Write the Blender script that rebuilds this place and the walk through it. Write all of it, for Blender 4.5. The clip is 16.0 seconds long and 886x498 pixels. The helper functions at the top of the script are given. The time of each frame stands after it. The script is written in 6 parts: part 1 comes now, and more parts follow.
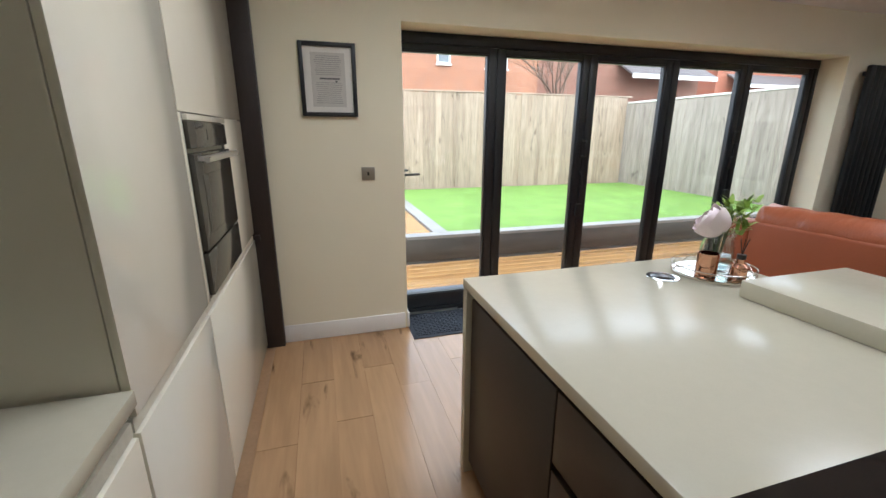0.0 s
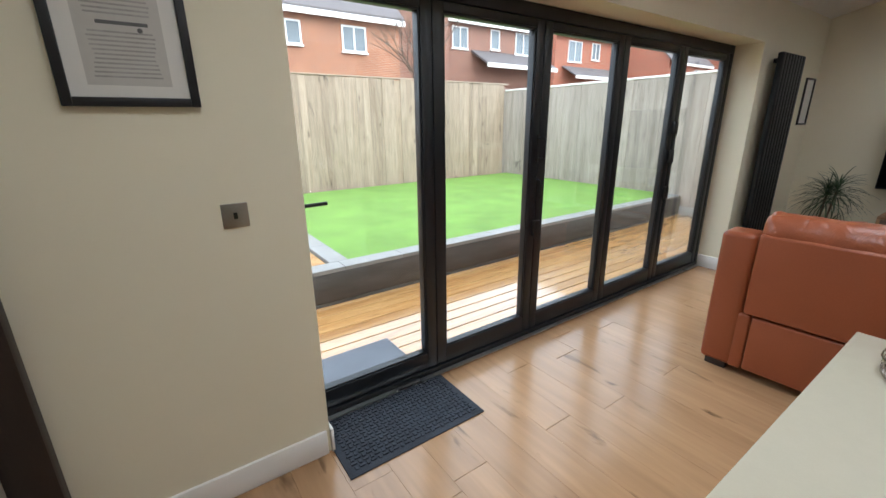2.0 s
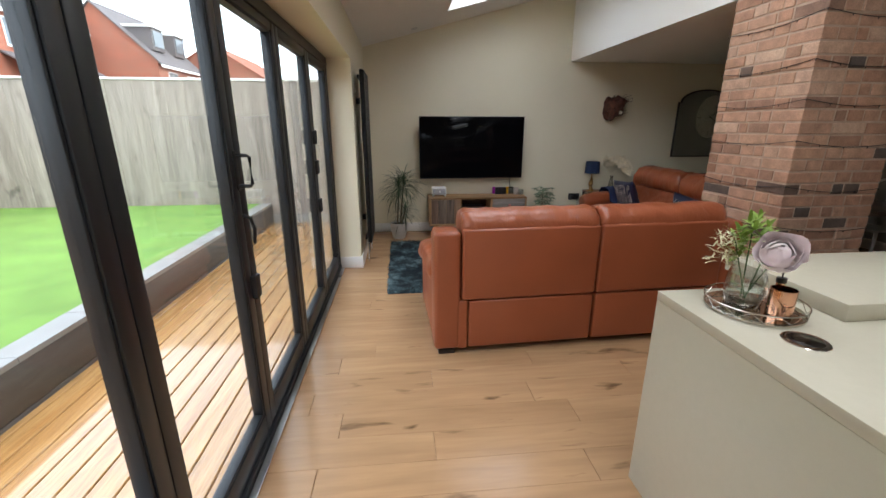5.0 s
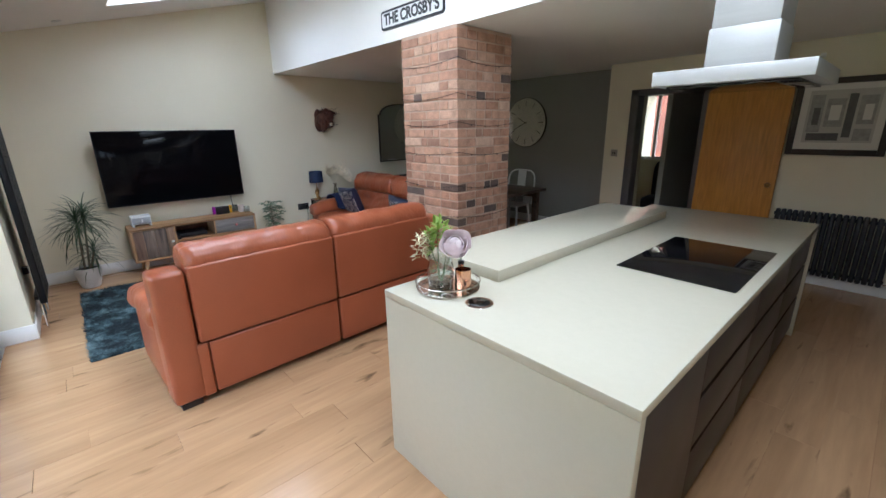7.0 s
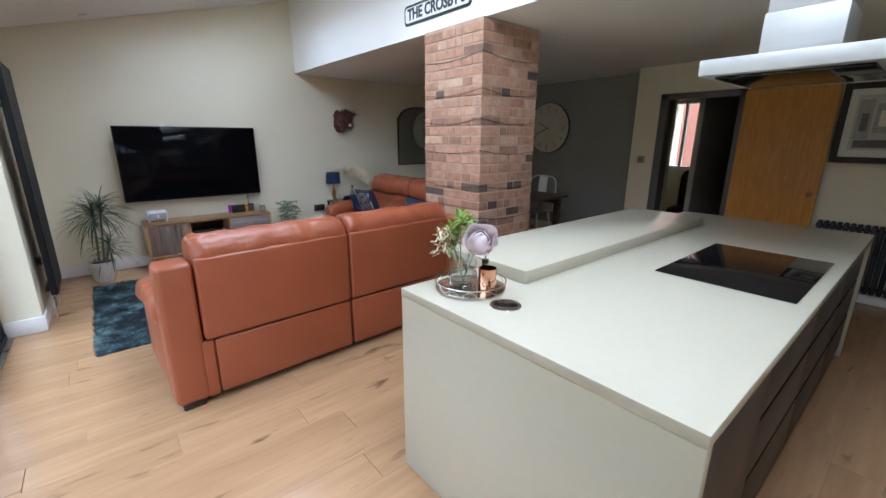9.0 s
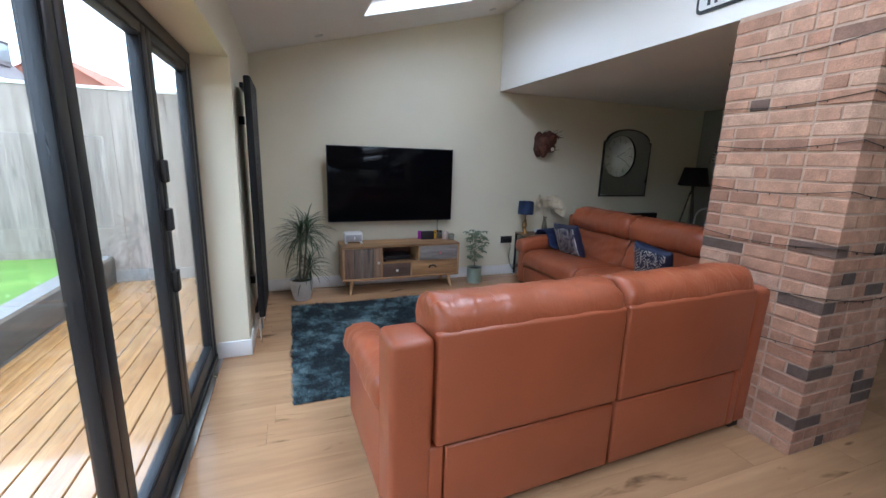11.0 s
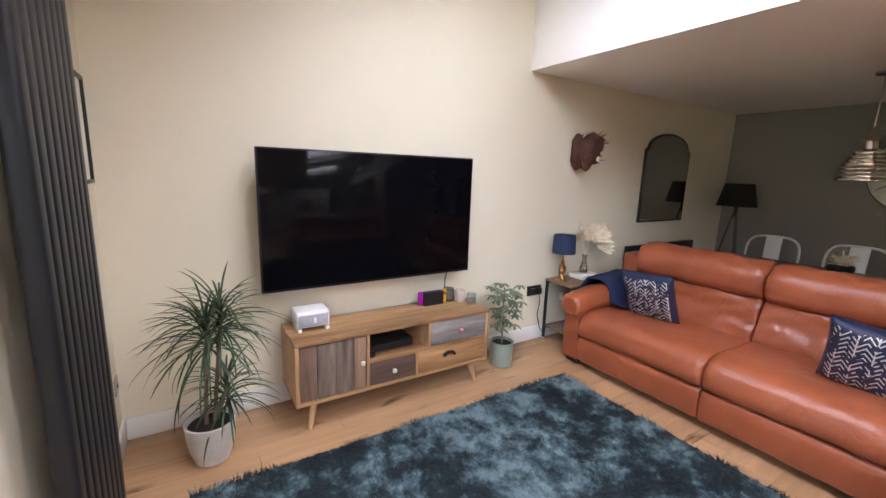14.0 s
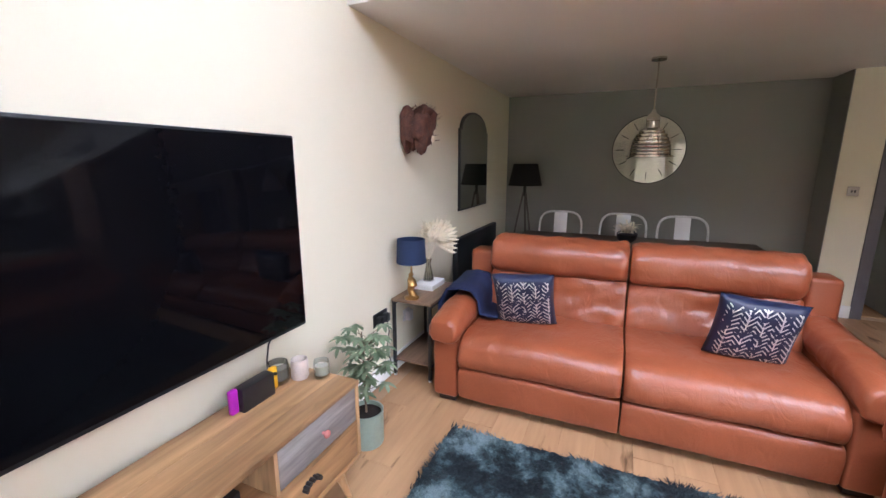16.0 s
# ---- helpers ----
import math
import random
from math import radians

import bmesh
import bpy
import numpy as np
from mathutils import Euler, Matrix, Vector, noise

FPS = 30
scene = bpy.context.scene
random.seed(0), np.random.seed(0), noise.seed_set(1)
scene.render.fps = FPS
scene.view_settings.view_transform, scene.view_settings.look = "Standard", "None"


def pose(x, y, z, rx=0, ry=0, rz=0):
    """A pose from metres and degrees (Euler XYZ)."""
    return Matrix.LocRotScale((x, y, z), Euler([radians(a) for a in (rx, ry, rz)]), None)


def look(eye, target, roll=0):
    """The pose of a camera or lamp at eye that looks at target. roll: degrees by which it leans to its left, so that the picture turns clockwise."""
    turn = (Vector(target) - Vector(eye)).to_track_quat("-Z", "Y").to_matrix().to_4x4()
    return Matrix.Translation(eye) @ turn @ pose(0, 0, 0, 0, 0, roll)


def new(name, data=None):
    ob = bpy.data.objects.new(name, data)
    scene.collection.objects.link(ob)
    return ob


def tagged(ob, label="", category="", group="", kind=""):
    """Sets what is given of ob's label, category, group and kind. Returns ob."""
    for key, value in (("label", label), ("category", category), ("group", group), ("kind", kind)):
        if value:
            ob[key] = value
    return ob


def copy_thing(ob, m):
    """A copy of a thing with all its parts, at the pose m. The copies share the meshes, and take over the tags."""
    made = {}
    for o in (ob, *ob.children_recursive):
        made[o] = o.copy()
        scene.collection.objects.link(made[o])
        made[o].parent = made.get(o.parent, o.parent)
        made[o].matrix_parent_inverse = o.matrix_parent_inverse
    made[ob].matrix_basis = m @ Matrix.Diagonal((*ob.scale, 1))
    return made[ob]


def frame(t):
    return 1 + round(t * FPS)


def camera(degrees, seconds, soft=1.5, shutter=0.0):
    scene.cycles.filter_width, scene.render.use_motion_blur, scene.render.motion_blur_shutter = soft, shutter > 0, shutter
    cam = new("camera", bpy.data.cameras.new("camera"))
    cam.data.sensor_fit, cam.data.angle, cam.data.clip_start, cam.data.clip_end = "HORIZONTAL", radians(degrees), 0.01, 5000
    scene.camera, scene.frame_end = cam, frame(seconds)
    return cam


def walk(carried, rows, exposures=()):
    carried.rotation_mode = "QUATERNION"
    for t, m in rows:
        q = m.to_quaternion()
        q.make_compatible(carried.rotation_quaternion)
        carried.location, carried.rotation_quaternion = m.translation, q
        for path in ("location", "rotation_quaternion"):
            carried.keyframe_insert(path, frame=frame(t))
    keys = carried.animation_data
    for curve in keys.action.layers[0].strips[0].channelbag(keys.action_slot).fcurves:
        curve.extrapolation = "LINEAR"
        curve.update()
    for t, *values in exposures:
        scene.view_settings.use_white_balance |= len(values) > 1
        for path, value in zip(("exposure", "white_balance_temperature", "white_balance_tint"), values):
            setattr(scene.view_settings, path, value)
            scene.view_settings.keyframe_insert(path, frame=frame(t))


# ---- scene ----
cam = camera(94.2, 16.0)
PATH = [
    (0, (0.128, 0.065, 1.475), (0.671, 1.913, 0.935), 0.2),
    (0.5, (0.09, 0.395, 1.503), (0.771, 2.193, 0.952), 0.1),
    (1, (0.135, 0.749, 1.517), (0.945, 2.485, 0.943), -0.1),
    (1.5, (0.177, 1.075, 1.527), (1.14, 2.723, 0.927), -0.1),
    (2, (0.216, 1.347, 1.527), (1.314, 2.911, 0.935), -0.6),
    (2.5, (0.293, 1.67, 1.529), (1.559, 3.091, 0.916), -0.2),
    (3, (0.385, 1.927, 1.54), (1.837, 3.145, 0.901), 0.1),
    (5.5, (0.433, 2.585, 1.544), (2.274, 2.033, 0.991), -0.1),
    (6, (0.371, 2.596, 1.601), (2.098, 1.747, 1.057), -0.1),
    (6.5, (0.335, 2.579, 1.65), (1.917, 1.489, 1.095), -0.4),
    (7, (0.308, 2.546, 1.652), (1.734, 1.263, 1.085), -0.9),
    (7.5, (0.277, 2.516, 1.638), (1.551, 1.093, 1.044), -1.3),
    (8, (0.263, 2.494, 1.63), (1.454, 1.008, 1.019), -1.3),
    (8.5, (0.296, 2.488, 1.615), (1.553, 1.046, 1.032), -0.5),
    (9, (0.437, 2.482, 1.553), (1.917, 1.243, 1.029), 0.2),
    (9.5, (0.609, 2.488, 1.519), (2.317, 1.555, 1.058), 1.2),
    (10, (0.876, 2.544, 1.494), (2.699, 1.849, 1.057), 1.6),
    (12.5, (2.785, 2.691, 1.644), (4.619, 2.006, 1.232), 2.0),
    (13, (3.129, 2.680, 1.559), (4.934, 1.905, 1.185), 1.8),
    (13.5, (3.500, 2.711, 1.569), (5.246, 1.810, 1.194), 1.8),
    (14, (3.853, 2.617, 1.562), (5.514, 1.567, 1.192), 2.0),
    (14.5, (4.213, 2.515, 1.566), (5.731, 1.270, 1.186), 2.0),
    (15, (4.536, 2.434, 1.567), (5.857, 0.987, 1.168), 1.6),
    (15.5, (4.828, 2.324, 1.542), (5.887, 0.676, 1.138), 0.6),
    (16, (5.087, 2.195, 1.550), (5.860, 0.397, 1.141), 0.0),
]
EXPOSURES = [(0.0, 0.03, 5880, 10), (3.0, -0.25, 5930, 8), (5.5, 0.15, 6050, 10), (6.5, 0.45, 5320, 8), (8.0, 0.70, 5380, 10), (9.0, 0.58, 5230, 9),
             (10.0, 0.30, 5250, 10), (12.5, 0.74, 5080, 9), (13.5, 1.22, 5400, 11), (14.2, 1.48, 5950, 20), (15.2, 1.56, 5700, 17), (16.0, 1.75, 5550, 18)]
walk(cam, [(t, look(eye, target, roll)) for t, eye, target, roll in PATH], EXPOSURES)

# ---- light: overcast sky, soft sun, lamps in the rooflight and in two added ones ----
world = bpy.data.worlds.new("overcast_sky")
scene.world = world
world.use_nodes = True
wn = world.node_tree
sky = wn.nodes.new("ShaderNodeTexSky")
sky.sky_type, sky.sun_disc = "NISHITA", False
sky.sun_elevation, sky.sun_rotation = radians(42), radians(200)
sky.air_density, sky.dust_density, sky.ozone_density = 1.0, 4.0, 1.0
veil = wn.nodes.new("ShaderNodeMix")
veil.data_type = "RGBA"
veil.inputs[0].default_value = 0.75
veil.inputs[7].default_value = (9.0, 9.3, 9.8, 1)
wn.links.new(sky.outputs[0], veil.inputs[6])
wn.links.new(veil.outputs[2], wn.nodes["Background"].inputs[0])
wn.nodes["Background"].inputs[1].default_value = 0.54
sun = bpy.data.lights.new("sun", "SUN")
sun.energy, sun.angle, sun.color = 0.5, radians(20), (1.0, 0.96, 0.9)
new("sun", sun).matrix_world = look((0, 0, 20), (5, 7, 0))


def daylight(name, x, y, z, sx, sy, watts, rx, colour=(1.0, 0.985, 0.96)):
    lamp = bpy.data.lights.new(name, "AREA")
    lamp.shape, lamp.size, lamp.size_y, lamp.energy, lamp.color = "RECTANGLE", sx, sy, watts, colour
    ob = new(name, lamp)
    ob.matrix_world = pose(x, y, z, rx, 0, 0)
    return ob


SLOPE = 0.265
def roof_z(y):
    return 2.56 + (2.96 - y) * SLOPE


# only the first is known; the other two are added to brighten the kitchen
ROOFLIGHTS = ((4.62, 5.84), (2.45, 3.67), (0.28, 1.50))
for (a, b), watts in zip(ROOFLIGHTS, (4, 16, 27)):
    daylight("rooflight_daylight_fill", (a + b) / 2, 1.385, roof_z(1.385) + 0.235, b - a, 1.12, watts, -math.degrees(math.atan(SLOPE)))

# ---- helpers for building ----
BASE = {}


def box(bm, x0, x1, y0, y1, z0, z1, r=0.0, seg=2):
    """A box in bm, its edges rounded by r."""
    made = bmesh.ops.create_cube(bm, size=1)["verts"]
    for v in made:
        v.co = ((x0 + x1) / 2 + v.co.x * (x1 - x0), (y0 + y1) / 2 + v.co.y * (y1 - y0), (z0 + z1) / 2 + v.co.z * (z1 - z0))
    if r > 0:
        edges = list({e for v in made for e in v.link_edges})
        bmesh.ops.bevel(bm, geom=edges, offset=r, segments=seg, profile=0.5, affect="EDGES")
    return made


def block(x0, x1, y0, y1, z0, z1, r=0.0, seg=2):
    bm = bmesh.new()
    box(bm, x0, x1, y0, y1, z0, z1, r, seg)
    return bm


def rod(bm, a, b, r, r2=None, n=12):
    """A round bar from a to b."""
    a, b = Vector(a), Vector(b)
    m = Matrix.Translation((a + b) / 2) @ (b - a).to_track_quat("Z", "Y").to_matrix().to_4x4()
    bmesh.ops.create_cone(bm, cap_ends=True, segments=n, radius1=r, radius2=r if r2 is None else r2, depth=(b - a).length, matrix=m)


def turned(bm, profile, x=0, y=0, n=28):
    """A turned shape: rings of (radius, height) round the upright through x, y."""
    rings = []
    for r, z in profile:
        rings.append([bm.verts.new((x + r * math.cos(2 * math.pi * k / n), y + r * math.sin(2 * math.pi * k / n), z)) for k in range(n)])
    for a, b in zip(rings, rings[1:]):
        for k in range(n):
            bm.faces.new((a[k], a[(k + 1) % n], b[(k + 1) % n], b[k]))
    bm.faces.new(rings[0][::-1])
    bm.faces.new(rings[-1])


def soft(bm, x0, x1, y0, y1, z0, z1, e=0.28, n=22, wrinkle=0.004, seed=0.0):
    """An upholstered cushion: a rounded, slightly creased pad that fills the box."""
    def p(a, k):
        return math.copysign(abs(a) ** k, a)
    cx, cy, cz = (x0 + x1) / 2, (y0 + y1) / 2, (z0 + z1) / 2
    hx, hy, hz = (x1 - x0) / 2, (y1 - y0) / 2, (z1 - z0) / 2
    rows = []
    for i in range(n + 1):
        v = -math.pi / 2 + math.pi * i / n
        ring = []
        for j in range(2 * n):
            u = math.pi * j / n
            x, y, z = p(math.cos(v), e) * p(math.cos(u), e), p(math.cos(v), e) * p(math.sin(u), e), p(math.sin(v), e)
            d = 1 + wrinkle * 4 * noise.noise(Vector((x * 2 + seed, y * 2, z * 2)))
            co = Vector((cx + hx * x * d, cy + hy * y * d, cz + hz * z * d))
            co.z += wrinkle * noise.noise(Vector((co.x * 9 + seed, co.y * 9, co.z * 9)))
            if i in (0, n):
                if j == 0:
                    ring.append(bm.verts.new(co))
                continue
            ring.append(bm.verts.new(co))
        rows.append(ring)
    for a, b in zip(rows, rows[1:]):
        for j in range(2 * n):
            k = (j + 1) % (2 * n)
            if len(a) == 1:
                bm.faces.new((a[0], b[k], b[j]))
            elif len(b) == 1:
                bm.faces.new((a[j], a[k], b[0]))
            else:
                bm.faces.new((a[j], a[k], b[k], b[j]))


def padded(bm, profile, a, b, r=0.05, shrink=0.22, axis=0, wrinkle=0.006, seed=0.0, n=26, m=48):
    """Upholstery of a closed side profile drawn out from a to b along x (axis 0) or y (axis 1), its ends rounded."""
    pts = [Vector((p[0], p[1])) for p in profile]
    k = len(pts)
    line = []
    for i in range(m):
        f = i * k / m
        s, t = int(f), f - int(f)
        p0, p1, p2, p3 = (pts[(s + d) % k] for d in (-1, 0, 1, 2))
        line.append(0.5 * (2 * p1 + (p2 - p0) * t + (2 * p0 - 5 * p1 + 4 * p2 - p3) * t * t + (3 * p1 - p0 - 3 * p2 + p3) * t ** 3))
    c = sum(line, Vector((0, 0))) / m
    stops = [r * (1 - math.cos(math.pi / 2 * i / 6)) for i in range(6)]
    run = b - a
    us = stops + [r + (run - 2 * r) * i / n for i in range(n + 1)] + [run - s for s in stops[::-1]]
    rings = []
    for u in us:
        d = min(u, run - u)
        s = 1.0 if d >= r else 1 - shrink * (1 - math.sqrt(max(0.0, 1 - (1 - d / r) ** 2)))
        ring = []
        for q in line:
            w = (q - c).normalized()
            e = a + u
            h = wrinkle * noise.noise(Vector((e * 6 + seed, q.x * 5, q.y * 5))) + 0.5 * wrinkle * noise.noise(Vector((e * 19 + seed, q.x * 9, q.y * 9)))
            h += 1.2 * wrinkle * math.exp(-d / 0.06) * noise.noise(Vector((e * 10, q.x * 32 + seed, q.y * 32)))
            g = c + (q - c) * s + w * h
            ring.append(bm.verts.new((e, g.x, g.y) if axis == 0 else (g.x, e, g.y)))
        rings.append(ring)
    for p, q in zip(rings, rings[1:]):
        for i in range(m):
            bm.faces.new((p[i], p[(i + 1) % m], q[(i + 1) % m], q[i]))
    bm.faces.new(rings[0][::-1])
    bm.faces.new(rings[-1])
    bmesh.ops.recalc_face_normals(bm, faces=bm.faces)


def tube(points, r, n=8, closed=False):
    """A bent bar through the points."""
    bm = bmesh.new()
    pts = [Vector(p) for p in points]
    rings = []
    for i, p in enumerate(pts):
        a = pts[i - 1] if i or closed else p
        b = pts[(i + 1) % len(pts)] if i + 1 < len(pts) or closed else p
        q = (b - a).to_track_quat("Z", "Y")
        rings.append([bm.verts.new(p + q @ Vector((r * math.cos(2 * math.pi * k / n), r * math.sin(2 * math.pi * k / n), 0))) for k in range(n)])
    pairs = list(zip(rings, rings[1:])) + ([(rings[-1], rings[0])] if closed else [])
    for a, b in pairs:
        for k in range(n):
            bm.faces.new((a[k], a[(k + 1) % n], b[(k + 1) % n], b[k]))
    if not closed:
        bm.faces.new(rings[0][::-1])
        bm.faces.new(rings[-1])
    return bm


def mesh_of(name, bm, material, smooth=None):
    bmesh.ops.recalc_face_normals(bm, faces=bm.faces)
    me = bpy.data.meshes.new(name)
    bm.to_mesh(me)
    bm.free()
    me.materials.append(material)
    if smooth:
        me.shade_smooth()
        me.set_sharp_from_angle(angle=radians(smooth))
    return me


def thing(name, x, y, z, label, category, group=""):
    ob = tagged(new(name), label, category, group)
    ob.empty_display_size = 0.05
    ob.location = (x, y, z)
    BASE[ob.name] = Vector((x, y, z))
    return ob


def part(name, bm, material, parent, label="", smooth=40):
    """One mesh, given in world places, under a thing or a part."""
    me = mesh_of(name, bm, material, smooth)
    base = BASE[parent.name]
    me.transform(Matrix.Translation(-base))
    ob = new(name, me)
    ob.parent = parent
    BASE[ob.name] = base
    return tagged(ob, label)


def solid(name, bm, material, label, category, kind="", group="", smooth=40):
    """A thing of one mesh; its origin at the middle of its base."""
    xs = [v.co for v in bm.verts]
    lo = Vector([min(c[i] for c in xs) for i in range(3)])
    hi = Vector([max(c[i] for c in xs) for i in range(3)])
    base = Vector(((lo.x + hi.x) / 2, (lo.y + hi.y) / 2, lo.z))
    me = mesh_of(name, bm, material, smooth)
    me.transform(Matrix.Translation(-base))
    ob = new(name, me)
    ob.location = base
    BASE[ob.name] = base
    return tagged(ob, label, category, group, kind)


def piece(name, me, parent, x, y, z, rz=0.0):
    """One of many alike pieces; me is shared; the place is in the world."""
    ob = new(name, me)
    ob.parent = parent
    ob.location = Vector((x, y, z)) - BASE[parent.name]
    ob.rotation_euler.z = rz
    return ob


# ---- materials ----
def surf(name, col, rough=0.5, var=0.12, scale=3.0, bump=0.1, bscale=60.0, metal=0.0, col2=None, stretch=(1, 1, 1), coat=0.0, each=0.0, rvar=0.1, sheen=0.0, depth=0.002):
    m = bpy.data.materials.new(name)
    m.use_nodes = True
    t = m.node_tree
    N, L = t.nodes, t.links
    b = N["Principled BSDF"]
    tc, mp = N.new("ShaderNodeTexCoord"), N.new("ShaderNodeMapping")
    L.new(tc.outputs["Object"], mp.inputs["Vector"])
    mp.inputs["Scale"].default_value = stretch
    big, fine = N.new("ShaderNodeTexNoise"), N.new("ShaderNodeTexNoise")
    big.inputs["Scale"].default_value, big.inputs["Detail"].default_value = scale, 5
    fine.inputs["Scale"].default_value, fine.inputs["Detail"].default_value = bscale, 4
    info = N.new("ShaderNodeObjectInfo")
    if each:
        off = N.new("ShaderNodeVectorMath")
        off.operation = "MULTIPLY_ADD"
        off.inputs[1].default_value = (1, 1, 1)
        rnd = N.new("ShaderNodeCombineXYZ")
        mul = N.new("ShaderNodeMath")
        mul.operation = "MULTIPLY"
        mul.inputs[1].default_value = 57.0
        L.new(info.outputs["Random"], mul.inputs[0])
        for k in range(3):
            L.new(mul.outputs[0], rnd.inputs[k])
        L.new(mp.outputs[0], off.inputs[0])
        L.new(rnd.outputs[0], off.inputs[2])
        where = off.outputs[0]
    else:
        where = mp.outputs[0]
    L.new(where, big.inputs["Vector"])
    L.new(where, fine.inputs["Vector"])
    two = Vector(col2) if col2 else Vector(col) * (1 + var)
    one = Vector(col) if col2 else Vector(col) * (1 - var)
    ramp = N.new("ShaderNodeValToRGB")
    ramp.color_ramp.elements[0].position, ramp.color_ramp.elements[1].position = 0.3, 0.7
    ramp.color_ramp.elements[0].color, ramp.color_ramp.elements[1].color = (*one, 1), (*two, 1)
    L.new(big.outputs[0], ramp.inputs[0])
    grain = N.new("ShaderNodeMix")
    grain.data_type, grain.blend_type = "RGBA", "OVERLAY"
    grain.inputs[0].default_value = min(0.6, var * 1.6)
    L.new(ramp.outputs[0], grain.inputs[6])
    L.new(fine.outputs[0], grain.inputs[7])
    out = grain.outputs[2]
    if each:
        hsv = N.new("ShaderNodeHueSaturation")
        rng = N.new("ShaderNodeMapRange")
        rng.inputs[3].default_value, rng.inputs[4].default_value = 1 - each, 1 + each
        L.new(info.outputs["Random"], rng.inputs[0])
        L.new(rng.outputs[0], hsv.inputs["Value"])
        L.new(out, hsv.inputs["Color"])
        out = hsv.outputs[0]
    L.new(out, b.inputs["Base Color"])
    rr = N.new("ShaderNodeMapRange")
    rr.inputs[3].default_value, rr.inputs[4].default_value = max(0.02, rough * (1 - rvar)), min(1, rough * (1 + rvar))
    L.new(big.outputs[0], rr.inputs[0])
    L.new(rr.outputs[0], b.inputs["Roughness"])
    b.inputs["Metallic"].default_value = metal
    b.inputs["Coat Weight"].default_value = coat
    b.inputs["Sheen Weight"].default_value = sheen
    if bump:
        bp = N.new("ShaderNodeBump")
        bp.inputs["Strength"].default_value, bp.inputs["Distance"].default_value = bump, depth
        L.new(fine.outputs[0], bp.inputs["Height"])
        L.new(bp.outputs[0], b.inputs["Normal"])
    return m


def wood(name, dark, light, rough=0.4, along=1, each=0.0, rings=9.0, bump=0.15, knots=0.5, coat=0.0):
    """Boards with long grain along one axis (0 x, 1 y, 2 z), streaks and knots."""
    m = bpy.data.materials.new(name)
    m.use_nodes = True
    t = m.node_tree
    N, L = t.nodes, t.links
    b = N["Principled BSDF"]
    tc, mp = N.new("ShaderNodeTexCoord"), N.new("ShaderNodeMapping")
    sc = [1.0, 1.0, 1.0]
    sc[along] = 0.09
    mp.inputs["Scale"].default_value = sc
    info = N.new("ShaderNodeObjectInfo")
    mul = N.new("ShaderNodeMath")
    mul.operation, mul.inputs[1].default_value = "MULTIPLY", 83.0
    add = N.new("ShaderNodeVectorMath")
    add.operation = "ADD"
    L.new(info.outputs["Random"], mul.inputs[0])
    L.new(tc.outputs["Object"], mp.inputs["Vector"])
    L.new(mp.outputs[0], add.inputs[0])
    if each:
        L.new(mul.outputs[0], add.inputs[1])
    g1, g2, kn = (N.new("ShaderNodeTexNoise") for _ in range(3))
    for g, s, d, dist in ((g1, rings, 6, 1.2), (g2, rings * 9, 5, 0.3), (kn, 3.2, 2, 0.4)):
        g.inputs["Scale"].default_value, g.inputs["Detail"].default_value, g.inputs["Distortion"].default_value = s, d, dist
    L.new(add.outputs[0], g1.inputs["Vector"])
    L.new(add.outputs[0], g2.inputs["Vector"])
    mk = N.new("ShaderNodeMapping")
    sk = [2.6, 2.6, 2.6]
    sk[along] = 1.0
    mk.inputs["Scale"].default_value = sk
    addk = N.new("ShaderNodeVectorMath")
    addk.operation = "ADD"
    L.new(tc.outputs["Object"], mk.inputs["Vector"])
    L.new(mk.outputs[0], addk.inputs[0])
    if each:
        L.new(mul.outputs[0], addk.inputs[1])
    L.new(addk.outputs[0], kn.inputs["Vector"])
    ramp = N.new("ShaderNodeValToRGB")
    ramp.color_ramp.elements[0].position, ramp.color_ramp.elements[1].position = 0.32, 0.68
    ramp.color_ramp.elements[0].color, ramp.color_ramp.elements[1].color = (*dark, 1), (*light, 1)
    L.new(g1.outputs[0], ramp.inputs[0])
    fine = N.new("ShaderNodeMix")
    fine.data_type, fine.blend_type = "RGBA", "OVERLAY"
    fine.inputs[0].default_value = 0.45
    L.new(ramp.outputs[0], fine.inputs[6])
    L.new(g2.outputs[0], fine.inputs[7])
    kr = N.new("ShaderNodeValToRGB")
    kr.color_ramp.elements[0].position, kr.color_ramp.elements[1].position = 0.25, 0.36
    kr.color_ramp.elements[0].color, kr.color_ramp.elements[1].color = (1 - knots, 1 - knots, 1 - knots, 1), (1, 1, 1, 1)
    L.new(kn.outputs[0], kr.inputs[0])
    dk = N.new("ShaderNodeMix")
    dk.data_type, dk.blend_type = "RGBA", "MULTIPLY"
    dk.inputs[0].default_value = 1.0
    L.new(fine.outputs[2], dk.inputs[6])
    L.new(kr.outputs[0], dk.inputs[7])
    out = dk.outputs[2]
    if each:
        hsv, rng = N.new("ShaderNodeHueSaturation"), N.new("ShaderNodeMapRange")
        rng.inputs[3].default_value, rng.inputs[4].default_value = 1 - each, 1 + each
        L.new(info.outputs["Random"], rng.inputs[0])
        L.new(rng.outputs[0], hsv.inputs["Value"])
        L.new(out, hsv.inputs["Color"])
        out = hsv.outputs[0]
    L.new(out, b.inputs["Base Color"])
    rr = N.new("ShaderNodeMapRange")
    rr.inputs[3].default_value, rr.inputs[4].default_value = rough * 0.85, min(1, rough * 1.2)
    L.new(g1.outputs[0], rr.inputs[0])
    L.new(rr.outputs[0], b.inputs["Roughness"])
    b.inputs["Coat Weight"].default_value = coat
    bp = N.new("ShaderNodeBump")
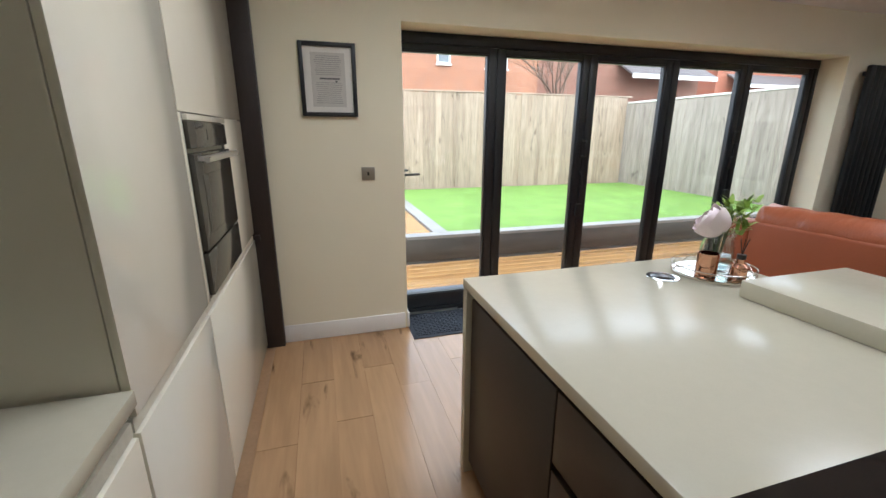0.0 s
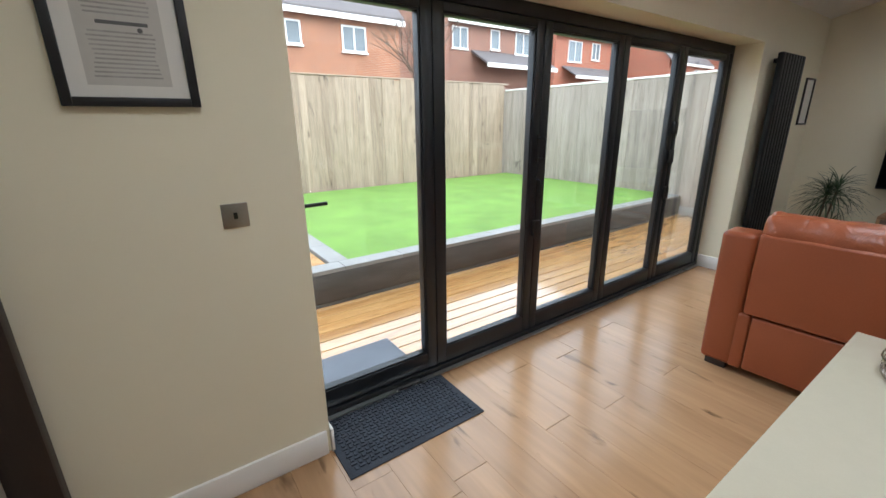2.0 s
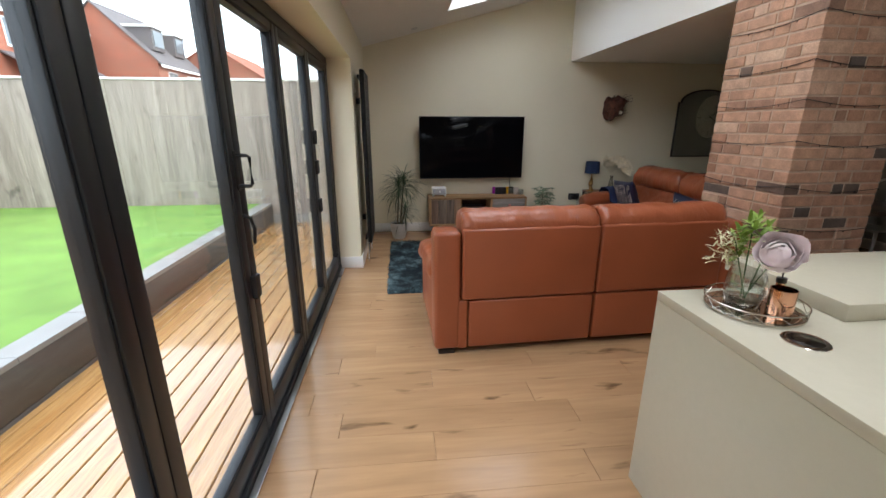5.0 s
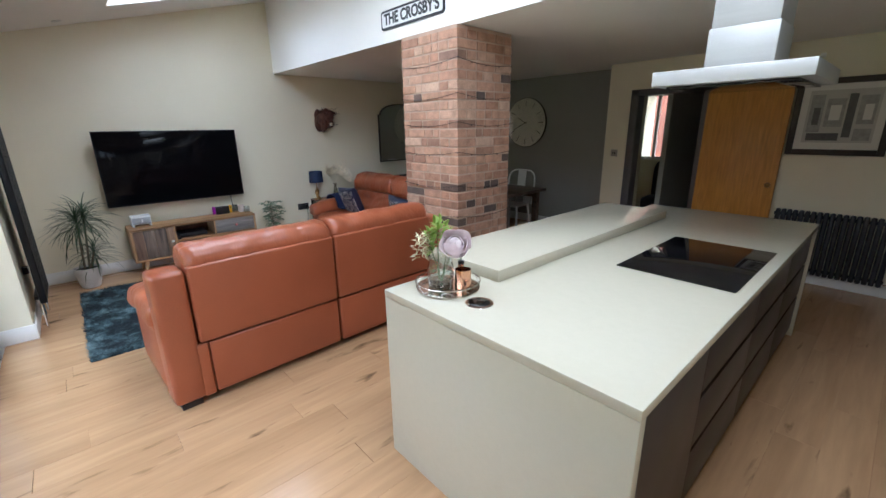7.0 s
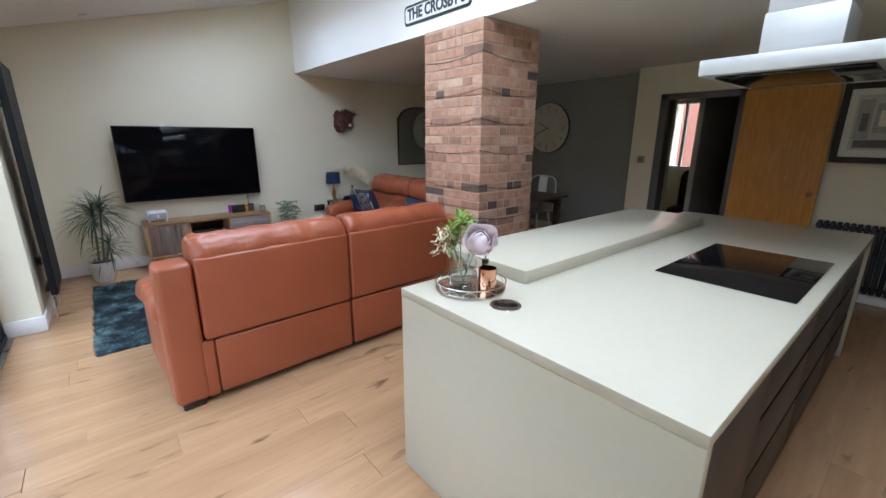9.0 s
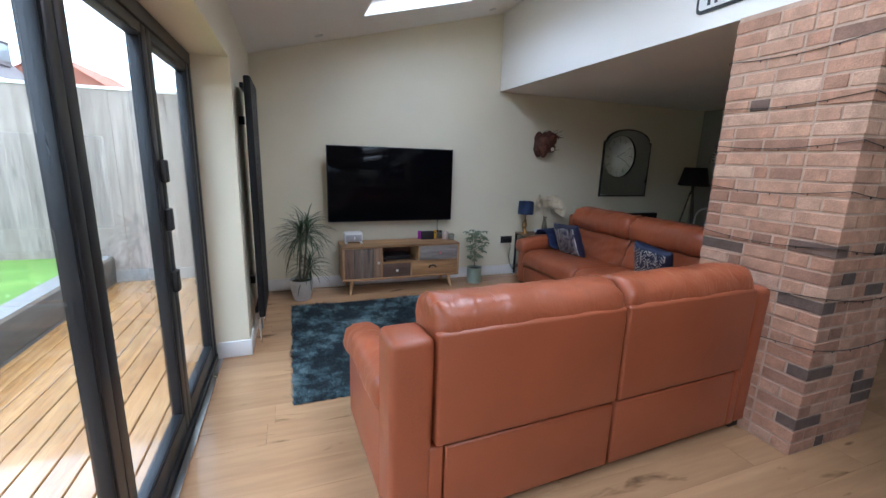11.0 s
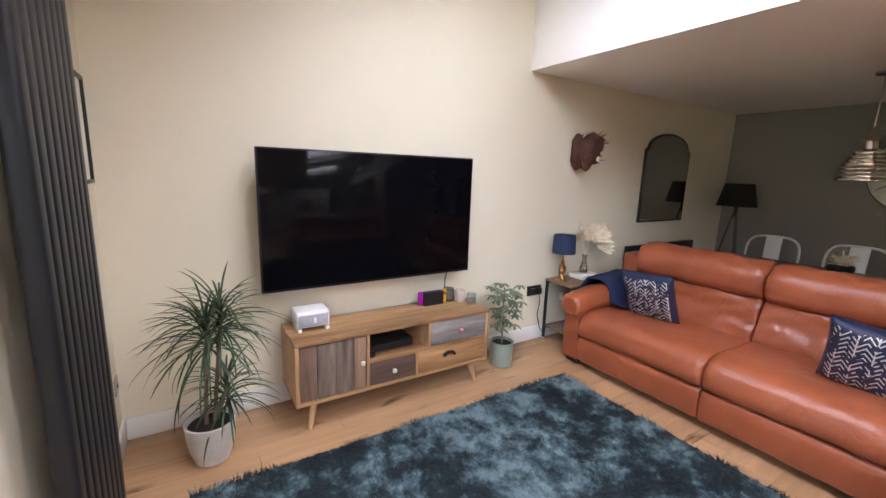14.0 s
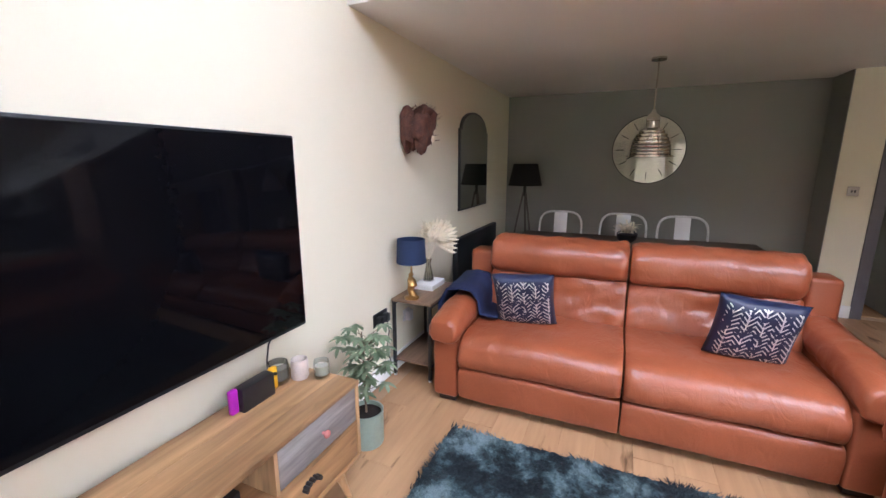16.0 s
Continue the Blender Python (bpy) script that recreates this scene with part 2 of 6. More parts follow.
    bp.inputs["Strength"].default_value, bp.inputs["Distance"].default_value = bump, 0.002
    L.new(g2.outputs[0], bp.inputs["Height"])
    L.new(bp.outputs[0], b.inputs["Normal"])
    return m


def pane_glass(name, tint=(0.97, 0.99, 0.98), gloss=1.0):
    m = bpy.data.materials.new(name)
    m.use_nodes = True
    N, L = m.node_tree.nodes, m.node_tree.links
    N.remove(N["Principled BSDF"])
    clear, shine, mix, lw = N.new("ShaderNodeBsdfTransparent"), N.new("ShaderNodeBsdfGlossy"), N.new("ShaderNodeMixShader"), N.new("ShaderNodeLayerWeight")
    clear.inputs[0].default_value = (*tint, 1)
    shine.inputs["Roughness"].default_value = 0.01
    lw.inputs["Blend"].default_value = 0.5
    pw, sc = N.new("ShaderNodeMath"), N.new("ShaderNodeMath")
    pw.operation, pw.inputs[1].default_value = "POWER", 4.0
    sc.operation, sc.inputs[1].default_value, sc.inputs[2].default_value = "MULTIPLY_ADD", 0.7 * gloss, 0.03 * gloss
    L.new(lw.outputs["Facing"], pw.inputs[0])
    L.new(pw.outputs[0], sc.inputs[0])
    L.new(sc.outputs[0], mix.inputs[0])
    L.new(clear.outputs[0], mix.inputs[1])
    L.new(shine.outputs[0], mix.inputs[2])
    L.new(mix.outputs[0], N["Material Output"].inputs[0])
    return m


def mirror_glass(name, col=(0.85, 0.87, 0.86), rough=0.01):
    m = bpy.data.materials.new(name)
    m.use_nodes = True
    b = m.node_tree.nodes["Principled BSDF"]
    b.inputs["Base Color"].default_value, b.inputs["Metallic"].default_value, b.inputs["Roughness"].default_value = (*col, 1), 1, rough
    return m


WALL = surf("cream_wall_paint", (0.765, 0.712, 0.55), 0.75, 0.02, 1.4, 0.06, 180)
CEIL = surf("white_ceiling_paint", (0.86, 0.84, 0.80), 0.8, 0.02, 1.4, 0.05, 150)
GREYWALL = surf("grey_wall_paint", (0.285, 0.285, 0.255), 0.6, 0.04, 1.6, 0.06, 160)
SKIRT = surf("white_gloss_trim", (0.80, 0.79, 0.76), 0.35, 0.02, 2, 0.03, 80)
BLACKFRAME = surf("anthracite_aluminium", (0.009, 0.011, 0.013), 0.42, 0.1, 4, 0.05, 300)
DOORFRAME = surf("anthracite_door_frame", (0.010, 0.0125, 0.0155), 0.38, 0.1, 4, 0.05, 300)
DARKFRAME = surf("dark_brown_timber", (0.022, 0.014, 0.011), 0.5, 0.2, 5, 0.1, 60, stretch=(6, 6, 1))
GLOSSCREAM = surf("cream_gloss_lacquer", (0.81, 0.765, 0.635), 0.16, 0.02, 1.0, 0.02, 20, coat=0.4)
QUARTZ = surf("cream_quartz", (0.53, 0.495, 0.385), 0.19, 0.012, 30, 0.0, 240)
BLACKFRAME.node_tree.nodes["Principled BSDF"].inputs["Specular IOR Level"].default_value = 0.3
HOODSTEEL = surf("satin_steel", (0.46, 0.46, 0.44), 0.5, 0.04, 3, 0.05, 120, metal=0.35, stretch=(1, 1, 14))
MATTDARK = surf("dark_brown_lacquer", (0.030, 0.019, 0.014), 0.45, 0.08, 3, 0.02, 90)
BLACKGLASS = surf("black_glass", (0.006, 0.006, 0.007), 0.06, 0.05, 2, 0.0, 50, rvar=0.3)
STEEL = surf("brushed_steel", (0.62, 0.62, 0.61), 0.28, 0.06, 3, 0.08, 120, metal=1.0, stretch=(1, 1, 14))
CHROME = surf("chrome", (0.8, 0.8, 0.8), 0.08, 0.03, 3, 0.0, 50, metal=1.0)
LEATHER = surf("tan_leather", (0.315, 0.087, 0.036), 0.32, 0.14, 2.2, 0.22, 170, rvar=0.25, depth=0.0012)
LEATHERTAUT = surf("taut_tan_leather", (0.30, 0.080, 0.032), 0.36, 0.10, 2.0, 0.22, 170, rvar=0.2, depth=0.0012)
# slack creases in the leather
lt = LEATHER.node_tree
crease, fold, cmap = lt.nodes.new("ShaderNodeTexNoise"), lt.nodes.new("ShaderNodeBump"), lt.nodes.new("ShaderNodeMapping")
crease.inputs["Scale"].default_value, crease.inputs["Detail"].default_value, crease.inputs["Distortion"].default_value = 7.0, 3, 1.6
cmap.inputs["Scale"].default_value = (1.7, 0.9, 0.9)
fold.inputs["Strength"].default_value, fold.inputs["Distance"].default_value = 0.42, 0.014
lt.links.new(lt.nodes["Texture Coordinate"].outputs["Object"], cmap.inputs["Vector"])
lt.links.new(cmap.outputs[0], crease.inputs["Vector"])
lt.links.new(crease.outputs[0], fold.inputs["Height"])
lt.links.new(lt.nodes["Bump"].outputs[0], fold.inputs["Normal"])
lt.links.new(fold.outputs[0], lt.nodes["Principled BSDF"].inputs["Normal"])
# near-black leather tone: the shade in the sofa's gaps, put into the colour
SEAMSHADE = surf("leather_seam_shadow", (0.05, 0.015, 0.008), 0.7, 0.1, 8, 0.1, 100)
FLOORWOOD = wood("oak_laminate", (0.385, 0.225, 0.115), (0.47, 0.285, 0.15), 0.2, 1, 0.035, 3.0, 0.03, 0.62)
for nd in FLOORWOOD.node_tree.nodes:
    if nd.type == "MIX" and nd.blend_type == "OVERLAY":
        nd.inputs[0].default_value = 0.22
    if nd.type == "TEX_NOISE" and abs(nd.inputs["Scale"].default_value - 3.2) < 0.01:
        nd.inputs["Scale"].default_value, nd.inputs["Detail"].default_value = 4.6, 4
    if nd.type == "MAPPING" and nd.inputs["Scale"].default_value[0] > 2:
        nd.inputs["Scale"].default_value = (2.4, 0.55, 2.4)
FLOORGAP = surf("floor_joint", (0.385, 0.235, 0.125), 0.7, 0.1, 5, 0, 50)
DECKWOOD = wood("golden_decking", (0.38, 0.18, 0.052), (0.52, 0.29, 0.105), 0.22, 0, 0.08, 8.0, 0.10, 0.3, coat=1.0)
DECKWOOD.node_tree.nodes["Principled BSDF"].inputs["Coat Roughness"].default_value = 0.05
DECKGAP = surf("decking_gap", (0.035, 0.022, 0.012), 0.8, 0.1, 5, 0, 50)
FENCEWOOD = wood("weathered_fence", (0.30, 0.228, 0.168), (0.42, 0.335, 0.258), 0.8, 2, 0.13, 4.0, 0.3, 0.6)
FENCEGREY = wood("weathered_grey_fence", (0.26, 0.22, 0.19), (0.385, 0.335, 0.295), 0.8, 2, 0.09, 4.0, 0.25, 0.5)
SLEEPER = surf("grey_sleeper", (0.075, 0.07, 0.066), 0.6, 0.3, 4, 0.25, 60, stretch=(0.4, 1, 3))
STONE = surf("pale_paving_edge", (0.25, 0.245, 0.238), 0.5, 0.12, 5, 0.2, 80, each=0.06)
TURF = surf("artificial_turf", (0.165, 0.295, 0.055), 0.9, 0.15, 2.5, 0.8, 240, depth=0.01)
SOIL = surf("ground_soil", (0.10, 0.085, 0.065), 0.9, 0.25, 2, 0.4, 30)
GLASS = pane_glass("clear_pane")
TVGLASS = surf("tv_screen", (0.003, 0.003, 0.004), 0.06, 0.05, 2, 0.0, 40)
TVGLASS.node_tree.nodes["Principled BSDF"].inputs["Specular IOR Level"].default_value = 0.10

# ---- the rooms: floor, walls, ceilings ----
WX, EX, GY, SY, DY = -0.92, 6.57, 3.0, -3.08, -3.51   # unit wall, screen wall, garden wall, kitchen end wall, dining wall
CZ = 2.41                                             # flat ceiling

floor = solid("floor", block(WX, EX + 0.2, -7.2, 3.23, -0.12, -0.012), FLOORGAP, "oak laminate floor of long planks", "floor", "structure")

bm = bmesh.new()
box(bm, WX - 0.2, 0.70, GY, 3.225, -0.12, 2.60)
box(bm, WX - 0.2, 0.572, 3.225, GY + 0.30, -0.12, 2.60)
box(bm, 0.572, 0.70, 3.225, GY + 0.30, 2.18, 2.60)
box(bm, 4.925, EX + 0.2, GY, GY + 0.30, -0.12, 2.60)
box(bm, 0.70, 4.925, GY, GY + 0.30, 2.18, 2.60)
solid("wall_garden", bm, WALL, "cream painted wall round the folding doors", "wall", "structure")

bm = bmesh.new()
box(bm, EX, EX + 0.2, DY - 0.2, GY, -0.12, 3.45)
solid("wall_screen", bm, WALL, "cream painted wall behind the television", "wall", "structure")

bm = bmesh.new()
box(bm, WX - 0.2, WX, -3.4, GY, -0.12, 3.45)
solid("wall_units", bm, WALL, "cream painted wall behind the kitchen units", "wall", "structure")

bm = bmesh.new()
box(bm, WX, 1.95, SY - 0.14, SY, -0.012, CZ)
box(bm, 1.95, 2.83, SY - 0.14, SY, 2.07, CZ)
box(bm, 2.83, 3.17, DY + 0.0, SY, -0.012, CZ)
solid("wall_kitchen_end", bm, WALL, "cream painted kitchen wall with a doorway", "wall", "structure")
bm = bmesh.new()
box(bm, 3.174, EX, DY - 0.14, DY, -0.012, CZ)
box(bm, 3.170, 3.176, DY, SY - 0.004, -0.012, CZ)
solid("wall_dining", bm, GREYWALL, "dark grey painted dining wall", "wall", "structure")

# hall behind the doorway
bm = bmesh.new()
box(bm, 1.20, 1.34, -7.0, SY - 0.14, -0.012, CZ)
box(bm, 4.10, 4.24, -7.0, DY - 0.14, -0.012, CZ)
box(bm, 1.34, 3.30, -6.14, -6.0, -0.012, CZ)
box(bm, 4.02, 4.10, -6.14, -6.0, -0.012, CZ)
box(bm, 3.30, 4.02, -6.14, -6.0, -0.012, 0.98)
box(bm, 3.30, 4.02, -6.14, -6.0, 2.22, CZ)
solid("wall_hall", bm, WALL, "pale hall walls", "wall", "structure")
bm = bmesh.new()
box(bm, 2.42, 2.48, -6.0, SY - 0.18, 0.0, CZ)
solid("wall_hall_partition", bm, GREYWALL, "dark grey partition in the hall", "wall", "structure")

bm = bmesh.new()
box(bm, WX, EX + 0.2, -7.2, 0.09 - 0.15, CZ, CZ + 0.16)
box(bm, WX, EX, 0.09 - 0.15, 0.09, CZ, roof_z(0.09) + 0.12)
solid("ceiling", bm, CEIL, "white ceiling with a step up to the sloping roof", "ceiling", "structure")


def slope_slab(bm, x0, x1, y0, y1, t=0.28):
    vs = box(bm, x0, x1, y0, y1, 0, 1)
    for v in vs:
        v.co.z = roof_z(v.co.y) + t * v.co.z


RY0, RY1 = 0.84, 1.93
bm = bmesh.new()
xs = [WX] + [v for ab in reversed(ROOFLIGHTS) for v in ab] + [EX]
for a, b in zip(xs[::2], xs[1::2]):
    slope_slab(bm, a, b, 0.09, GY)
for a, b in ROOFLIGHTS:
    slope_slab(bm, a, b, 0.09, RY0)
    slope_slab(bm, a, b, RY1, GY)
solid("ceiling_sloped", bm, CEIL, "white sloping ceiling with one rooflight and two added ones", "ceiling", "structure")
# frames for all three openings, the last two being the added ones
for RX0, RX1 in ROOFLIGHTS:
    rl = thing("window_rooflight", (RX0 + RX1) / 2, (RY0 + RY1) / 2, roof_z(1.4), "white framed rooflight in the sloping ceiling, two of the three added", "rooflight")
    tagged(rl, kind="structure")
    bm = bmesh.new()
    for x0, x1, y0, y1 in ((RX0, RX0 + 0.04, RY0, RY1), (RX1 - 0.04, RX1, RY0, RY1), (RX0 + 0.04, RX1 - 0.04, RY0, RY0 + 0.04), (RX0 + 0.04, RX1 - 0.04, RY1 - 0.04, RY1)):
        vs = box(bm, x0, x1, y0, y1, 0, 1)
        for v in vs:
            v.co.z = roof_z(v.co.y) + 0.12 + 0.08 * v.co.z
    part("window_frame", bm, SKIRT, rl)

# skirting boards
bm = bmesh.new()
for x0, x1 in ((-0.205, 0.684), (4.942, EX)):
    box(bm, x0, x1, GY - 0.016, GY, 0, 0.13, 0.005)
box(bm, 4.908, 4.924, GY - 0.016, 3.228, 0, 0.13, 0.004)
box(bm, 0.701, 0.716, GY - 0.016, 3.228, 0, 0.13, 0.004)
box(bm, EX - 0.016, EX, DY, GY - 0.016, 0, 0.13, 0.005)
box(bm, -0.2, 1.93, SY, SY + 0.016, 0, 0.13, 0.005)
box(bm, 2.86, 3.18, SY, SY + 0.016, 0, 0.13, 0.005)
box(bm, 3.18, EX - 0.016, DY, DY + 0.016, 0, 0.13, 0.005)
solid("baseboard", bm, SKIRT, "white painted skirting boards", "skirting", "structure")

# ---- folding glass doors to the garden ----
bif = thing("door_folding", 2.81, 3.23, 0, "anthracite folding glass doors, closed, five leaves", "folding doors")
tagged(bif, kind="structure")
bm = bmesh.new()
box(bm, 0.575, 4.922, 3.232, 3.315, 2.105, 2.178, 0.004)
box(bm, 0.575, 4.922, 3.225, 3.325, -0.02, 0.045, 0.004)
box(bm, 0.575, 0.625, 3.234, 3.315, 0.045, 2.105, 0.004)
box(bm, 4.872, 4.922, 3.234, 3.315, 0.045, 2.105, 0.004)
part("outer_frame", bm, DOORFRAME, bif)
bm = bmesh.new()
box(bm, 0.71, 4.865, 3.216, 3.19, 0.012, 0.02, 0.002)
part("track", bm, STEEL, bif, "steel floor track")
EDGES = (0.629, 1.492, 2.315, 3.155, 4.008, 4.868)
for k in range(5):
    x0, x1 = EDGES[k] + 0.002, EDGES[k + 1] - 0.002
    bm = bmesh.new()
    s = 0.068
    box(bm, x0, x0 + s, 3.238, 3.302, 0.05, 2.10, 0.006)
    box(bm, x1 - s, x1, 3.238, 3.302, 0.05, 2.10, 0.006)
    box(bm, x0 + s, x1 - s, 3.239, 3.301, 0.05, 0.158, 0.004)
    box(bm, x0 + s, x1 - s, 3.239, 3.301, 2.055, 2.10, 0.004)
    # glazing bead
    for a, b, c, d in ((x0 + s, x0 + s + 0.012, 0.158, 2.055), (x1 - s - 0.012, x1 - s, 0.158, 2.055)):
        box(bm, a, b, 3.246, 3.294, c, d, 0.003)
    box(bm, x0 + s + 0.012, x1 - s - 0.012, 3.246, 3.294, 0.158, 0.170, 0.003)
    box(bm, x0 + s + 0.012, x1 - s - 0.012, 3.246, 3.294, 2.043, 2.055, 0.003)
    leaf = part("leaf", bm, DOORFRAME, bif)
    pane = part("pane", block(x0 + s + 0.012, x1 - s - 0.012, 3.266, 3.272, 0.170, 2.043), GLASS, leaf, "clear double glazing")
    pane.visible_shadow = False


# ---- garden ----
ground = solid("ground", block(-900, 900, 3.31, 1800, -0.6, -0.35), SOIL, "garden soil and far ground", "ground", "structure")
solid("ground_street", block(-60, 60, -90, -7.21, -0.6, -0.35), SOIL, "paved ground behind the house", "ground", "structure")
BY = 4.70       # front of the raised lawn
TZ = 0.27       # its height
bm = bmesh.new()
for k in range(2):
    box(bm, -1.5, 7.62, BY, BY + 0.12, -0.3 + 0.285 * k, -0.018 + 0.28 * k, 0.008)
solid("retaining_wall", bm, SLEEPER, "grey sleeper wall holding up the lawn", "retaining wall", "structure")
bm = bmesh.new()
box(bm, 1.605, 7.60, BY + 0.185, 9.0, -0.3, TZ + 0.012)
lawn = solid("lawn", bm, TURF, "bright green artificial lawn", "lawn", "structure")
kerb = thing("paving_edge", 4.5, BY + 0.15, TZ - 0.05, "pale grey paving edge round the lawn", "paving")
tagged(kerb, kind="structure")
slab_me = mesh_of("slab", block(-0.298, 0.298, -0.09, 0.09, -0.02, 0.02, 0.004), STONE)
for k in range(15):
    piece("slab", slab_me, kerb, -1.2 + 0.6 * k, BY + 0.092, TZ + 0.005)
for k in range(6):
    piece("slab", slab_me, kerb, 1.512, BY + 0.485 + 0.6 * k, TZ + 0.005, math.pi / 2)

FY, FX = 9.10, 7.55
bm = bmesh.new()
box(bm, -4.0, FX + 0.1, FY + 0.05, FY + 0.09, 0.5, 0.6)
box(bm, -4.0, FX + 0.1, FY + 0.05, FY + 0.09, 1.8, 1.9)
fence = thing("fence_far", 2, FY, 0.2, "weathered close-board timber fence behind the lawn", "fence")
tagged(fence, kind="structure")
part("rail", bm, FENCEWOOD, fence)
bm = bmesh.new()
box(bm, -4.0, FX + 0.06, FY - 0.03, FY + 0.06, 2.34, 2.37, 0.006)
part("capping", bm, FENCEWOOD, fence)
random.seed(4)
fmesh = [mesh_of("board", block(-0.073, 0.073, -0.012 - 0.003 * k, 0.012, 0, 2.10 + 0.006 * k, 0.003, 1), FENCEWOOD) for k in range(3)]
x = -4.0
while x < FX:
    piece("board", random.choice(fmesh), fence, x, FY + random.uniform(-0.010, 0.010), 0.23 + random.uniform(-0.01, 0.005), random.uniform(-0.03, 0.03))
    x += 0.136
side = thing("fence_side", FX, 6, -0.1, "pale grey weathered timber fence beside the garden", "fence")
tagged(side, kind="structure")
bm = bmesh.new()
box(bm, FX - 0.03, FX + 0.06, 3.3, FY, 2.20, 2.235, 0.006)
part("capping", bm, SKIRT, side, "white painted capping")
part("gravel_board", block(FX - 0.03, FX + 0.05, 3.3, FY, -0.15, 0.10, 0.006), STONE, side, "pale gravel board")
gmesh = [mesh_of("board", block(-0.012, 0.012 + 0.003 * k, -0.073, 0.073, 0, 2.10, 0.003, 1), FENCEGREY) for k in range(3)]
y = 3.36
while y < FY:
    piece("board", random.choice(gmesh), side, FX + random.uniform(-0.006, 0.006), y, 0.1, random.uniform(-0.02, 0.02))
    y += 0.140
solid("fence_west", block(-4.1, -4.0, 3.4, FY, -0.3, 2.3), FENCEWOOD, "timber fence at the garden's end", "fence", "structure")

deck = solid("decking_base", block(-4.0, FX, 3.32, BY, -0.35, -0.075), DECKGAP, "timber decking outside the doors", "decking", "structure")
deck_me = mesh_of("deck_board", block(-5.81, 5.81, -0.0635, 0.0635, -0.026, 0, 0.004, 1), DECKWOOD)
for k in range(11):
    piece("deck_board", deck_me, deck, 1.81, 3.375 + 0.1345 * k, -0.045)
deck2 = solid("decking_upper", block(-4.0, 1.42, BY + 0.19, FY - 0.02, -0.3, TZ - 0.03), DECKGAP, "raised timber decking beside the lawn", "decking", "structure")
deck_me2 = mesh_of("deck_board", block(-2.70, 2.70, -0.0655, 0.0655, -0.026, 0, 0.004, 1), DECKWOOD)
for k in range(31):
    piece("deck_board", deck_me2, deck2, -1.29, BY + 0.26 + 0.1345 * k, TZ)

# ---- kitchen island ----
isl = thing("kitchen_island", 1.25, 0, 0, "kitchen island with cream quartz top and dark drawers", "kitchen island")
IX0, IX1, IY0, IY1, IZ = 0.645, 1.852, -1.548, 1.536, 0.918
bm = bmesh.new()
box(bm, IX0, IX1, IY0, IY1, IZ - 0.038, IZ, 0.003)
part("worktop", bm, QUARTZ, isl, "cream quartz worktop")
bm = bmesh.new()
box(bm, IX0 + 0.001, IX1 - 0.001, IY1 - 0.040, IY1 - 0.001, 0, IZ - 0.0385, 0.003)
part("end_panel", bm, QUARTZ, isl, "cream quartz waterfall end")
bm = bmesh.new()
box(bm, IX0 + 0.001, IX1 - 0.001, IY0 + 0.001, IY0 + 0.040, 0, IZ - 0.0385, 0.003)
part("end_panel", bm, QUARTZ, isl, "cream quartz waterfall end")
part("carcass", block(IX0 + 0.05, IX1 - 0.03, IY0 + 0.041, IY1 - 0.041, 0.0, IZ - 0.040), MATTDARK, isl)
ys = (IY1 - 0.045, 0.86, 0.06, -0.74, IY0 + 0.045)
for a, b in zip(ys, ys[1:]):
    for z0, z1 in (((0.07, 0.845),) if a > 1 else ((0.07, 0.34), (0.365, 0.60), (0.625, 0.845))):
        bm = block(IX0 + 0.022, IX0 + 0.045, b + 0.003, a - 0.003, z0, z1, 0.003)
        part("cupboard_door" if a > 1 else "drawer_front", bm, MATTDARK, isl)
raised = solid("breakfast_bar", block(1.53, 2.06, -1.0, 1.085, IZ + 0.001, IZ + 0.062, 0.003), QUARTZ, "raised cream quartz breakfast bar on the island", "breakfast bar")
hob = thing("induction_hob", 0.975, 0.01, IZ, "black glass induction hob set in the worktop", "hob")
part("glass", block(0.700, 1.250, -0.412, 0.436, IZ + 0.0005, IZ + 0.006, 0.002), BLACKGLASS, hob)

hood = thing("extractor_hood", 0.95, -0.15, 1.82, "stainless steel island extractor hood hung from the ceiling", "extractor hood")
part("canopy", block(0.625, 1.275, -0.50, 0.205, 1.835, 1.905, 0.004), HOODSTEEL, hood)
part("filter", block(0.68, 1.22, -0.44, 0.15, 1.822, 1.834, 0.003), BLACKGLASS, hood, "dark filter plate")
part("chimney", block(0.81, 1.10, -0.28, 0.02, 1.906, 2.10, 0.003), HOODSTEEL, hood)
part("chimney_upper", block(0.817, 1.093, -0.273, 0.013, 2.10, CZ, 0.003), HOODSTEEL, hood)

# ---- tall kitchen units ----
UX = -0.32
HANDLEGROOVE = surf("cream_handle_rail", (0.60, 0.56, 0.45), 0.5, 0.1, 4, 0, 50)


def front(parent, y0, y1, z0, z1, name="door"):
    return part(name, block(UX - 0.020, UX, y0 + 0.0018, y1 - 0.0018, z0 + 0.0018, z1 - 0.0018, 0.0025), GLOSSCREAM, parent)


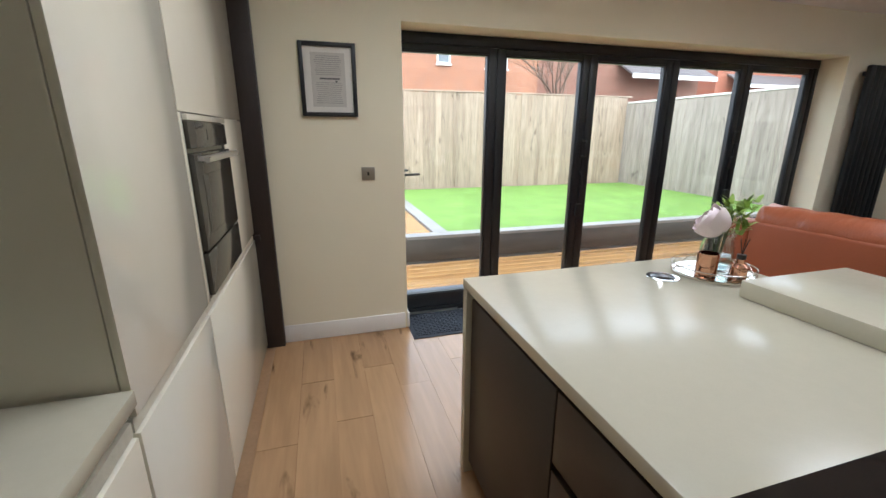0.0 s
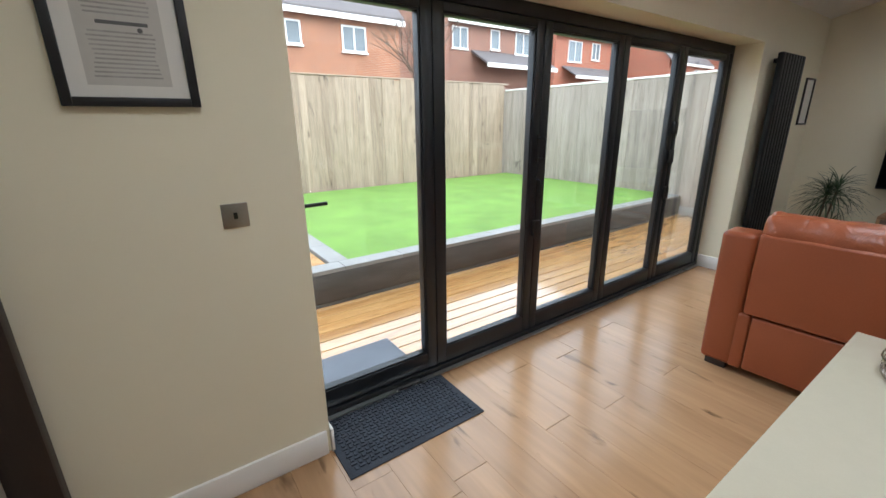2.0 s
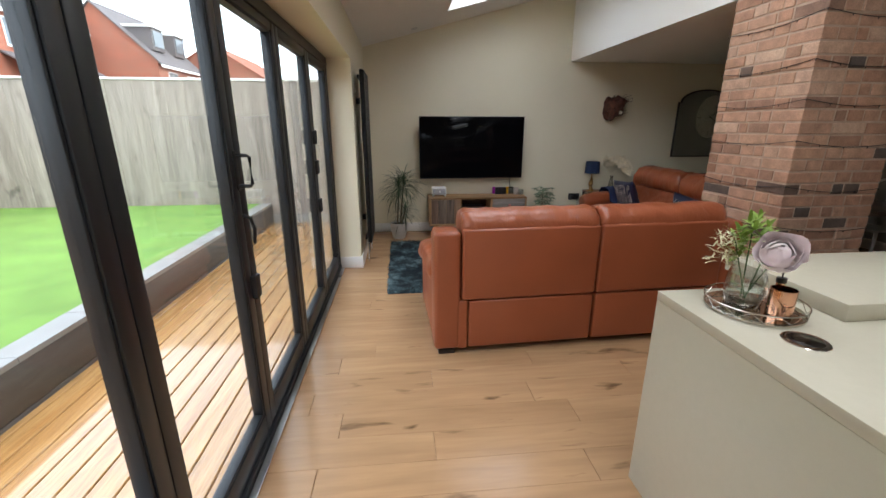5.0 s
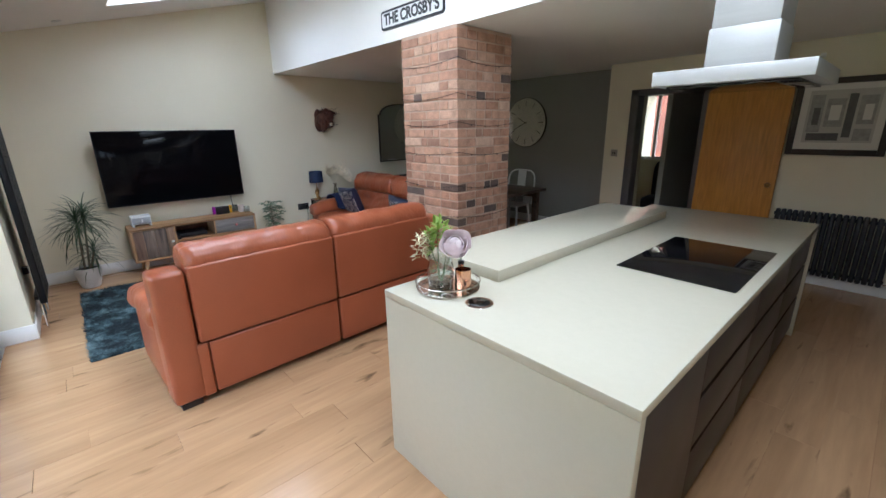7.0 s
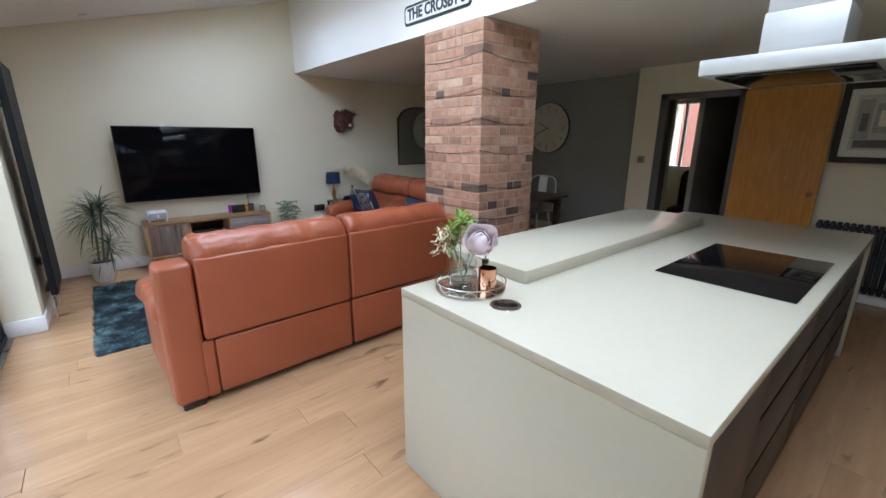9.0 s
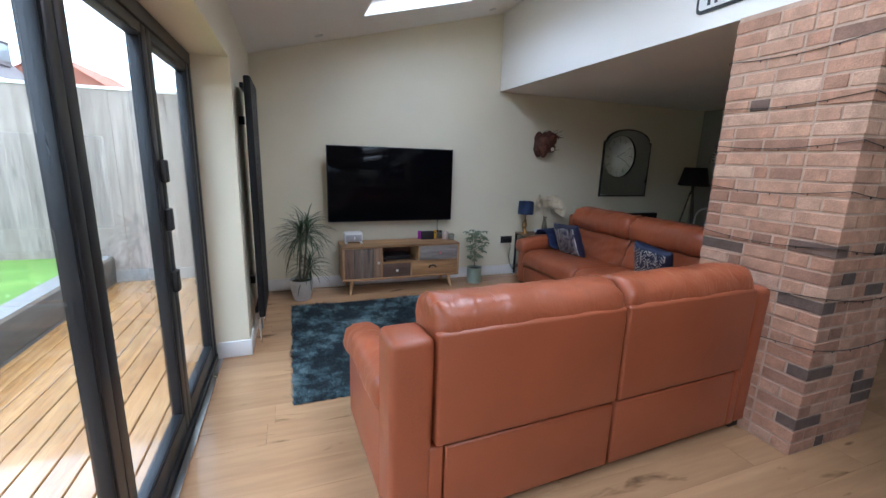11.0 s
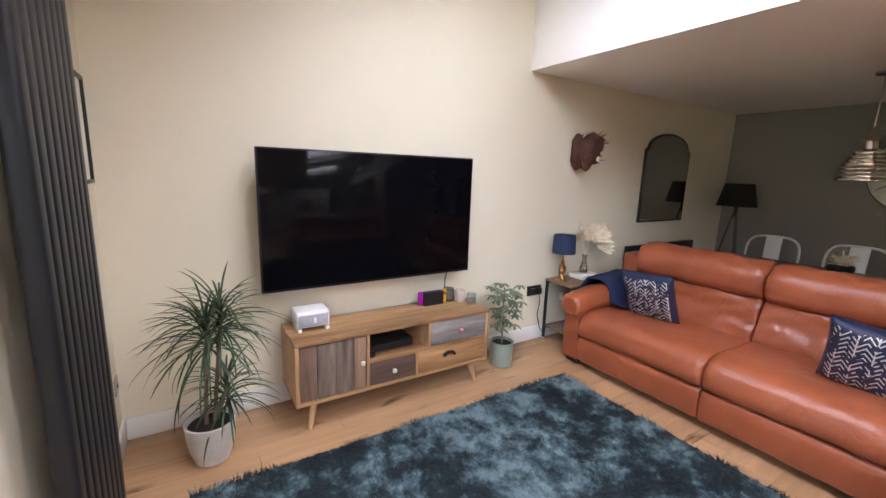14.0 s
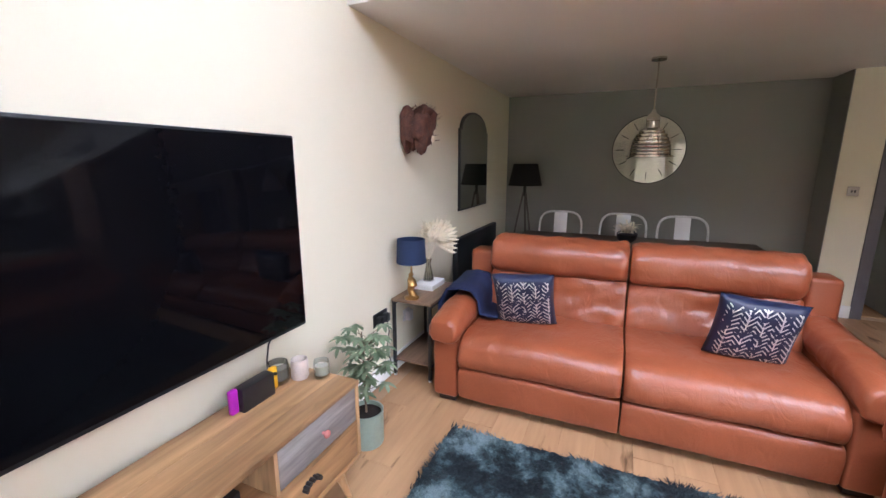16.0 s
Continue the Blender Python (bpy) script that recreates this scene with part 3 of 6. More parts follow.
def unit(y0, y1, tall, label, oven=None, split=None):
    u = thing("tall_unit" if tall else "base_unit", -0.57, (y0 + y1) / 2, 0, label, "kitchen unit", "kitchen units along the wall")
    top = 2.33 if tall else 0.88
    bm = bmesh.new()
    if oven:
        box(bm, WX + 0.002, UX - 0.022, y0, y1, 0.08, oven[2])
        part("upper_carcass", block(WX + 0.002, UX - 0.022, y0, y1, oven[3], top), GLOSSCREAM, u)
        part("carcass_side", block(WX + 0.002, UX - 0.022, y0, oven[0], oven[2], oven[3]), GLOSSCREAM, u)
        part("carcass_side", block(WX + 0.002, UX - 0.022, oven[1], y1, oven[2], oven[3]), GLOSSCREAM, u)
        part("carcass_back", block(WX + 0.002, WX + 0.02, oven[0], oven[1], oven[2], oven[3]), GLOSSCREAM, u)
    else:
        box(bm, WX + 0.002, UX - 0.022, y0, y1, 0.08, top)
    part("carcass", bm, GLOSSCREAM, u)
    part("plinth", block(WX + 0.002, UX - 0.05, y0, y1, 0, 0.079), GLOSSCREAM, u)
    front(u, y0, y1, 0.03, 0.80, "drawer_front")
    part("handle_rail", block(UX - 0.021, UX - 0.010, y0, y1, 0.802, 0.838), HANDLEGROOVE, u, "recessed handle rail")
    if tall:
        if oven:
            front(u, y0, oven[0], 0.84, oven[3])
            front(u, oven[1], y1, 0.84, oven[3])
            front(u, y0, y1, oven[3], 2.325)
        else:
            front(u, y0, y1, 0.84, split or 2.325)
            if split:
                front(u, y0, y1, split, 2.325)
    return u


unit(1.72, 2.932, True, "tall cream gloss unit housing the oven", (1.755, 2.395, 0.855, 1.545))
unit(1.04, 1.715, True, "tall cream gloss kitchen unit with handleless doors")
for a, b in ((-1.85, -0.90), (-0.895, 0.065), (0.07, 1.03)):
    unit(a, b, False, "low cream gloss kitchen unit with drawers")
unit(-2.90, -1.86, True, "tall cream gloss kitchen unit at the wall's end", None, 1.48)
wt = solid("worktop", block(WX + 0.002, UX + 0.012, -1.85, 1.03, 0.882, 0.92, 0.003), QUARTZ, "cream quartz worktop in the niche", "worktop")
NICHE = surf("olive_splashback", (0.22, 0.21, 0.15), 0.3, 0.04, 2, 0.02, 60)
solid("splashback", block(WX + 0.002, WX + 0.02, -1.85, 1.03, 0.922, 2.33), NICHE, "olive grey glass splashback in the niche", "splashback", "structure")
bm = bmesh.new()
box(bm, UX - 0.02, -0.205, 2.935, GY - 0.001, 0, CZ - 0.001, 0.003)
box(bm, UX - 0.02, -0.205, SY + 0.018, SY + 0.135, 0, CZ - 0.001, 0.003)
box(bm, UX - 0.02, -0.205, SY + 0.136, 2.934, 2.335, CZ - 0.001, 0.003)
solid("unit_surround", bm, DARKFRAME, "dark brown timber surround of the kitchen units", "trim", "structure")
bm = bmesh.new()
box(bm, -0.316, -0.285, 2.90, 2.934, 0.80, 0.83, 0.003)
solid("trim", bm, DARKFRAME, "dark timber catch on the surround", "trim", "structure")

OVENGLASS = surf("smoked_oven_glass", (0.070, 0.065, 0.052), 0.12, 0.05, 2, 0, 40)
oven = thing("built_in_oven", -0.6, 2.075, 0.86, "smoked glass built-in oven with a steel bar handle", "oven")
part("body", block(-0.80, UX - 0.003, 1.76, 2.39, 0.86, 1.54), BLACKGLASS, oven)
part("control_panel", block(UX - 0.003, UX + 0.012, 1.762, 2.388, 1.42, 1.515, 0.003), OVENGLASS, oven)
part("top_trim", block(UX - 0.003, UX + 0.014, 1.762, 2.388, 1.519, 1.54, 0.002), GLOSSCREAM, oven)
part("display", block(UX + 0.012, UX + 0.0135, 2.02, 2.10, 1.445, 1.49), BLACKGLASS, oven)
od = part("oven_door", block(UX - 0.003, UX + 0.018, 1.762, 2.388, 1.04, 1.40, 0.003), OVENGLASS, oven)
part("window", block(UX + 0.018, UX + 0.020, 1.84, 2.28, 1.09, 1.32, 0.002), OVENGLASS, od)
bm = block(UX + 0.045, UX + 0.065, 1.775, 2.345, 1.37, 1.395, 0.006)
box(bm, UX + 0.017, UX + 0.047, 1.80, 1.82, 1.373, 1.392, 0.003)
box(bm, UX + 0.017, UX + 0.047, 2.30, 2.32, 1.373, 1.392, 0.003)
part("handle", bm, STEEL, od, "steel bar handle")
part("warming_drawer", block(UX - 0.003, UX + 0.016, 1.762, 2.388, 0.862, 1.03, 0.003), OVENGLASS, oven)

# ---- brick column ----
BRICK = bpy.data.materials.new("reclaimed_brick")
BRICK.use_nodes = True
N, L = BRICK.node_tree.nodes, BRICK.node_tree.links
info, ramp = N.new("ShaderNodeObjectInfo"), N.new("ShaderNodeValToRGB")
ramp.color_ramp.interpolation = "LINEAR"
els = ramp.color_ramp.elements
els[0].position, els[0].color = 0.0, (0.10, 0.075, 0.062, 1)
els[1].position, els[1].color = 1.0, (0.52, 0.35, 0.25, 1)
for pos, c in ((0.07, (0.12, 0.085, 0.068, 1)), (0.10, (0.29, 0.165, 0.112, 1)), (0.30, (0.41, 0.225, 0.145, 1)), (0.55, (0.48, 0.29, 0.195, 1)), (0.80, (0.39, 0.215, 0.14, 1))):
    e = els.new(pos)
    e.color = c
L.new(info.outputs["Random"], ramp.inputs[0])
tc, n1, n2 = N.new("ShaderNodeTexCoord"), N.new("ShaderNodeTexNoise"), N.new("ShaderNodeTexNoise")
n1.inputs["Scale"].default_value, n2.inputs["Scale"].default_value = 14, 120
off, mulv = N.new("ShaderNodeVectorMath"), N.new("ShaderNodeMath")
off.operation, mulv.operation, mulv.inputs[1].default_value = "ADD", "MULTIPLY", 31.0
L.new(info.outputs["Random"], mulv.inputs[0])
L.new(tc.outputs["Object"], off.inputs[0])
L.new(mulv.outputs[0], off.inputs[1])
L.new(off.outputs[0], n1.inputs["Vector"])
L.new(off.outputs[0], n2.inputs["Vector"])
mixb = N.new("ShaderNodeMix")
mixb.data_type, mixb.blend_type, mixb.inputs[0].default_value = "RGBA", "OVERLAY", 0.45
L.new(ramp.outputs[0], mixb.inputs[6])
L.new(n1.outputs[0], mixb.inputs[7])
mb2 = N.new("ShaderNodeMix")
mb2.data_type, mb2.blend_type, mb2.inputs[0].default_value = "RGBA", "OVERLAY", 0.3
L.new(mixb.outputs[2], mb2.inputs[6])
L.new(n2.outputs[0], mb2.inputs[7])
L.new(mb2.outputs[2], N["Principled BSDF"].inputs["Base Color"])
N["Principled BSDF"].inputs["Roughness"].default_value = 0.85
bp = N.new("ShaderNodeBump")
bp.inputs["Strength"].default_value, bp.inputs["Distance"].default_value = 0.5, 0.004
L.new(n2.outputs[0], bp.inputs["Height"])
L.new(bp.outputs[0], N["Principled BSDF"].inputs["Normal"])
MORTAR = surf("pink_mortar", (0.46, 0.33, 0.245), 0.9, 0.12, 9, 0.5, 140, depth=0.004)

CX0, CX1, CY0, CY1 = 2.795, 3.505, -0.53, 0.130
col = solid("brick_column", block(CX0 + 0.005, CX1 - 0.005, CY0 + 0.005, CY1 - 0.005, 0, 2.405), MORTAR, "red brick column with fairy-light wires wound round it", "column", "structure")
random.seed(11)
bricks = {}


def brick(x, y, z, lx, ly):
    key = (round(lx, 3), round(ly, 3))
    if key not in bricks:
        bricks[key] = mesh_of("brick", block(-lx / 2, lx / 2, -ly / 2, ly / 2, 0, 0.063, 0.003, 1), BRICK)
    piece("brick", bricks[key], col, x, y, z + random.uniform(-0.0012, 0.0012))


def run(length, odd):
    """Bricks of mixed lengths that fill one face of a course, as (start, length)."""
    out, at = [], 0.0
    while at < length - 0.02:
        w = random.choice((0.215, 0.215, 0.1025, 0.1025, 0.16, 0.07)) if at else (0.215 if odd else 0.1025)
        if length - at - w < 0.06:
            w = length - at
        out.append((at, w))
        at += w + 0.011
    return out


def course(z, odd):
    d, j = 0.1, 0.011
    # north face; its end brick shows its header on the west face in every other course
    a = CX0 if odd else CX0 + d + j
    for at, w in run(CX1 - a, odd):
        brick(a + at + w / 2, CY1 - d / 2 + random.uniform(-0.003, 0.002), z, w, d)
    b = CY1 - d - j if odd else CY1
    for at, w in run(b - CY0, not odd):
        brick(CX0 + d / 2 + random.uniform(-0.002, 0.003), b - at - w / 2, z, d, w)


for k in range(32):
    course(0.006 + 0.0745 * k, k % 2)

# ---- leather sofas ----
HEADREST = ((0.035, 0.74), (0.016, 0.84), (0.022, 0.945), (0.075, 1.006), (0.165, 1.016), (0.250, 0.982), (0.300, 0.910), (0.305, 0.825), (0.272, 0.765), (0.20, 0.745), (0.11, 0.735))
LUMBAR = ((0.10, 0.70), (0.17, 0.765), (0.235, 0.765), (0.268, 0.71), (0.295, 0.62), (0.335, 0.53), (0.345, 0.45), (0.30, 0.40), (0.18, 0.38), (0.11, 0.45), (0.10, 0.58))
SEAT = ((0.24, 0.30), (0.24, 0.42), (0.30, 0.468), (0.45, 0.474), (0.62, 0.480), (0.78, 0.485), (0.89, 0.470), (0.955, 0.420), (0.978, 0.355), (0.966, 0.300), (0.92, 0.276), (0.75, 0.272), (0.5, 0.272))
FOOTREST = ((0.86, 0.060), (0.93, 0.056), (0.952, 0.085), (0.962, 0.16), (0.960, 0.225), (0.945, 0.262), (0.90, 0.270), (0.86, 0.25), (0.855, 0.15))


def sofa():
    s = thing("leather_sofa", 0, 0, 0, "tan leather recliner sofa with two seats", "sofa", "leather sofas")
    W, D = 1.14, 0.97       # half width, depth; the back is at y = 0, the front at y = D
    for a, b in ((-0.957, -0.003), (0.003, 0.957)):
        part("back_panel", block(a + 0.003, b - 0.003, 0.0, 0.10, 0.415, 0.905, 0.018, 4), LEATHERTAUT, s)
        part("lower_back_panel", block(max(a + 0.007, -0.905), min(b - 0.007, 0.905), 0.012, 0.10, 0.055, 0.402, 0.012, 3), LEATHERTAUT, s)
        for name, profile, r, shrink, wr in (("headrest", HEADREST, 0.055, 0.24, 0.011), ("back_cushion", LUMBAR, 0.05, 0.16, 0.010), ("seat_cushion", SEAT, 0.04, 0.07, 0.009), ("footrest_panel", FOOTREST, 0.03, 0.10, 0.004)):
            bm = bmesh.new()
            padded(bm, profile, a + 0.002, b - 0.002, r, shrink, 0, wr, a * 3 + len(name))
            if name == "seat_cushion":
                for v in bm.verts:      # the sat-in hollow and the crown of the cushion
                    u = (v.co.x - (a + b) / 2) / 0.48
                    if v.co.z > 0.4:
                        v.co.z += 0.012 * (1 - u * u) - 0.016 * math.exp(-((v.co.y - 0.55) / 0.16) ** 2) * (1 - u * u)
            if name == "back_cushion":
                for v in bm.verts:      # slack leather pressed in where people lean
                    u = (v.co.x - (a + b) / 2) / 0.48
                    if v.co.y > 0.2:
                        v.co.y -= 0.030 * math.exp(-((v.co.z - 0.60) / 0.09) ** 2) * math.exp(-((u - 0.25 * math.copysign(1, a + 0.5)) / 0.55) ** 2)
                        v.co.y += 0.016 * noise.noise(Vector((v.co.x * 7 + v.co.z * 5, v.co.z * 16, a)))
            if name == "headrest":
                for v in bm.verts:      # puckers along the seams
                    e = min(v.co.x - a, b - v.co.x)
                    v.co.z += 0.007 * math.exp(-e / 0.10) * math.sin(v.co.y * 70 + v.co.x * 30) + 0.006 * noise.noise(Vector((v.co.x * 8, v.co.y * 10, a)))
            part(name, bm, LEATHER, s, smooth=180)
    # inner block, coloured dark as the shade between the cushions
    part("carcass", block(-0.95, 0.95, 0.102, D - 0.12, 0.06, 0.30), SEAMSHADE, s)
    for sgn in (-1, 1):
        x0, x1 = sorted((sgn * 0.962, sgn * W))
        bm = block(x0, x1, 0.015, 0.215, 0.045, 0.890, 0.030, 3)
        u0, u1 = sorted((sgn * 0.910, sgn * 0.980))
        box(bm, u0, u1, 0.016, 0.20, 0.046, 0.408, 0.014, 3)
        for v in bm.verts:
            v.co.y -= 0.02 * max(0, v.co.z - 0.4)
        part("side_wing", bm, LEATHERTAUT, s, smooth=60)
        part("arm_panel", block(x0 + 0.008, x1 - 0.004, 0.20, D - 0.03, 0.045, 0.52, 0.024, 3), LEATHERTAUT, s)
        m_, h_ = (x0 + x1) / 2 + sgn * 0.006, 0.102
        bm = bmesh.new()
        padded(bm, ((m_ - h_, 0.50), (m_ - h_ - 0.004, 0.545), (m_ - 0.085, 0.605), (m_ - 0.03, 0.632), (m_ + 0.03, 0.632), (m_ + 0.085, 0.605), (m_ + h_ + 0.004, 0.545), (m_ + h_, 0.50), (m_ + 0.07, 0.462), (m_ - 0.07, 0.462)), 0.17, D + 0.012, 0.060, 0.30, 1, 0.009, sgn * 4)
        for v in bm.verts:
            t = min(1, max(0, (v.co.y - 0.17) / (D - 0.15)))
            v.co.z += 0.03 * (1 - t) - 0.042 * (max(0, t - 0.60) / 0.40) ** 1.6
        part("arm_pad", bm, LEATHER, s, smooth=180)
        for y in (0.09, D - 0.12):
            part("foot", block(x0 + 0.03, x1 - 0.03, y - 0.05, y + 0.05, 0, 0.048, 0.006), DARKFRAME, s)
    return s


sofa_a = sofa()
sofa_a.matrix_basis = pose(2.995, 1.195, 0, 0, 0, -87.4)
sofa_b = copy_thing(sofa_a, pose(4.995, -1.01, 0, 0, 0, 0))
tagged(sofa_a, "tan leather sofa with its back to the kitchen island")
tagged(sofa_b, "tan leather sofa facing the garden, two cushions on it")

# ---- television wall ----
tv = thing("television", 6.45, 1.515, 0.80, "large black flat television on the cream wall", "television")
bm = block(6.405, 6.445, 0.765, 2.263, 0.807, 1.665, 0.006)
part("casing", bm, BLACKFRAME, tv)
part("screen", block(6.399, 6.406, 0.775, 2.253, 0.825, 1.655, 0.002), TVGLASS, tv, "dark glossy screen")
part("wall_bracket", block(6.445, EX, 1.25, 1.78, 1.05, 1.45), BLACKFRAME, tv)

# ---- television cabinet and what stands on it ----
OAK = wood("mango_wood", (0.20, 0.092, 0.034), (0.48, 0.275, 0.12), 0.5, 1, 0.06, 4, 0.15, 0.6)
OAKV = wood("mango_wood_upright", (0.34, 0.185, 0.08), (0.52, 0.32, 0.155), 0.5, 2, 0.05, 6, 0.15, 0.4)
DARKPLANK = wood("reclaimed_dark_plank", (0.045, 0.032, 0.025), (0.27, 0.20, 0.15), 0.55, 2, 0.25, 9, 0.2, 0.4)
TANPLANK = wood("reclaimed_tan_plank", (0.20, 0.12, 0.07), (0.34, 0.22, 0.14), 0.55, 2, 0.1, 7, 0.2, 0.4)
UMBERPLANK = wood("reclaimed_umber_plank", (0.085, 0.048, 0.032), (0.22, 0.135, 0.09), 0.55, 2, 0.2, 6, 0.2, 0.5)
GREYPLANK = wood("reclaimed_grey_plank", (0.17, 0.15, 0.14), (0.34, 0.30, 0.27), 0.6, 1, 0.1, 9, 0.2, 0.4)
BROWNPLANK = wood("stained_brown_plank", (0.075, 0.042, 0.030), (0.14, 0.085, 0.06), 0.55, 1, 0.1, 9, 0.2, 0.4)
CERAMIC = surf("glazed_ceramic", (0.62, 0.60, 0.52), 0.2, 0.15, 12, 0.05, 60)
PINKKNOB = surf("pink_ceramic", (0.60, 0.22, 0.20), 0.25, 0.2, 14, 0.05, 60)
BLACKMETAL = surf("black_metal", (0.012, 0.012, 0.013), 0.45, 0.15, 5, 0.1, 150)
BLACKPLASTIC = surf("black_plastic", (0.012, 0.012, 0.013), 0.4, 0.1, 5, 0.06, 200)
WHITEPLASTIC = surf("white_plastic", (0.75, 0.75, 0.74), 0.4, 0.03, 5, 0.04, 160)
GREYMESHCLOTH = surf("grey_speaker_cloth", (0.36, 0.37, 0.39), 0.8, 0.1, 40, 0.3, 500)
MAGENTA = surf("magenta_plastic", (0.36, 0.012, 0.36), 0.4, 0.05, 5, 0.02, 120)
YELLOW = surf("yellow_plastic", (0.80, 0.44, 0.01), 0.4, 0.05, 5, 0.02, 120)

KX0, KX1, KY0, KY1, KZ0, KZ1 = 6.14, 6.52, 0.745, 2.145, 0.165, 0.565
cab = thing("tv_cabinet", 6.33, 1.445, 0, "mango wood television cabinet with patchwork fronts and splayed legs", "tv cabinet")
TOPBOARD = wood("worn_mango_board", (0.21, 0.105, 0.042), (0.50, 0.30, 0.14), 0.5, 1, 0.22, 5, 0.15, 0.55)
for a, b in ((KX0 - 0.004, KX0 + 0.118), (KX0 + 0.1188, KX0 + 0.252), (KX0 + 0.2528, KX1)):
    part("top_board", block(a, b, KY0, KY1, KZ1 - 0.022, KZ1, 0.002), TOPBOARD, cab)
part("base", block(KX0, KX1, KY0, KY1, KZ0, KZ0 + 0.022, 0.003), OAK, cab)
part("side", block(KX0, KX1, KY0, KY0 + 0.022, KZ0 + 0.022, KZ1 - 0.022, 0.002), OAKV, cab)
part("side", block(KX0, KX1, KY1 - 0.022, KY1, KZ0 + 0.022, KZ1 - 0.022, 0.002), OAKV, cab)
part("back", block(KX1 - 0.012, KX1 - 0.002, KY0 + 0.022, KY1 - 0.022, KZ0 + 0.022, KZ1 - 0.022), BROWNPLANK, cab)
part("divider", block(KX0, KX1 - 0.012, 1.690, 1.708, KZ0 + 0.022, KZ1 - 0.022), OAKV, cab)
part("divider", block(KX0, KX1 - 0.012, 1.245, 1.262, 0.367, KZ1 - 0.022), OAKV, cab)
part("divider", block(KX0, KX1 - 0.012, 1.340, 1.356, KZ0 + 0.022, 0.35), OAKV, cab)
part("shelf", block(KX0, KX1 - 0.012, KY0 + 0.022, 1.690, 0.350, 0.367), OAK, cab)
door = part("door", block(KX0 + 0.012, KX0 + 0.018, 1.712, 2.119, 0.191, 0.539), OAKV, cab)
ys = (1.714, 1.790, 1.905, 2.02, 2.117)
for a, b in zip(ys, ys[1:]):
    part("plank", block(KX0 + 0.003, KX0 + 0.013, a + 0.001, b - 0.001, 0.193, 0.537, 0.002), {1.714: TANPLANK, 2.02: UMBERPLANK}.get(a, DARKPLANK), door)


def knob(parent, y, z, material):
    bm = bmesh.new()
    rod(bm, (KX0 - 0.012, y, z), (KX0 + 0.004, y, z), 0.006)
    bmesh.ops.create_uvsphere(bm, u_segments=12, v_segments=8, radius=0.017, matrix=Matrix.Translation((KX0 - 0.02, y, z)) @ Matrix.Diagonal((0.7, 1, 1, 1)))
    part("knob", bm, material, parent, "painted ceramic knob")


knob(door, 1.740, 0.37, CERAMIC)
d1 = part("drawer", block(KX0 + 0.003, KX0 + 0.02, 1.360, 1.686, 0.191, 0.346, 0.002), BROWNPLANK, cab, "dark stained drawer")
knob(d1, 1.523, 0.268, CERAMIC)
d2 = part("drawer", block(KX0 + 0.003, KX0 + 0.02, 0.770, 1.241, 0.371, 0.539, 0.002), GREYPLANK, cab, "grey weathered drawer")
knob(d2, 1.0, 0.455, PINKKNOB)
d3 = part("drawer", block(KX0 + 0.003, KX0 + 0.02, 0.770, 1.336, 0.191, 0.346, 0.002), OAK, cab, "pale wood drawer")
bm = bmesh.new()
for k in range(7):
    t = k / 6 * math.pi
    rod(bm, (KX0 - 0.02, 1.09 - 0.04 * math.cos(t), 0.285 + 0.02 * math.sin(t)), (KX0 + 0.004, 1.09 - 0.04 * math.cos(t), 0.285 + 0.02 * math.sin(t)), 0.009, n=8)
part("cup_handle", bm, BLACKMETAL, d3, "dark cup handle")
for y, sy in ((2.03, 1), (0.87, -1)):
    for x, sx in ((KX0 + 0.05, -1), (KX1 - 0.06, 1)):
        bm = bmesh.new()
        rod(bm, (x + sx * 0.035, y + sy * 0.035, 0), (x, y, KZ0), 0.013, 0.024)
        part("leg", bm, OAKV, cab)

spk = thing("white_speaker", 6.40, 2.0, KZ1, "white box speaker with grey front on the cabinet", "speaker")
part("body", block(6.31, 6.46, 1.89, 2.09, KZ1 + 0.022, KZ1 + 0.125, 0.010, 3), WHITEPLASTIC, spk)
part("grille", block(6.302, 6.312, 1.90, 2.08, KZ1 + 0.03, KZ1 + 0.105, 0.004), GREYMESHCLOTH, spk)
part("button", block(6.300, 6.303, 1.975, 1.99, KZ1 + 0.05, KZ1 + 0.085, 0.001), WHITEPLASTIC, spk)
for y in (1.905, 2.075):
    part("foot", block(6.30, 6.45, y - 0.012, y + 0.012, KZ1, KZ1 + 0.021, 0.004), WHITEPLASTIC, spk)
con = thing("games_console", 6.45, 1.06, KZ1, "black games console in its dock, magenta and yellow grips", "games console")
part("dock", block(6.40, 6.455, 0.985, 1.15, KZ1, KZ1 + 0.103, 0.006), BLACKPLASTIC, con)
part("grip", block(6.42, 6.445, 1.151, 1.19, KZ1 + 0.005, KZ1 + 0.11, 0.010, 3), MAGENTA, con, "magenta grip")
gy = part("grip", block(6.42, 6.445, 0.945, 0.984, KZ1 + 0.005, KZ1 + 0.11, 0.010, 3), YELLOW, con, "yellow grip")
bm = bmesh.new()
rod(bm, (6.412, 0.965, KZ1 + 0.08), (6.42, 0.965, KZ1 + 0.08), 0.008)
part("stick", bm, BLACKPLASTIC, gy)


def jar(name, x, y, z, r, h, material, label, cat="jar", wax=None):
    j = thing(name, x, y, z, label, cat)
    bm = bmesh.new()
    turned(bm, [(r * 0.86, z), (r, z + h * 0.12), (r, z + h * 0.8), (r * 0.92, z + h), (r * 0.84, z + h), (r * 0.86, z + h * 0.2)], x, y)
    part("body", bm, material, j)
    if wax:
        bm = bmesh.new()
        turned(bm, [(r * 0.8, z + h * 0.2), (r * 0.82, z + h * 0.72)], x, y)
        part("wax", bm, wax, j)
    return j


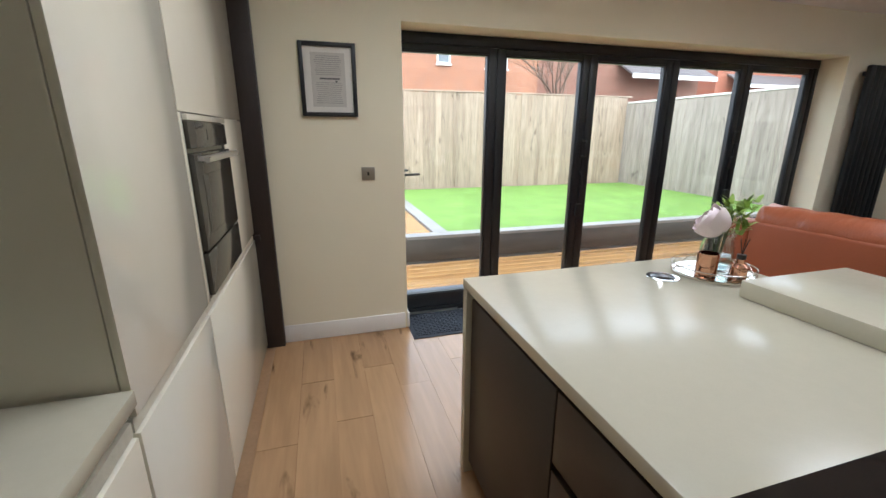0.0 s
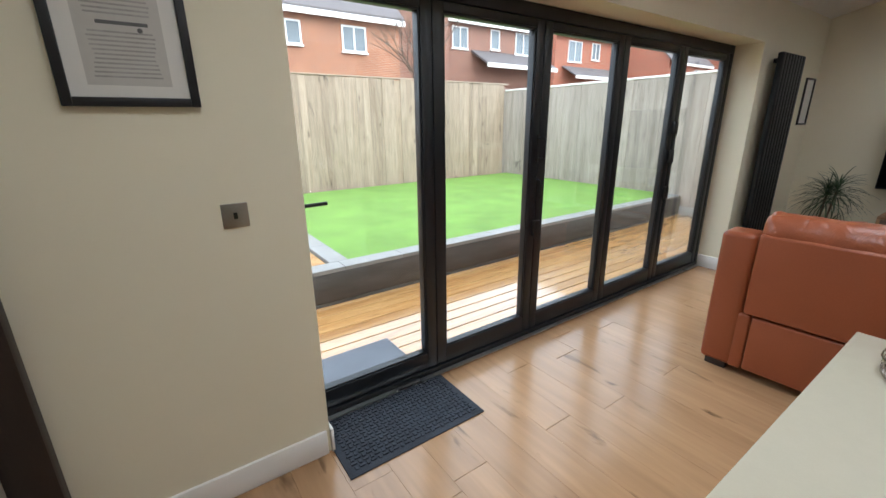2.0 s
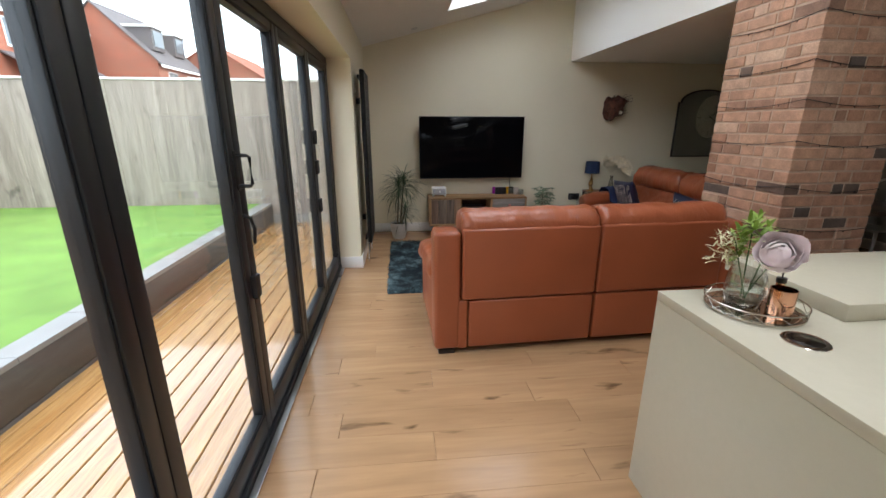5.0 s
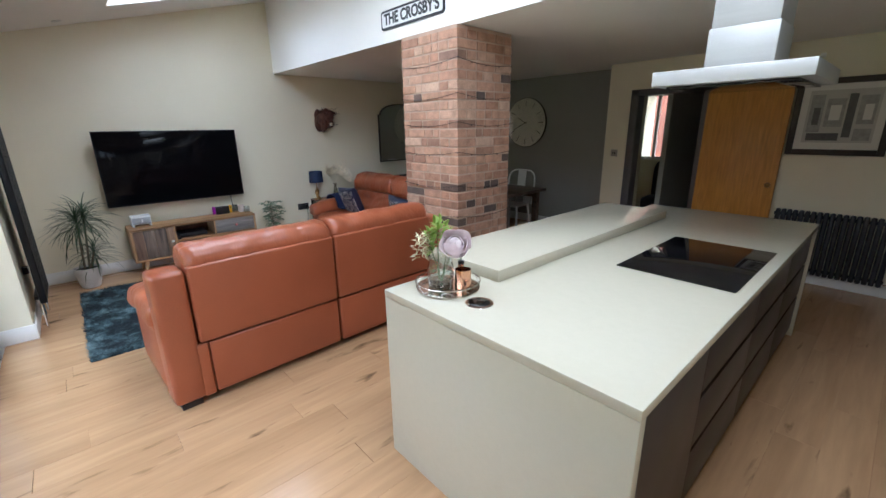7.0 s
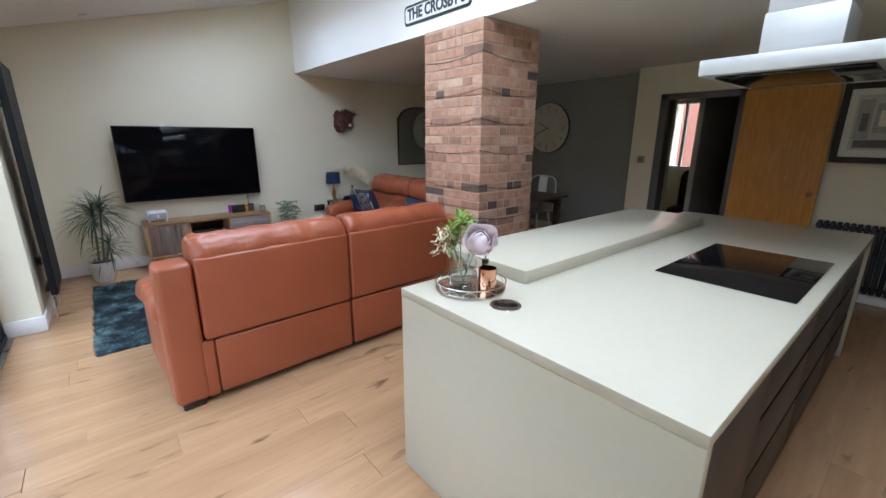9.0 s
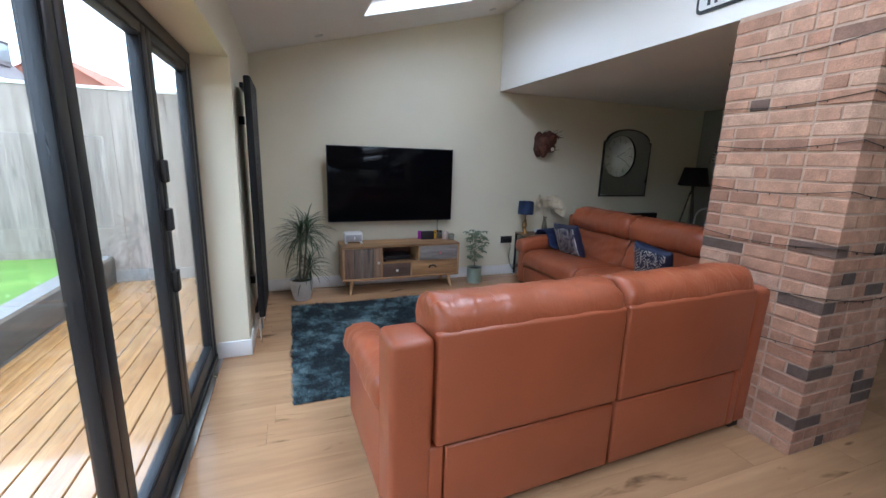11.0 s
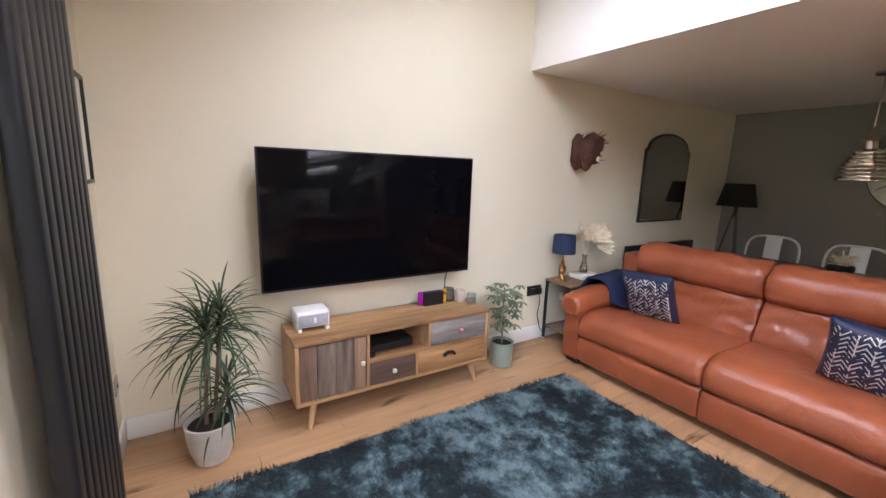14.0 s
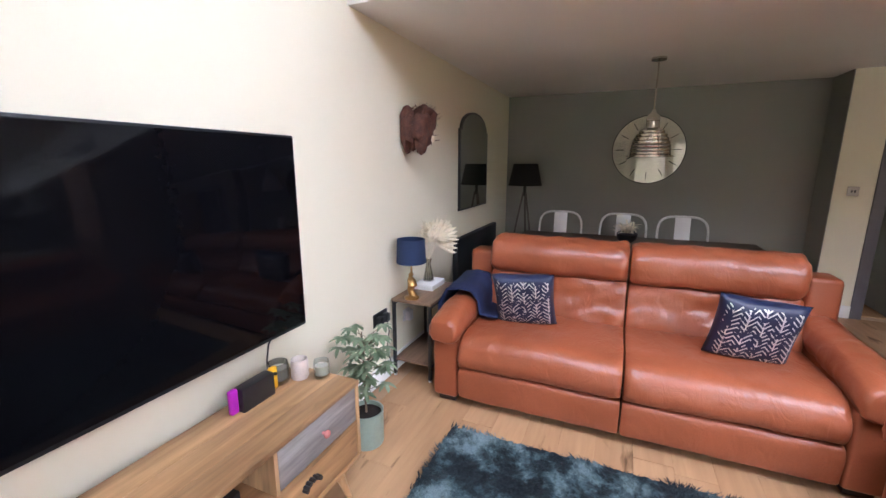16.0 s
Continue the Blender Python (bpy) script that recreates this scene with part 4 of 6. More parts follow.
SMOKE = pane_glass("smoked_glass", (0.66, 0.67, 0.67), 1.5)
CLEARJAR = pane_glass("clear_jar_glass", (0.86, 0.90, 0.89), 1.6)
WAXM = surf("candle_wax", (0.66, 0.62, 0.54), 0.5, 0.04, 9, 0.05, 60)
BLUSH = surf("blush_stoneware", (0.55, 0.47, 0.42), 0.45, 0.08, 20, 0.1, 90)
jar("candle_jar", 6.46, 0.905, KZ1, 0.047, 0.10, SMOKE, "smoked glass candle jar on the cabinet", "candle jar", WAXM)
jar("candle_pot", 6.40, 0.835, KZ1, 0.040, 0.095, BLUSH, "blush stoneware candle pot on the cabinet", "candle pot", WAXM)
jar("glass_tealight", 6.31, 0.79, KZ1, 0.037, 0.085, CLEARJAR, "small grey glass tealight holder on the cabinet", "tealight holder", WAXM)
box_ = thing("media_box", 6.36, 1.47, 0.367, "slim black media box on the cabinet shelf", "media box")
part("body", block(6.24, 6.48, 1.33, 1.64, 0.368, 0.415, 0.004), BLACKPLASTIC, box_)
rem = solid("remote_control", block(6.17, 6.21, 1.64, 1.675, 0.368, 0.40, 0.004), BLACKPLASTIC, "small black remote control on the cabinet shelf", "remote control")
cable = solid("tv_cable", tube([(6.44, 0.93, 0.82), (6.49, 0.92, 0.75), (6.53, 0.90, 0.66), (6.545, 0.89, 0.57), (6.55, 0.89, 0.5)], 0.004), BLACKPLASTIC, "black cable hanging from the television", "cable")

# ---- plants ----
LEAF = surf("dark_strap_leaf", (0.030, 0.062, 0.022), 0.45, 0.3, 6, 0.1, 40)
LEAF2 = surf("variegated_leaf", (0.075, 0.125, 0.06), 0.5, 0.2, 10, 0.1, 60, col2=(0.26, 0.32, 0.20))
BARK = surf("cane_bark", (0.16, 0.12, 0.08), 0.8, 0.25, 20, 0.4, 70)
POTSOIL = surf("potting_soil", (0.02, 0.014, 0.010), 0.95, 0.3, 30, 0.6, 80)
WHITEPOT = surf("white_washed_pot", (0.58, 0.56, 0.53), 0.6, 0.12, 7, 0.15, 60)
SAGEPOT = surf("sage_ceramic", (0.27, 0.34, 0.28), 0.35, 0.06, 6, 0.05, 60)


def blade(bm, root, yaw, lift, length, width, droop, seg=8, fold=0.25):
    """A strap leaf that rises, then droops."""
    p, a = Vector(root), lift
    d = Vector((math.cos(yaw), math.sin(yaw), 0))
    side_ = Vector((-d.y, d.x, 0))
    prev = None
    for i in range(seg + 1):
        t = i / seg
        w = width * (0.55 + 0.9 * t) * (1 - t) ** 0.6 if t < 1 else 0.0008
        w = max(0.0008, min(width, w))
        cur = (bm.verts.new(p + side_ * w / 2), bm.verts.new(p + Vector((0, 0, -w * fold))), bm.verts.new(p - side_ * w / 2))
        if prev:
            bm.faces.new((prev[0], prev[1], cur[1], cur[0]))
            bm.faces.new((prev[1], prev[2], cur[2], cur[1]))
        prev = cur
        p = p + (d * math.cos(a) + Vector((0, 0, math.sin(a)))) * length / seg
        a -= droop / seg


random.seed(5)
pl = thing("dracaena_plant", 6.16, 2.58, 0, "dracaena with arching strap leaves in a white pot", "potted plant")
bm = bmesh.new()
turned(bm, [(0.070, 0), (0.084, 0.008), (0.100, 0.06), (0.113, 0.13), (0.121, 0.215), (0.124, 0.228), (0.114, 0.230), (0.108, 0.20)], 6.16, 2.58, 36)
part("pot", bm, WHITEPOT, pl, "white washed pot")
bm = bmesh.new()
turned(bm, [(0.100, 0.19), (0.107, 0.205), (0.05, 0.215)], 6.16, 2.58)
part("soil", bm, POTSOIL, pl)
heads = (((6.15, 2.60, 0.20), (6.14, 2.57, 0.73), 84, 0.40), ((6.17, 2.56, 0.20), (6.17, 2.50, 0.79), 84, 0.38), ((6.18, 2.55, 0.20), (6.19, 2.49, 0.38), 64, 0.32))
for a, b, n, ln in heads:
    bm = bmesh.new()
    rod(bm, a, b, 0.011, 0.009, 10)
    part("cane", bm, BARK, pl)
    bm = bmesh.new()
    for k in range(n):
        t = k / n
        root = Vector(b) + Vector((0, 0, -0.10 + 0.14 * t))
        yaw = k * 2.39996 + random.uniform(-0.2, 0.2)
        length = ln * random.uniform(0.75, 1.12) * (1 - 0.25 * t)
        # keep the leaves clear of the walls
        reach = root + Vector((math.cos(yaw), math.sin(yaw), 0)) * length * 0.75
        if reach.x > EX - 0.01:
            length *= max(0.35, (EX - 0.01 - root.x) / max(0.01, (reach.x - root.x)))
        if reach.y > GY - 0.02:
            length *= max(0.35, (GY - 0.02 - root.y) / max(0.01, (reach.y - root.y)))
        blade(bm, root, yaw, -0.15 + 1.45 * t + random.uniform(-0.15, 0.15), length, 0.016, random.uniform(0.9, 1.8))
    part("crown", bm, LEAF, pl, "dark green strap leaves", smooth=60)

sc = thing("umbrella_plant", 6.30, 0.46, 0, "umbrella plant with variegated leaves in a sage pot", "potted plant")
bm = bmesh.new()
turned(bm, [(0.088, 0), (0.092, 0.008), (0.094, 0.19), (0.096, 0.20), (0.087, 0.20), (0.085, 0.17)], 6.30, 0.46, 36)
part("pot", bm, SAGEPOT, sc, "sage green ceramic pot")
bm = bmesh.new()
turned(bm, [(0.080, 0.165), (0.084, 0.178), (0.03, 0.183)], 6.30, 0.46)
part("soil", bm, POTSOIL, sc)
bm, st = bmesh.new(), bmesh.new()
for k in range(44):
    t = k / 43
    z = 0.27 + 0.36 * t ** 0.8
    yaw = k * 2.4
    stem = Vector((6.30 + 0.02 * math.sin(k), 0.46 + 0.02 * math.cos(2 * k), z))
    tip = stem + Vector((math.cos(yaw), math.sin(yaw), 0.5)) * random.uniform(0.05, 0.15) * (0.65 + 0.45 * math.sin(2.6 * t))
    rod(st, stem, tip, 0.0022, 0.0016, 6)
    for j in range(7):
        blade(bm, tip, yaw + j * 2 * math.pi / 7, random.uniform(-0.15, 0.25), random.uniform(0.052, 0.075), 0.034, 1.0, 5, 0.15)
rod(st, (6.30, 0.46, 0.16), (6.31, 0.46, 0.66), 0.007, 0.004, 8)
part("stem", st, BARK, sc)
part("foliage", bm, LEAF2, sc, smooth=60)

# ---- rug ----
RUGM = surf("teal_shag", (0.005, 0.011, 0.016), 0.9, 0.3, 5.0, 0.9, 150, col2=(0.17, 0.235, 0.25), depth=0.010)
for nd in RUGM.node_tree.nodes:
    if nd.type == "VALTORGB":
        nd.color_ramp.elements[0].position, nd.color_ramp.elements[1].position = 0.43, 0.64
        for pos, c in ((0.485, (0.013, 0.025, 0.030, 1)), (0.515, (0.036, 0.063, 0.072, 1)), (0.55, (0.060, 0.097, 0.107, 1))):
            el = nd.color_ramp.elements.new(pos)
            el.color = c
    if nd.type == "TEX_NOISE" and nd.inputs["Scale"].default_value < 10:
        nd.inputs["Detail"].default_value, nd.inputs["Roughness"].default_value, nd.inputs["Distortion"].default_value = 9, 0.74, 0.2
RN, RL = RUGM.node_tree.nodes, RUGM.node_tree.links
drift, shift_, sum_ = RN.new("ShaderNodeTexNoise"), RN.new("ShaderNodeMath"), RN.new("ShaderNodeMath")
drift.inputs["Scale"].default_value, drift.inputs["Detail"].default_value = 1.7, 3
shift_.operation, shift_.inputs[1].default_value, shift_.inputs[2].default_value = "MULTIPLY_ADD", 0.42, -0.195
sum_.operation = "ADD"
for nd in RN:
    if nd.type == "VALTORGB":
        was = nd.inputs[0].links[0].from_socket
        RL.new(was, sum_.inputs[0])
        RL.new(shift_.outputs[0], sum_.inputs[1])
        RL.new(sum_.outputs[0], nd.inputs[0])
RL.new(RN["Texture Coordinate"].outputs["Object"], drift.inputs["Vector"])
RL.new(drift.outputs[0], shift_.inputs[0])
rug = bmesh.new()
nx, ny = 190, 270
X0, X1, Y0, Y1 = 4.10, 5.90, 0.16, 2.69
grid = []
for i in range(nx + 1):
    line = []
    for j in range(ny + 1):
        x, y = X0 + (X1 - X0) * i / nx, Y0 + (Y1 - Y0) * j / ny
        e = min(i, nx - i, j, ny - j)
        z = 0.004 if e == 0 else 0.020 + 0.010 * noise.noise(Vector((x * 45, y * 45, 0))) + 0.006 * noise.noise(Vector((x * 120, y * 120, 3)))
        k = 0.008 * noise.noise(Vector((x * 30, y * 30, 7)))
        line.append(rug.verts.new((x + k, y + 0.008 * noise.noise(Vector((x * 30, y * 30, 17))), z)))
    grid.append(line)
for i in range(nx):
    for j in range(ny):
        rug.faces.new((grid[i][j], grid[i + 1][j], grid[i + 1][j + 1], grid[i][j + 1]))
rg = solid("shag_rug", rug, RUGM, "mottled dark teal shag rug on the oak floor", "rug", smooth=180)
random.seed(33)
pile = bmesh.new()
for k in range(42000):
    x, y = random.uniform(X0 - 0.004, X1 + 0.004), random.uniform(Y0 - 0.004, Y1 + 0.004)
    a = 5.0 * noise.noise(Vector((x * 3.1, y * 3.1, 2))) + random.uniform(-0.7, 0.7)
    ln, w, h = random.uniform(0.012, 0.034), random.uniform(0.002, 0.0045), random.uniform(0.026, 0.042)
    dx, dy = math.cos(a), math.sin(a)
    pile.faces.new((pile.verts.new((x - dy * w, y + dx * w, 0.014)), pile.verts.new((x + dy * w, y - dx * w, 0.014)), pile.verts.new((x + dx * ln, y + dy * ln, h))))
tagged(part("shag_pile", pile, RUGM, rg, smooth=None), kind="stuff")

# ---- side table, lamp and vase ----
TX, TY = 6.39, -0.52
tab = thing("side_table", TX, TY, 0, "black metal side table with a dark wood top", "side table")
TABTOP = wood("rustic_brown_top", (0.11, 0.065, 0.038), (0.24, 0.15, 0.09), 0.5, 1, 0.05, 8)
part("top", block(6.23, 6.545, -0.80, -0.25, 0.575, 0.597, 0.003), TABTOP, tab)
part("shelf", block(6.24, 6.535, -0.79, -0.26, 0.12, 0.135, 0.002), TABTOP, tab)
for x in (6.245, 6.53):
    for y in (-0.785, -0.265):
        leg = part("leg", block(x - 0.011, x + 0.011, y - 0.011, y + 0.011, 0.012, 0.575, 0.002), BLACKMETAL, tab)
        bm = bmesh.new()
        rod(bm, (x, y, 0), (x, y, 0.012), 0.012)
        part("foot", bm, WHITEPLASTIC, leg, "pale levelling foot")
for x in (6.245, 6.53):
    part("rail", block(x - 0.009, x + 0.009, -0.773, -0.277, 0.553, 0.573, 0.002), BLACKMETAL, tab)
    part("rail", block(x - 0.009, x + 0.009, -0.773, -0.277, 0.10, 0.118, 0.002), BLACKMETAL, tab)
NAVYSHADE = surf("navy_lampshade", (0.012, 0.026, 0.075), 0.8, 0.1, 6, 0.3, 300)
GOLD = surf("aged_gold", (0.42, 0.25, 0.09), 0.32, 0.2, 14, 0.3, 60, metal=1.0)
lamp = thing("table_lamp", 6.41, -0.315, 0.597, "table lamp with navy shade and gold figure base", "table lamp")
bm = bmesh.new()
turned(bm, [(0.052, 0.597), (0.054, 0.61), (0.03, 0.62), (0.022, 0.66), (0.034, 0.70), (0.030, 0.735), (0.016, 0.755), (0.020, 0.775), (0.008, 0.79), (0.006, 0.86)], 6.41, -0.315)
for v in bm.verts:
    if 0.615 < v.co.z < 0.78:
        v.co.x += 0.012 * math.sin(v.co.z * 60)
        v.co.y += 0.010 * math.cos(v.co.z * 45)
part("base", bm, GOLD, lamp, "gold figure base")
bm = bmesh.new()
turned(bm, [(0.098, 0.862), (0.105, 0.862), (0.098, 1.03), (0.092, 1.03), (0.095, 0.87)], 6.41, -0.315, 40)
part("shade", bm, NAVYSHADE, lamp, "navy fabric shade")
bk = thing("white_box", 6.42, -0.62, 0.597, "flat white box on the side table", "box")
part("lid", block(6.34, 6.50, -0.76, -0.52, 0.610, 0.640, 0.003), WHITEPLASTIC, bk)
part("body", block(6.343, 6.497, -0.757, -0.523, 0.597, 0.611), WHITEPLASTIC, bk)
DRIED = surf("dried_cream_grass", (0.80, 0.72, 0.55), 0.85, 0.15, 20, 0.3, 60)
vs_ = thing("vase_dried_flowers", 6.43, -0.64, 0.640, "small vase of cream dried flowers on the box", "vase")
bm = bmesh.new()
turned(bm, [(0.040, 0.640), (0.044, 0.648), (0.030, 0.72), (0.019, 0.775), (0.022, 0.80), (0.028, 0.82), (0.024, 0.82), (0.016, 0.775), (0.026, 0.72), (0.039, 0.652)], 6.43, -0.64)
part("vase", bm, pane_glass("milky_vase_glass", (0.80, 0.80, 0.77), 2.0), vs_, "clear glass flask")
bm = bmesh.new()
for k in range(7):
    rod(bm, (6.43 + 0.02 * math.cos(k), -0.64 + 0.02 * math.sin(k), 0.655), (6.43 + 0.008 * math.cos(k + 1), -0.64 + 0.008 * math.sin(k + 1), 0.81), 0.0022, 0.0018, 6)
part("stem_bundle", bm, DRIED, vs_)
def palm_fan(bm, root, up, face, radius, spread, ribs=13):
    """A dried palm leaf: pleated fan with split, uneven tips."""
    up, face = Vector(up).normalized(), Vector(face).normalized()
    across = up.cross(face).normalized()
    face = across.cross(up)
    inner, outer = [], []
    for k in range(2 * ribs + 1):
        a = (k / (2 * ribs) - 0.5) * spread
        d = up * math.cos(a) + across * math.sin(a)
        lift = face * (0.010 if k % 2 else -0.006)
        inner.append(bm.verts.new(root + d * radius * 0.12))
        r = radius * (1.0 if k % 2 else 0.80) * random.uniform(0.93, 1.06)
        outer.append((bm.verts.new(root + d * radius * 0.62 + lift), bm.verts.new(root + d * r + lift * 1.4 + face * radius * 0.12)))
    for k in range(2 * ribs):
        bm.faces.new((inner[k], inner[k + 1], outer[k + 1][0], outer[k][0]))
        bm.faces.new((outer[k][0], outer[k + 1][0], outer[k + 1][1], outer[k][1]))


random.seed(9)
root = Vector((6.43, -0.64, 0.80))
for up, face, stem, radius, spread in (((-0.15, -0.75, 0.75), (-0.8, 0.5, 0.2), 0.15, 0.19, 2.8), ((-0.10, 0.15, 1.0), (-0.9, 0.35, 0.1), 0.14, 0.17, 2.4), ((-0.30, -0.30, 1.0), (-0.7, 0.7, 0.2), 0.17, 0.18, 2.5)):
    bm = bmesh.new()
    at = root + Vector(up).normalized() * stem
    rod(bm, root, at + Vector(up).normalized() * 0.02, 0.0022, 0.0016, 6)
    palm_fan(bm, at, up, face, radius, spread)
    part("palm_leaf", bm, DRIED, vs_, smooth=None)
for k in range(9):
    bm = bmesh.new()
    yaw = 1.5 + 0.42 * k
    d = Vector((-0.25 * abs(math.cos(yaw)), 0.55 * math.cos(k * 0.9) + 0.1, 1.0)).normalized()
    ln = random.uniform(0.24, 0.36)
    rod(bm, root, root + d * ln, 0.0014, 0.0010, 5)
    for j in range(46):
        at = root + d * ln * random.uniform(0.60, 1.02)
        blade(bm, at, random.uniform(0, 6.28), random.uniform(0.1, 1.2), random.uniform(0.03, 0.06), random.uniform(0.006, 0.012), 0.9, 4, 0.1)
    part("plume", bm, DRIED, vs_, smooth=60)
sk = thing("wall_socket", EX - 0.01, -0.13, 0.46, "black double wall socket with plugs and cable", "socket")
part("plate", block(EX - 0.012, EX, -0.215, -0.045, 0.44, 0.535, 0.003), BLACKPLASTIC, sk)
for y in (-0.17, -0.09):
    part("plug", block(EX - 0.05, EX - 0.012, y - 0.025, y + 0.025, 0.455, 0.515, 0.006), BLACKPLASTIC, sk)
part("cable", tube([(EX - 0.04, -0.17, 0.455), (EX - 0.045, -0.18, 0.38), (EX - 0.03, -0.17, 0.25), (EX - 0.045, -0.20, 0.12), (EX - 0.04, -0.28, 0.03)], 0.004), BLACKPLASTIC, sk)
wp = thing("plug_adapter", EX - 0.03, -0.5, 0.36, "white plug adapter in a wall socket", "adapter")
part("plate", block(EX - 0.010, EX, -0.56, -0.46, 0.34, 0.43, 0.002), WHITEPLASTIC, wp)
part("plug", block(EX - 0.055, EX - 0.010, -0.54, -0.48, 0.345, 0.425, 0.008), WHITEPLASTIC, wp)

# ---- things on the screen wall and in the dining end ----
RUST = surf("rust_woven_fibre", (0.085, 0.030, 0.018), 0.8, 0.35, 25, 0.6, 110, depth=0.004)
hd = bmesh.new()
soft(hd, 6.47, EX - 0.002, -0.60, -0.44, 1.64, 1.93, 0.8, 14, 0.07, 2)
soft(hd, 6.36, 6.53, -0.71, -0.53, 1.75, 1.94, 0.85, 14, 0.08, 5)
soft(hd, 6.38, 6.52, -0.63, -0.50, 1.65, 1.80, 0.85, 12, 0.08, 8)
soft(hd, 6.38, 6.55, -0.70, -0.46, 1.67, 1.93, 0.8, 16, 0.06, 4)
random.seed(3)
for k in range(150):
    yy, zz = random.uniform(-0.72, -0.45), random.uniform(1.70, 1.94)
    a = Vector((random.uniform(6.40, 6.50), yy, zz))
    rod(hd, a, a + Vector((random.uniform(-0.05, 0.02), random.uniform(-0.07, 0.03), random.uniform(-0.03, 0.05))), 0.004, 0.0012, 5)
for k in range(26):
    a = Vector((random.uniform(6.40, 6.47), random.uniform(-0.74, -0.66), random.uniform(1.84, 1.93)))
    rod(hd, a, a + Vector((random.uniform(-0.03, 0.03), random.uniform(-0.12, -0.04), random.uniform(-0.01, 0.06))), 0.003, 0.0008, 5)
orn = thing("woven_wall_ornament", 6.47, -0.57, 1.64, "rust brown woven animal-head ornament on the wall", "wall ornament")
part("woven_head", hd, RUST, orn, smooth=70)
bm = bmesh.new()
soft(bm, 6.375, 6.40, -0.665, -0.615, 1.70, 1.745, 0.7, 8, 0.04, 3)
part("pale_patch", bm, DRIED, orn, "pale fibre patch", smooth=70)

MIRROR = mirror_glass("mirror_silver", (0.62, 0.64, 0.63), 0.02)
am = thing("arched_mirror", EX - 0.02, -2.06, 1.09, "arched wall mirror in a thin dark frame", "mirror")
def arch(y0, y1, z0, zs, z1, n=18):
    pts = [(y0, z0), (y1, z0), (y1, zs)]
    cy, ry, rz = (y0 + y1) / 2, (y1 - y0) / 2, z1 - zs
    s = 0.16 * (y1 - y0)
    pts.append((y1 - s * 0.25, zs))
    pts += [(cy + (ry - s * 0.25) * math.cos(math.pi * k / n), zs + rz * math.sin(math.pi * k / n)) for k in range(1, n)]
    pts += [(y0 + s * 0.25, zs), (y0, zs)]
    return pts
def plate(pts, x0, x1):
    bm = bmesh.new()
    a = [bm.verts.new((x0, y, z)) for y, z in pts]
    b = [bm.verts.new((x1, y, z)) for y, z in pts]
    bm.faces.new(a)
    bm.faces.new(b[::-1])
    for k in range(len(pts)):
        bm.faces.new((a[k], b[k], b[(k + 1) % len(pts)], a[(k + 1) % len(pts)]))
    return bm
part("frame", plate(arch(-2.50, -1.62, 1.08, 1.88, 2.06), EX - 0.022, EX - 0.001), BLACKMETAL, am, "thin dark metal frame")
part("glass", plate(arch(-2.482, -1.638, 1.098, 1.865, 2.042), EX - 0.026, EX - 0.0225), MIRROR, am)
lr = thing("low_radiator", EX - 0.05, -2.1, 0.12, "low anthracite panel radiator on the wall", "radiator")
part("panel", block(EX - 0.085, EX - 0.03, -2.74, -1.42, 0.14, 0.83, 0.008), BLACKFRAME, lr)
for y in (-2.6, -1.55):
    part("bracket", block(EX - 0.03, EX, y - 0.02, y + 0.02, 0.3, 0.7), BLACKFRAME, lr)

fl = thing("floor_lamp", 6.22, -3.08, 0, "black tripod floor lamp with a tapered black shade", "floor lamp")
SHADEBLK = surf("black_lampshade", (0.010, 0.010, 0.011), 0.85, 0.1, 6, 0.3, 300)
bm = bmesh.new()
turned(bm, [(0.205, 1.27), (0.21, 1.27), (0.15, 1.54), (0.145, 1.54), (0.20, 1.28)], 6.22, -3.08, 40)
part("shade", bm, SHADEBLK, fl)
for k in range(3):
    a = 2.1 * k + 0.5
    bm = bmesh.new()
    rod(bm, (6.22 + 0.24 * math.cos(a), -3.08 + 0.24 * math.sin(a), 0), (6.22 + 0.02 * math.cos(a), -3.08 + 0.02 * math.sin(a), 1.18), 0.013, 0.012)
    part("leg", bm, surf("grey_brown_leg_wood", (0.10, 0.085, 0.075), 0.6, 0.2, 8, 0.1, 60), fl)
bm = bmesh.new()
rod(bm, (6.22, -3.08, 1.14), (6.22, -3.08, 1.40), 0.02)
part("stem", bm, BLACKMETAL, fl)

ck = thing("round_wall_clock", 4.83, DY + 0.03, 1.28, "large round pale wall clock with black numerals", "wall clock")
CLOCKFACE = surf("pale_clock_face", (0.74, 0.71, 0.62), 0.12, 0.05, 4, 0.02, 40)
def disc(bm, cx, cz, r, y0, y1, n=64):
    m = Matrix.Translation((cx, (y0 + y1) / 2, cz)) @ Matrix.Rotation(math.pi / 2, 4, "X")
    bmesh.ops.create_cone(bm, cap_ends=True, segments=n, radius1=r, radius2=r, depth=abs(y1 - y0), matrix=m)
bm = bmesh.new()
disc(bm, 4.83, 1.705, 0.405, DY + 0.001, DY + 0.030)
part("rim", bm, BLACKMETAL, ck, "thin dark rim")
bm = bmesh.new()
disc(bm, 4.83, 1.705, 0.396, DY + 0.0305, DY + 0.036)
face = part("dial", bm, CLOCKFACE, ck)
bm = bmesh.new()
disc(bm, 4.83, 1.705, 0.392, DY + 0.046, DY + 0.049)
part("glass_cover", bm, pane_glass("clock_glass", (0.97, 0.97, 0.95), 2.2), ck, "clear glass cover")
for k in range(12):
    a = k * math.pi / 6
    bm = block(-0.005, 0.005, 0, 0.002, -0.045, 0.045)
    bm.transform(Matrix.Translation((4.83 + 0.31 * math.sin(a), DY + 0.0365, 1.705 + 0.31 * math.cos(a))) @ Matrix.Rotation(a, 4, "Y"))
    part("hour_mark", bm, BLACKMETAL, face)
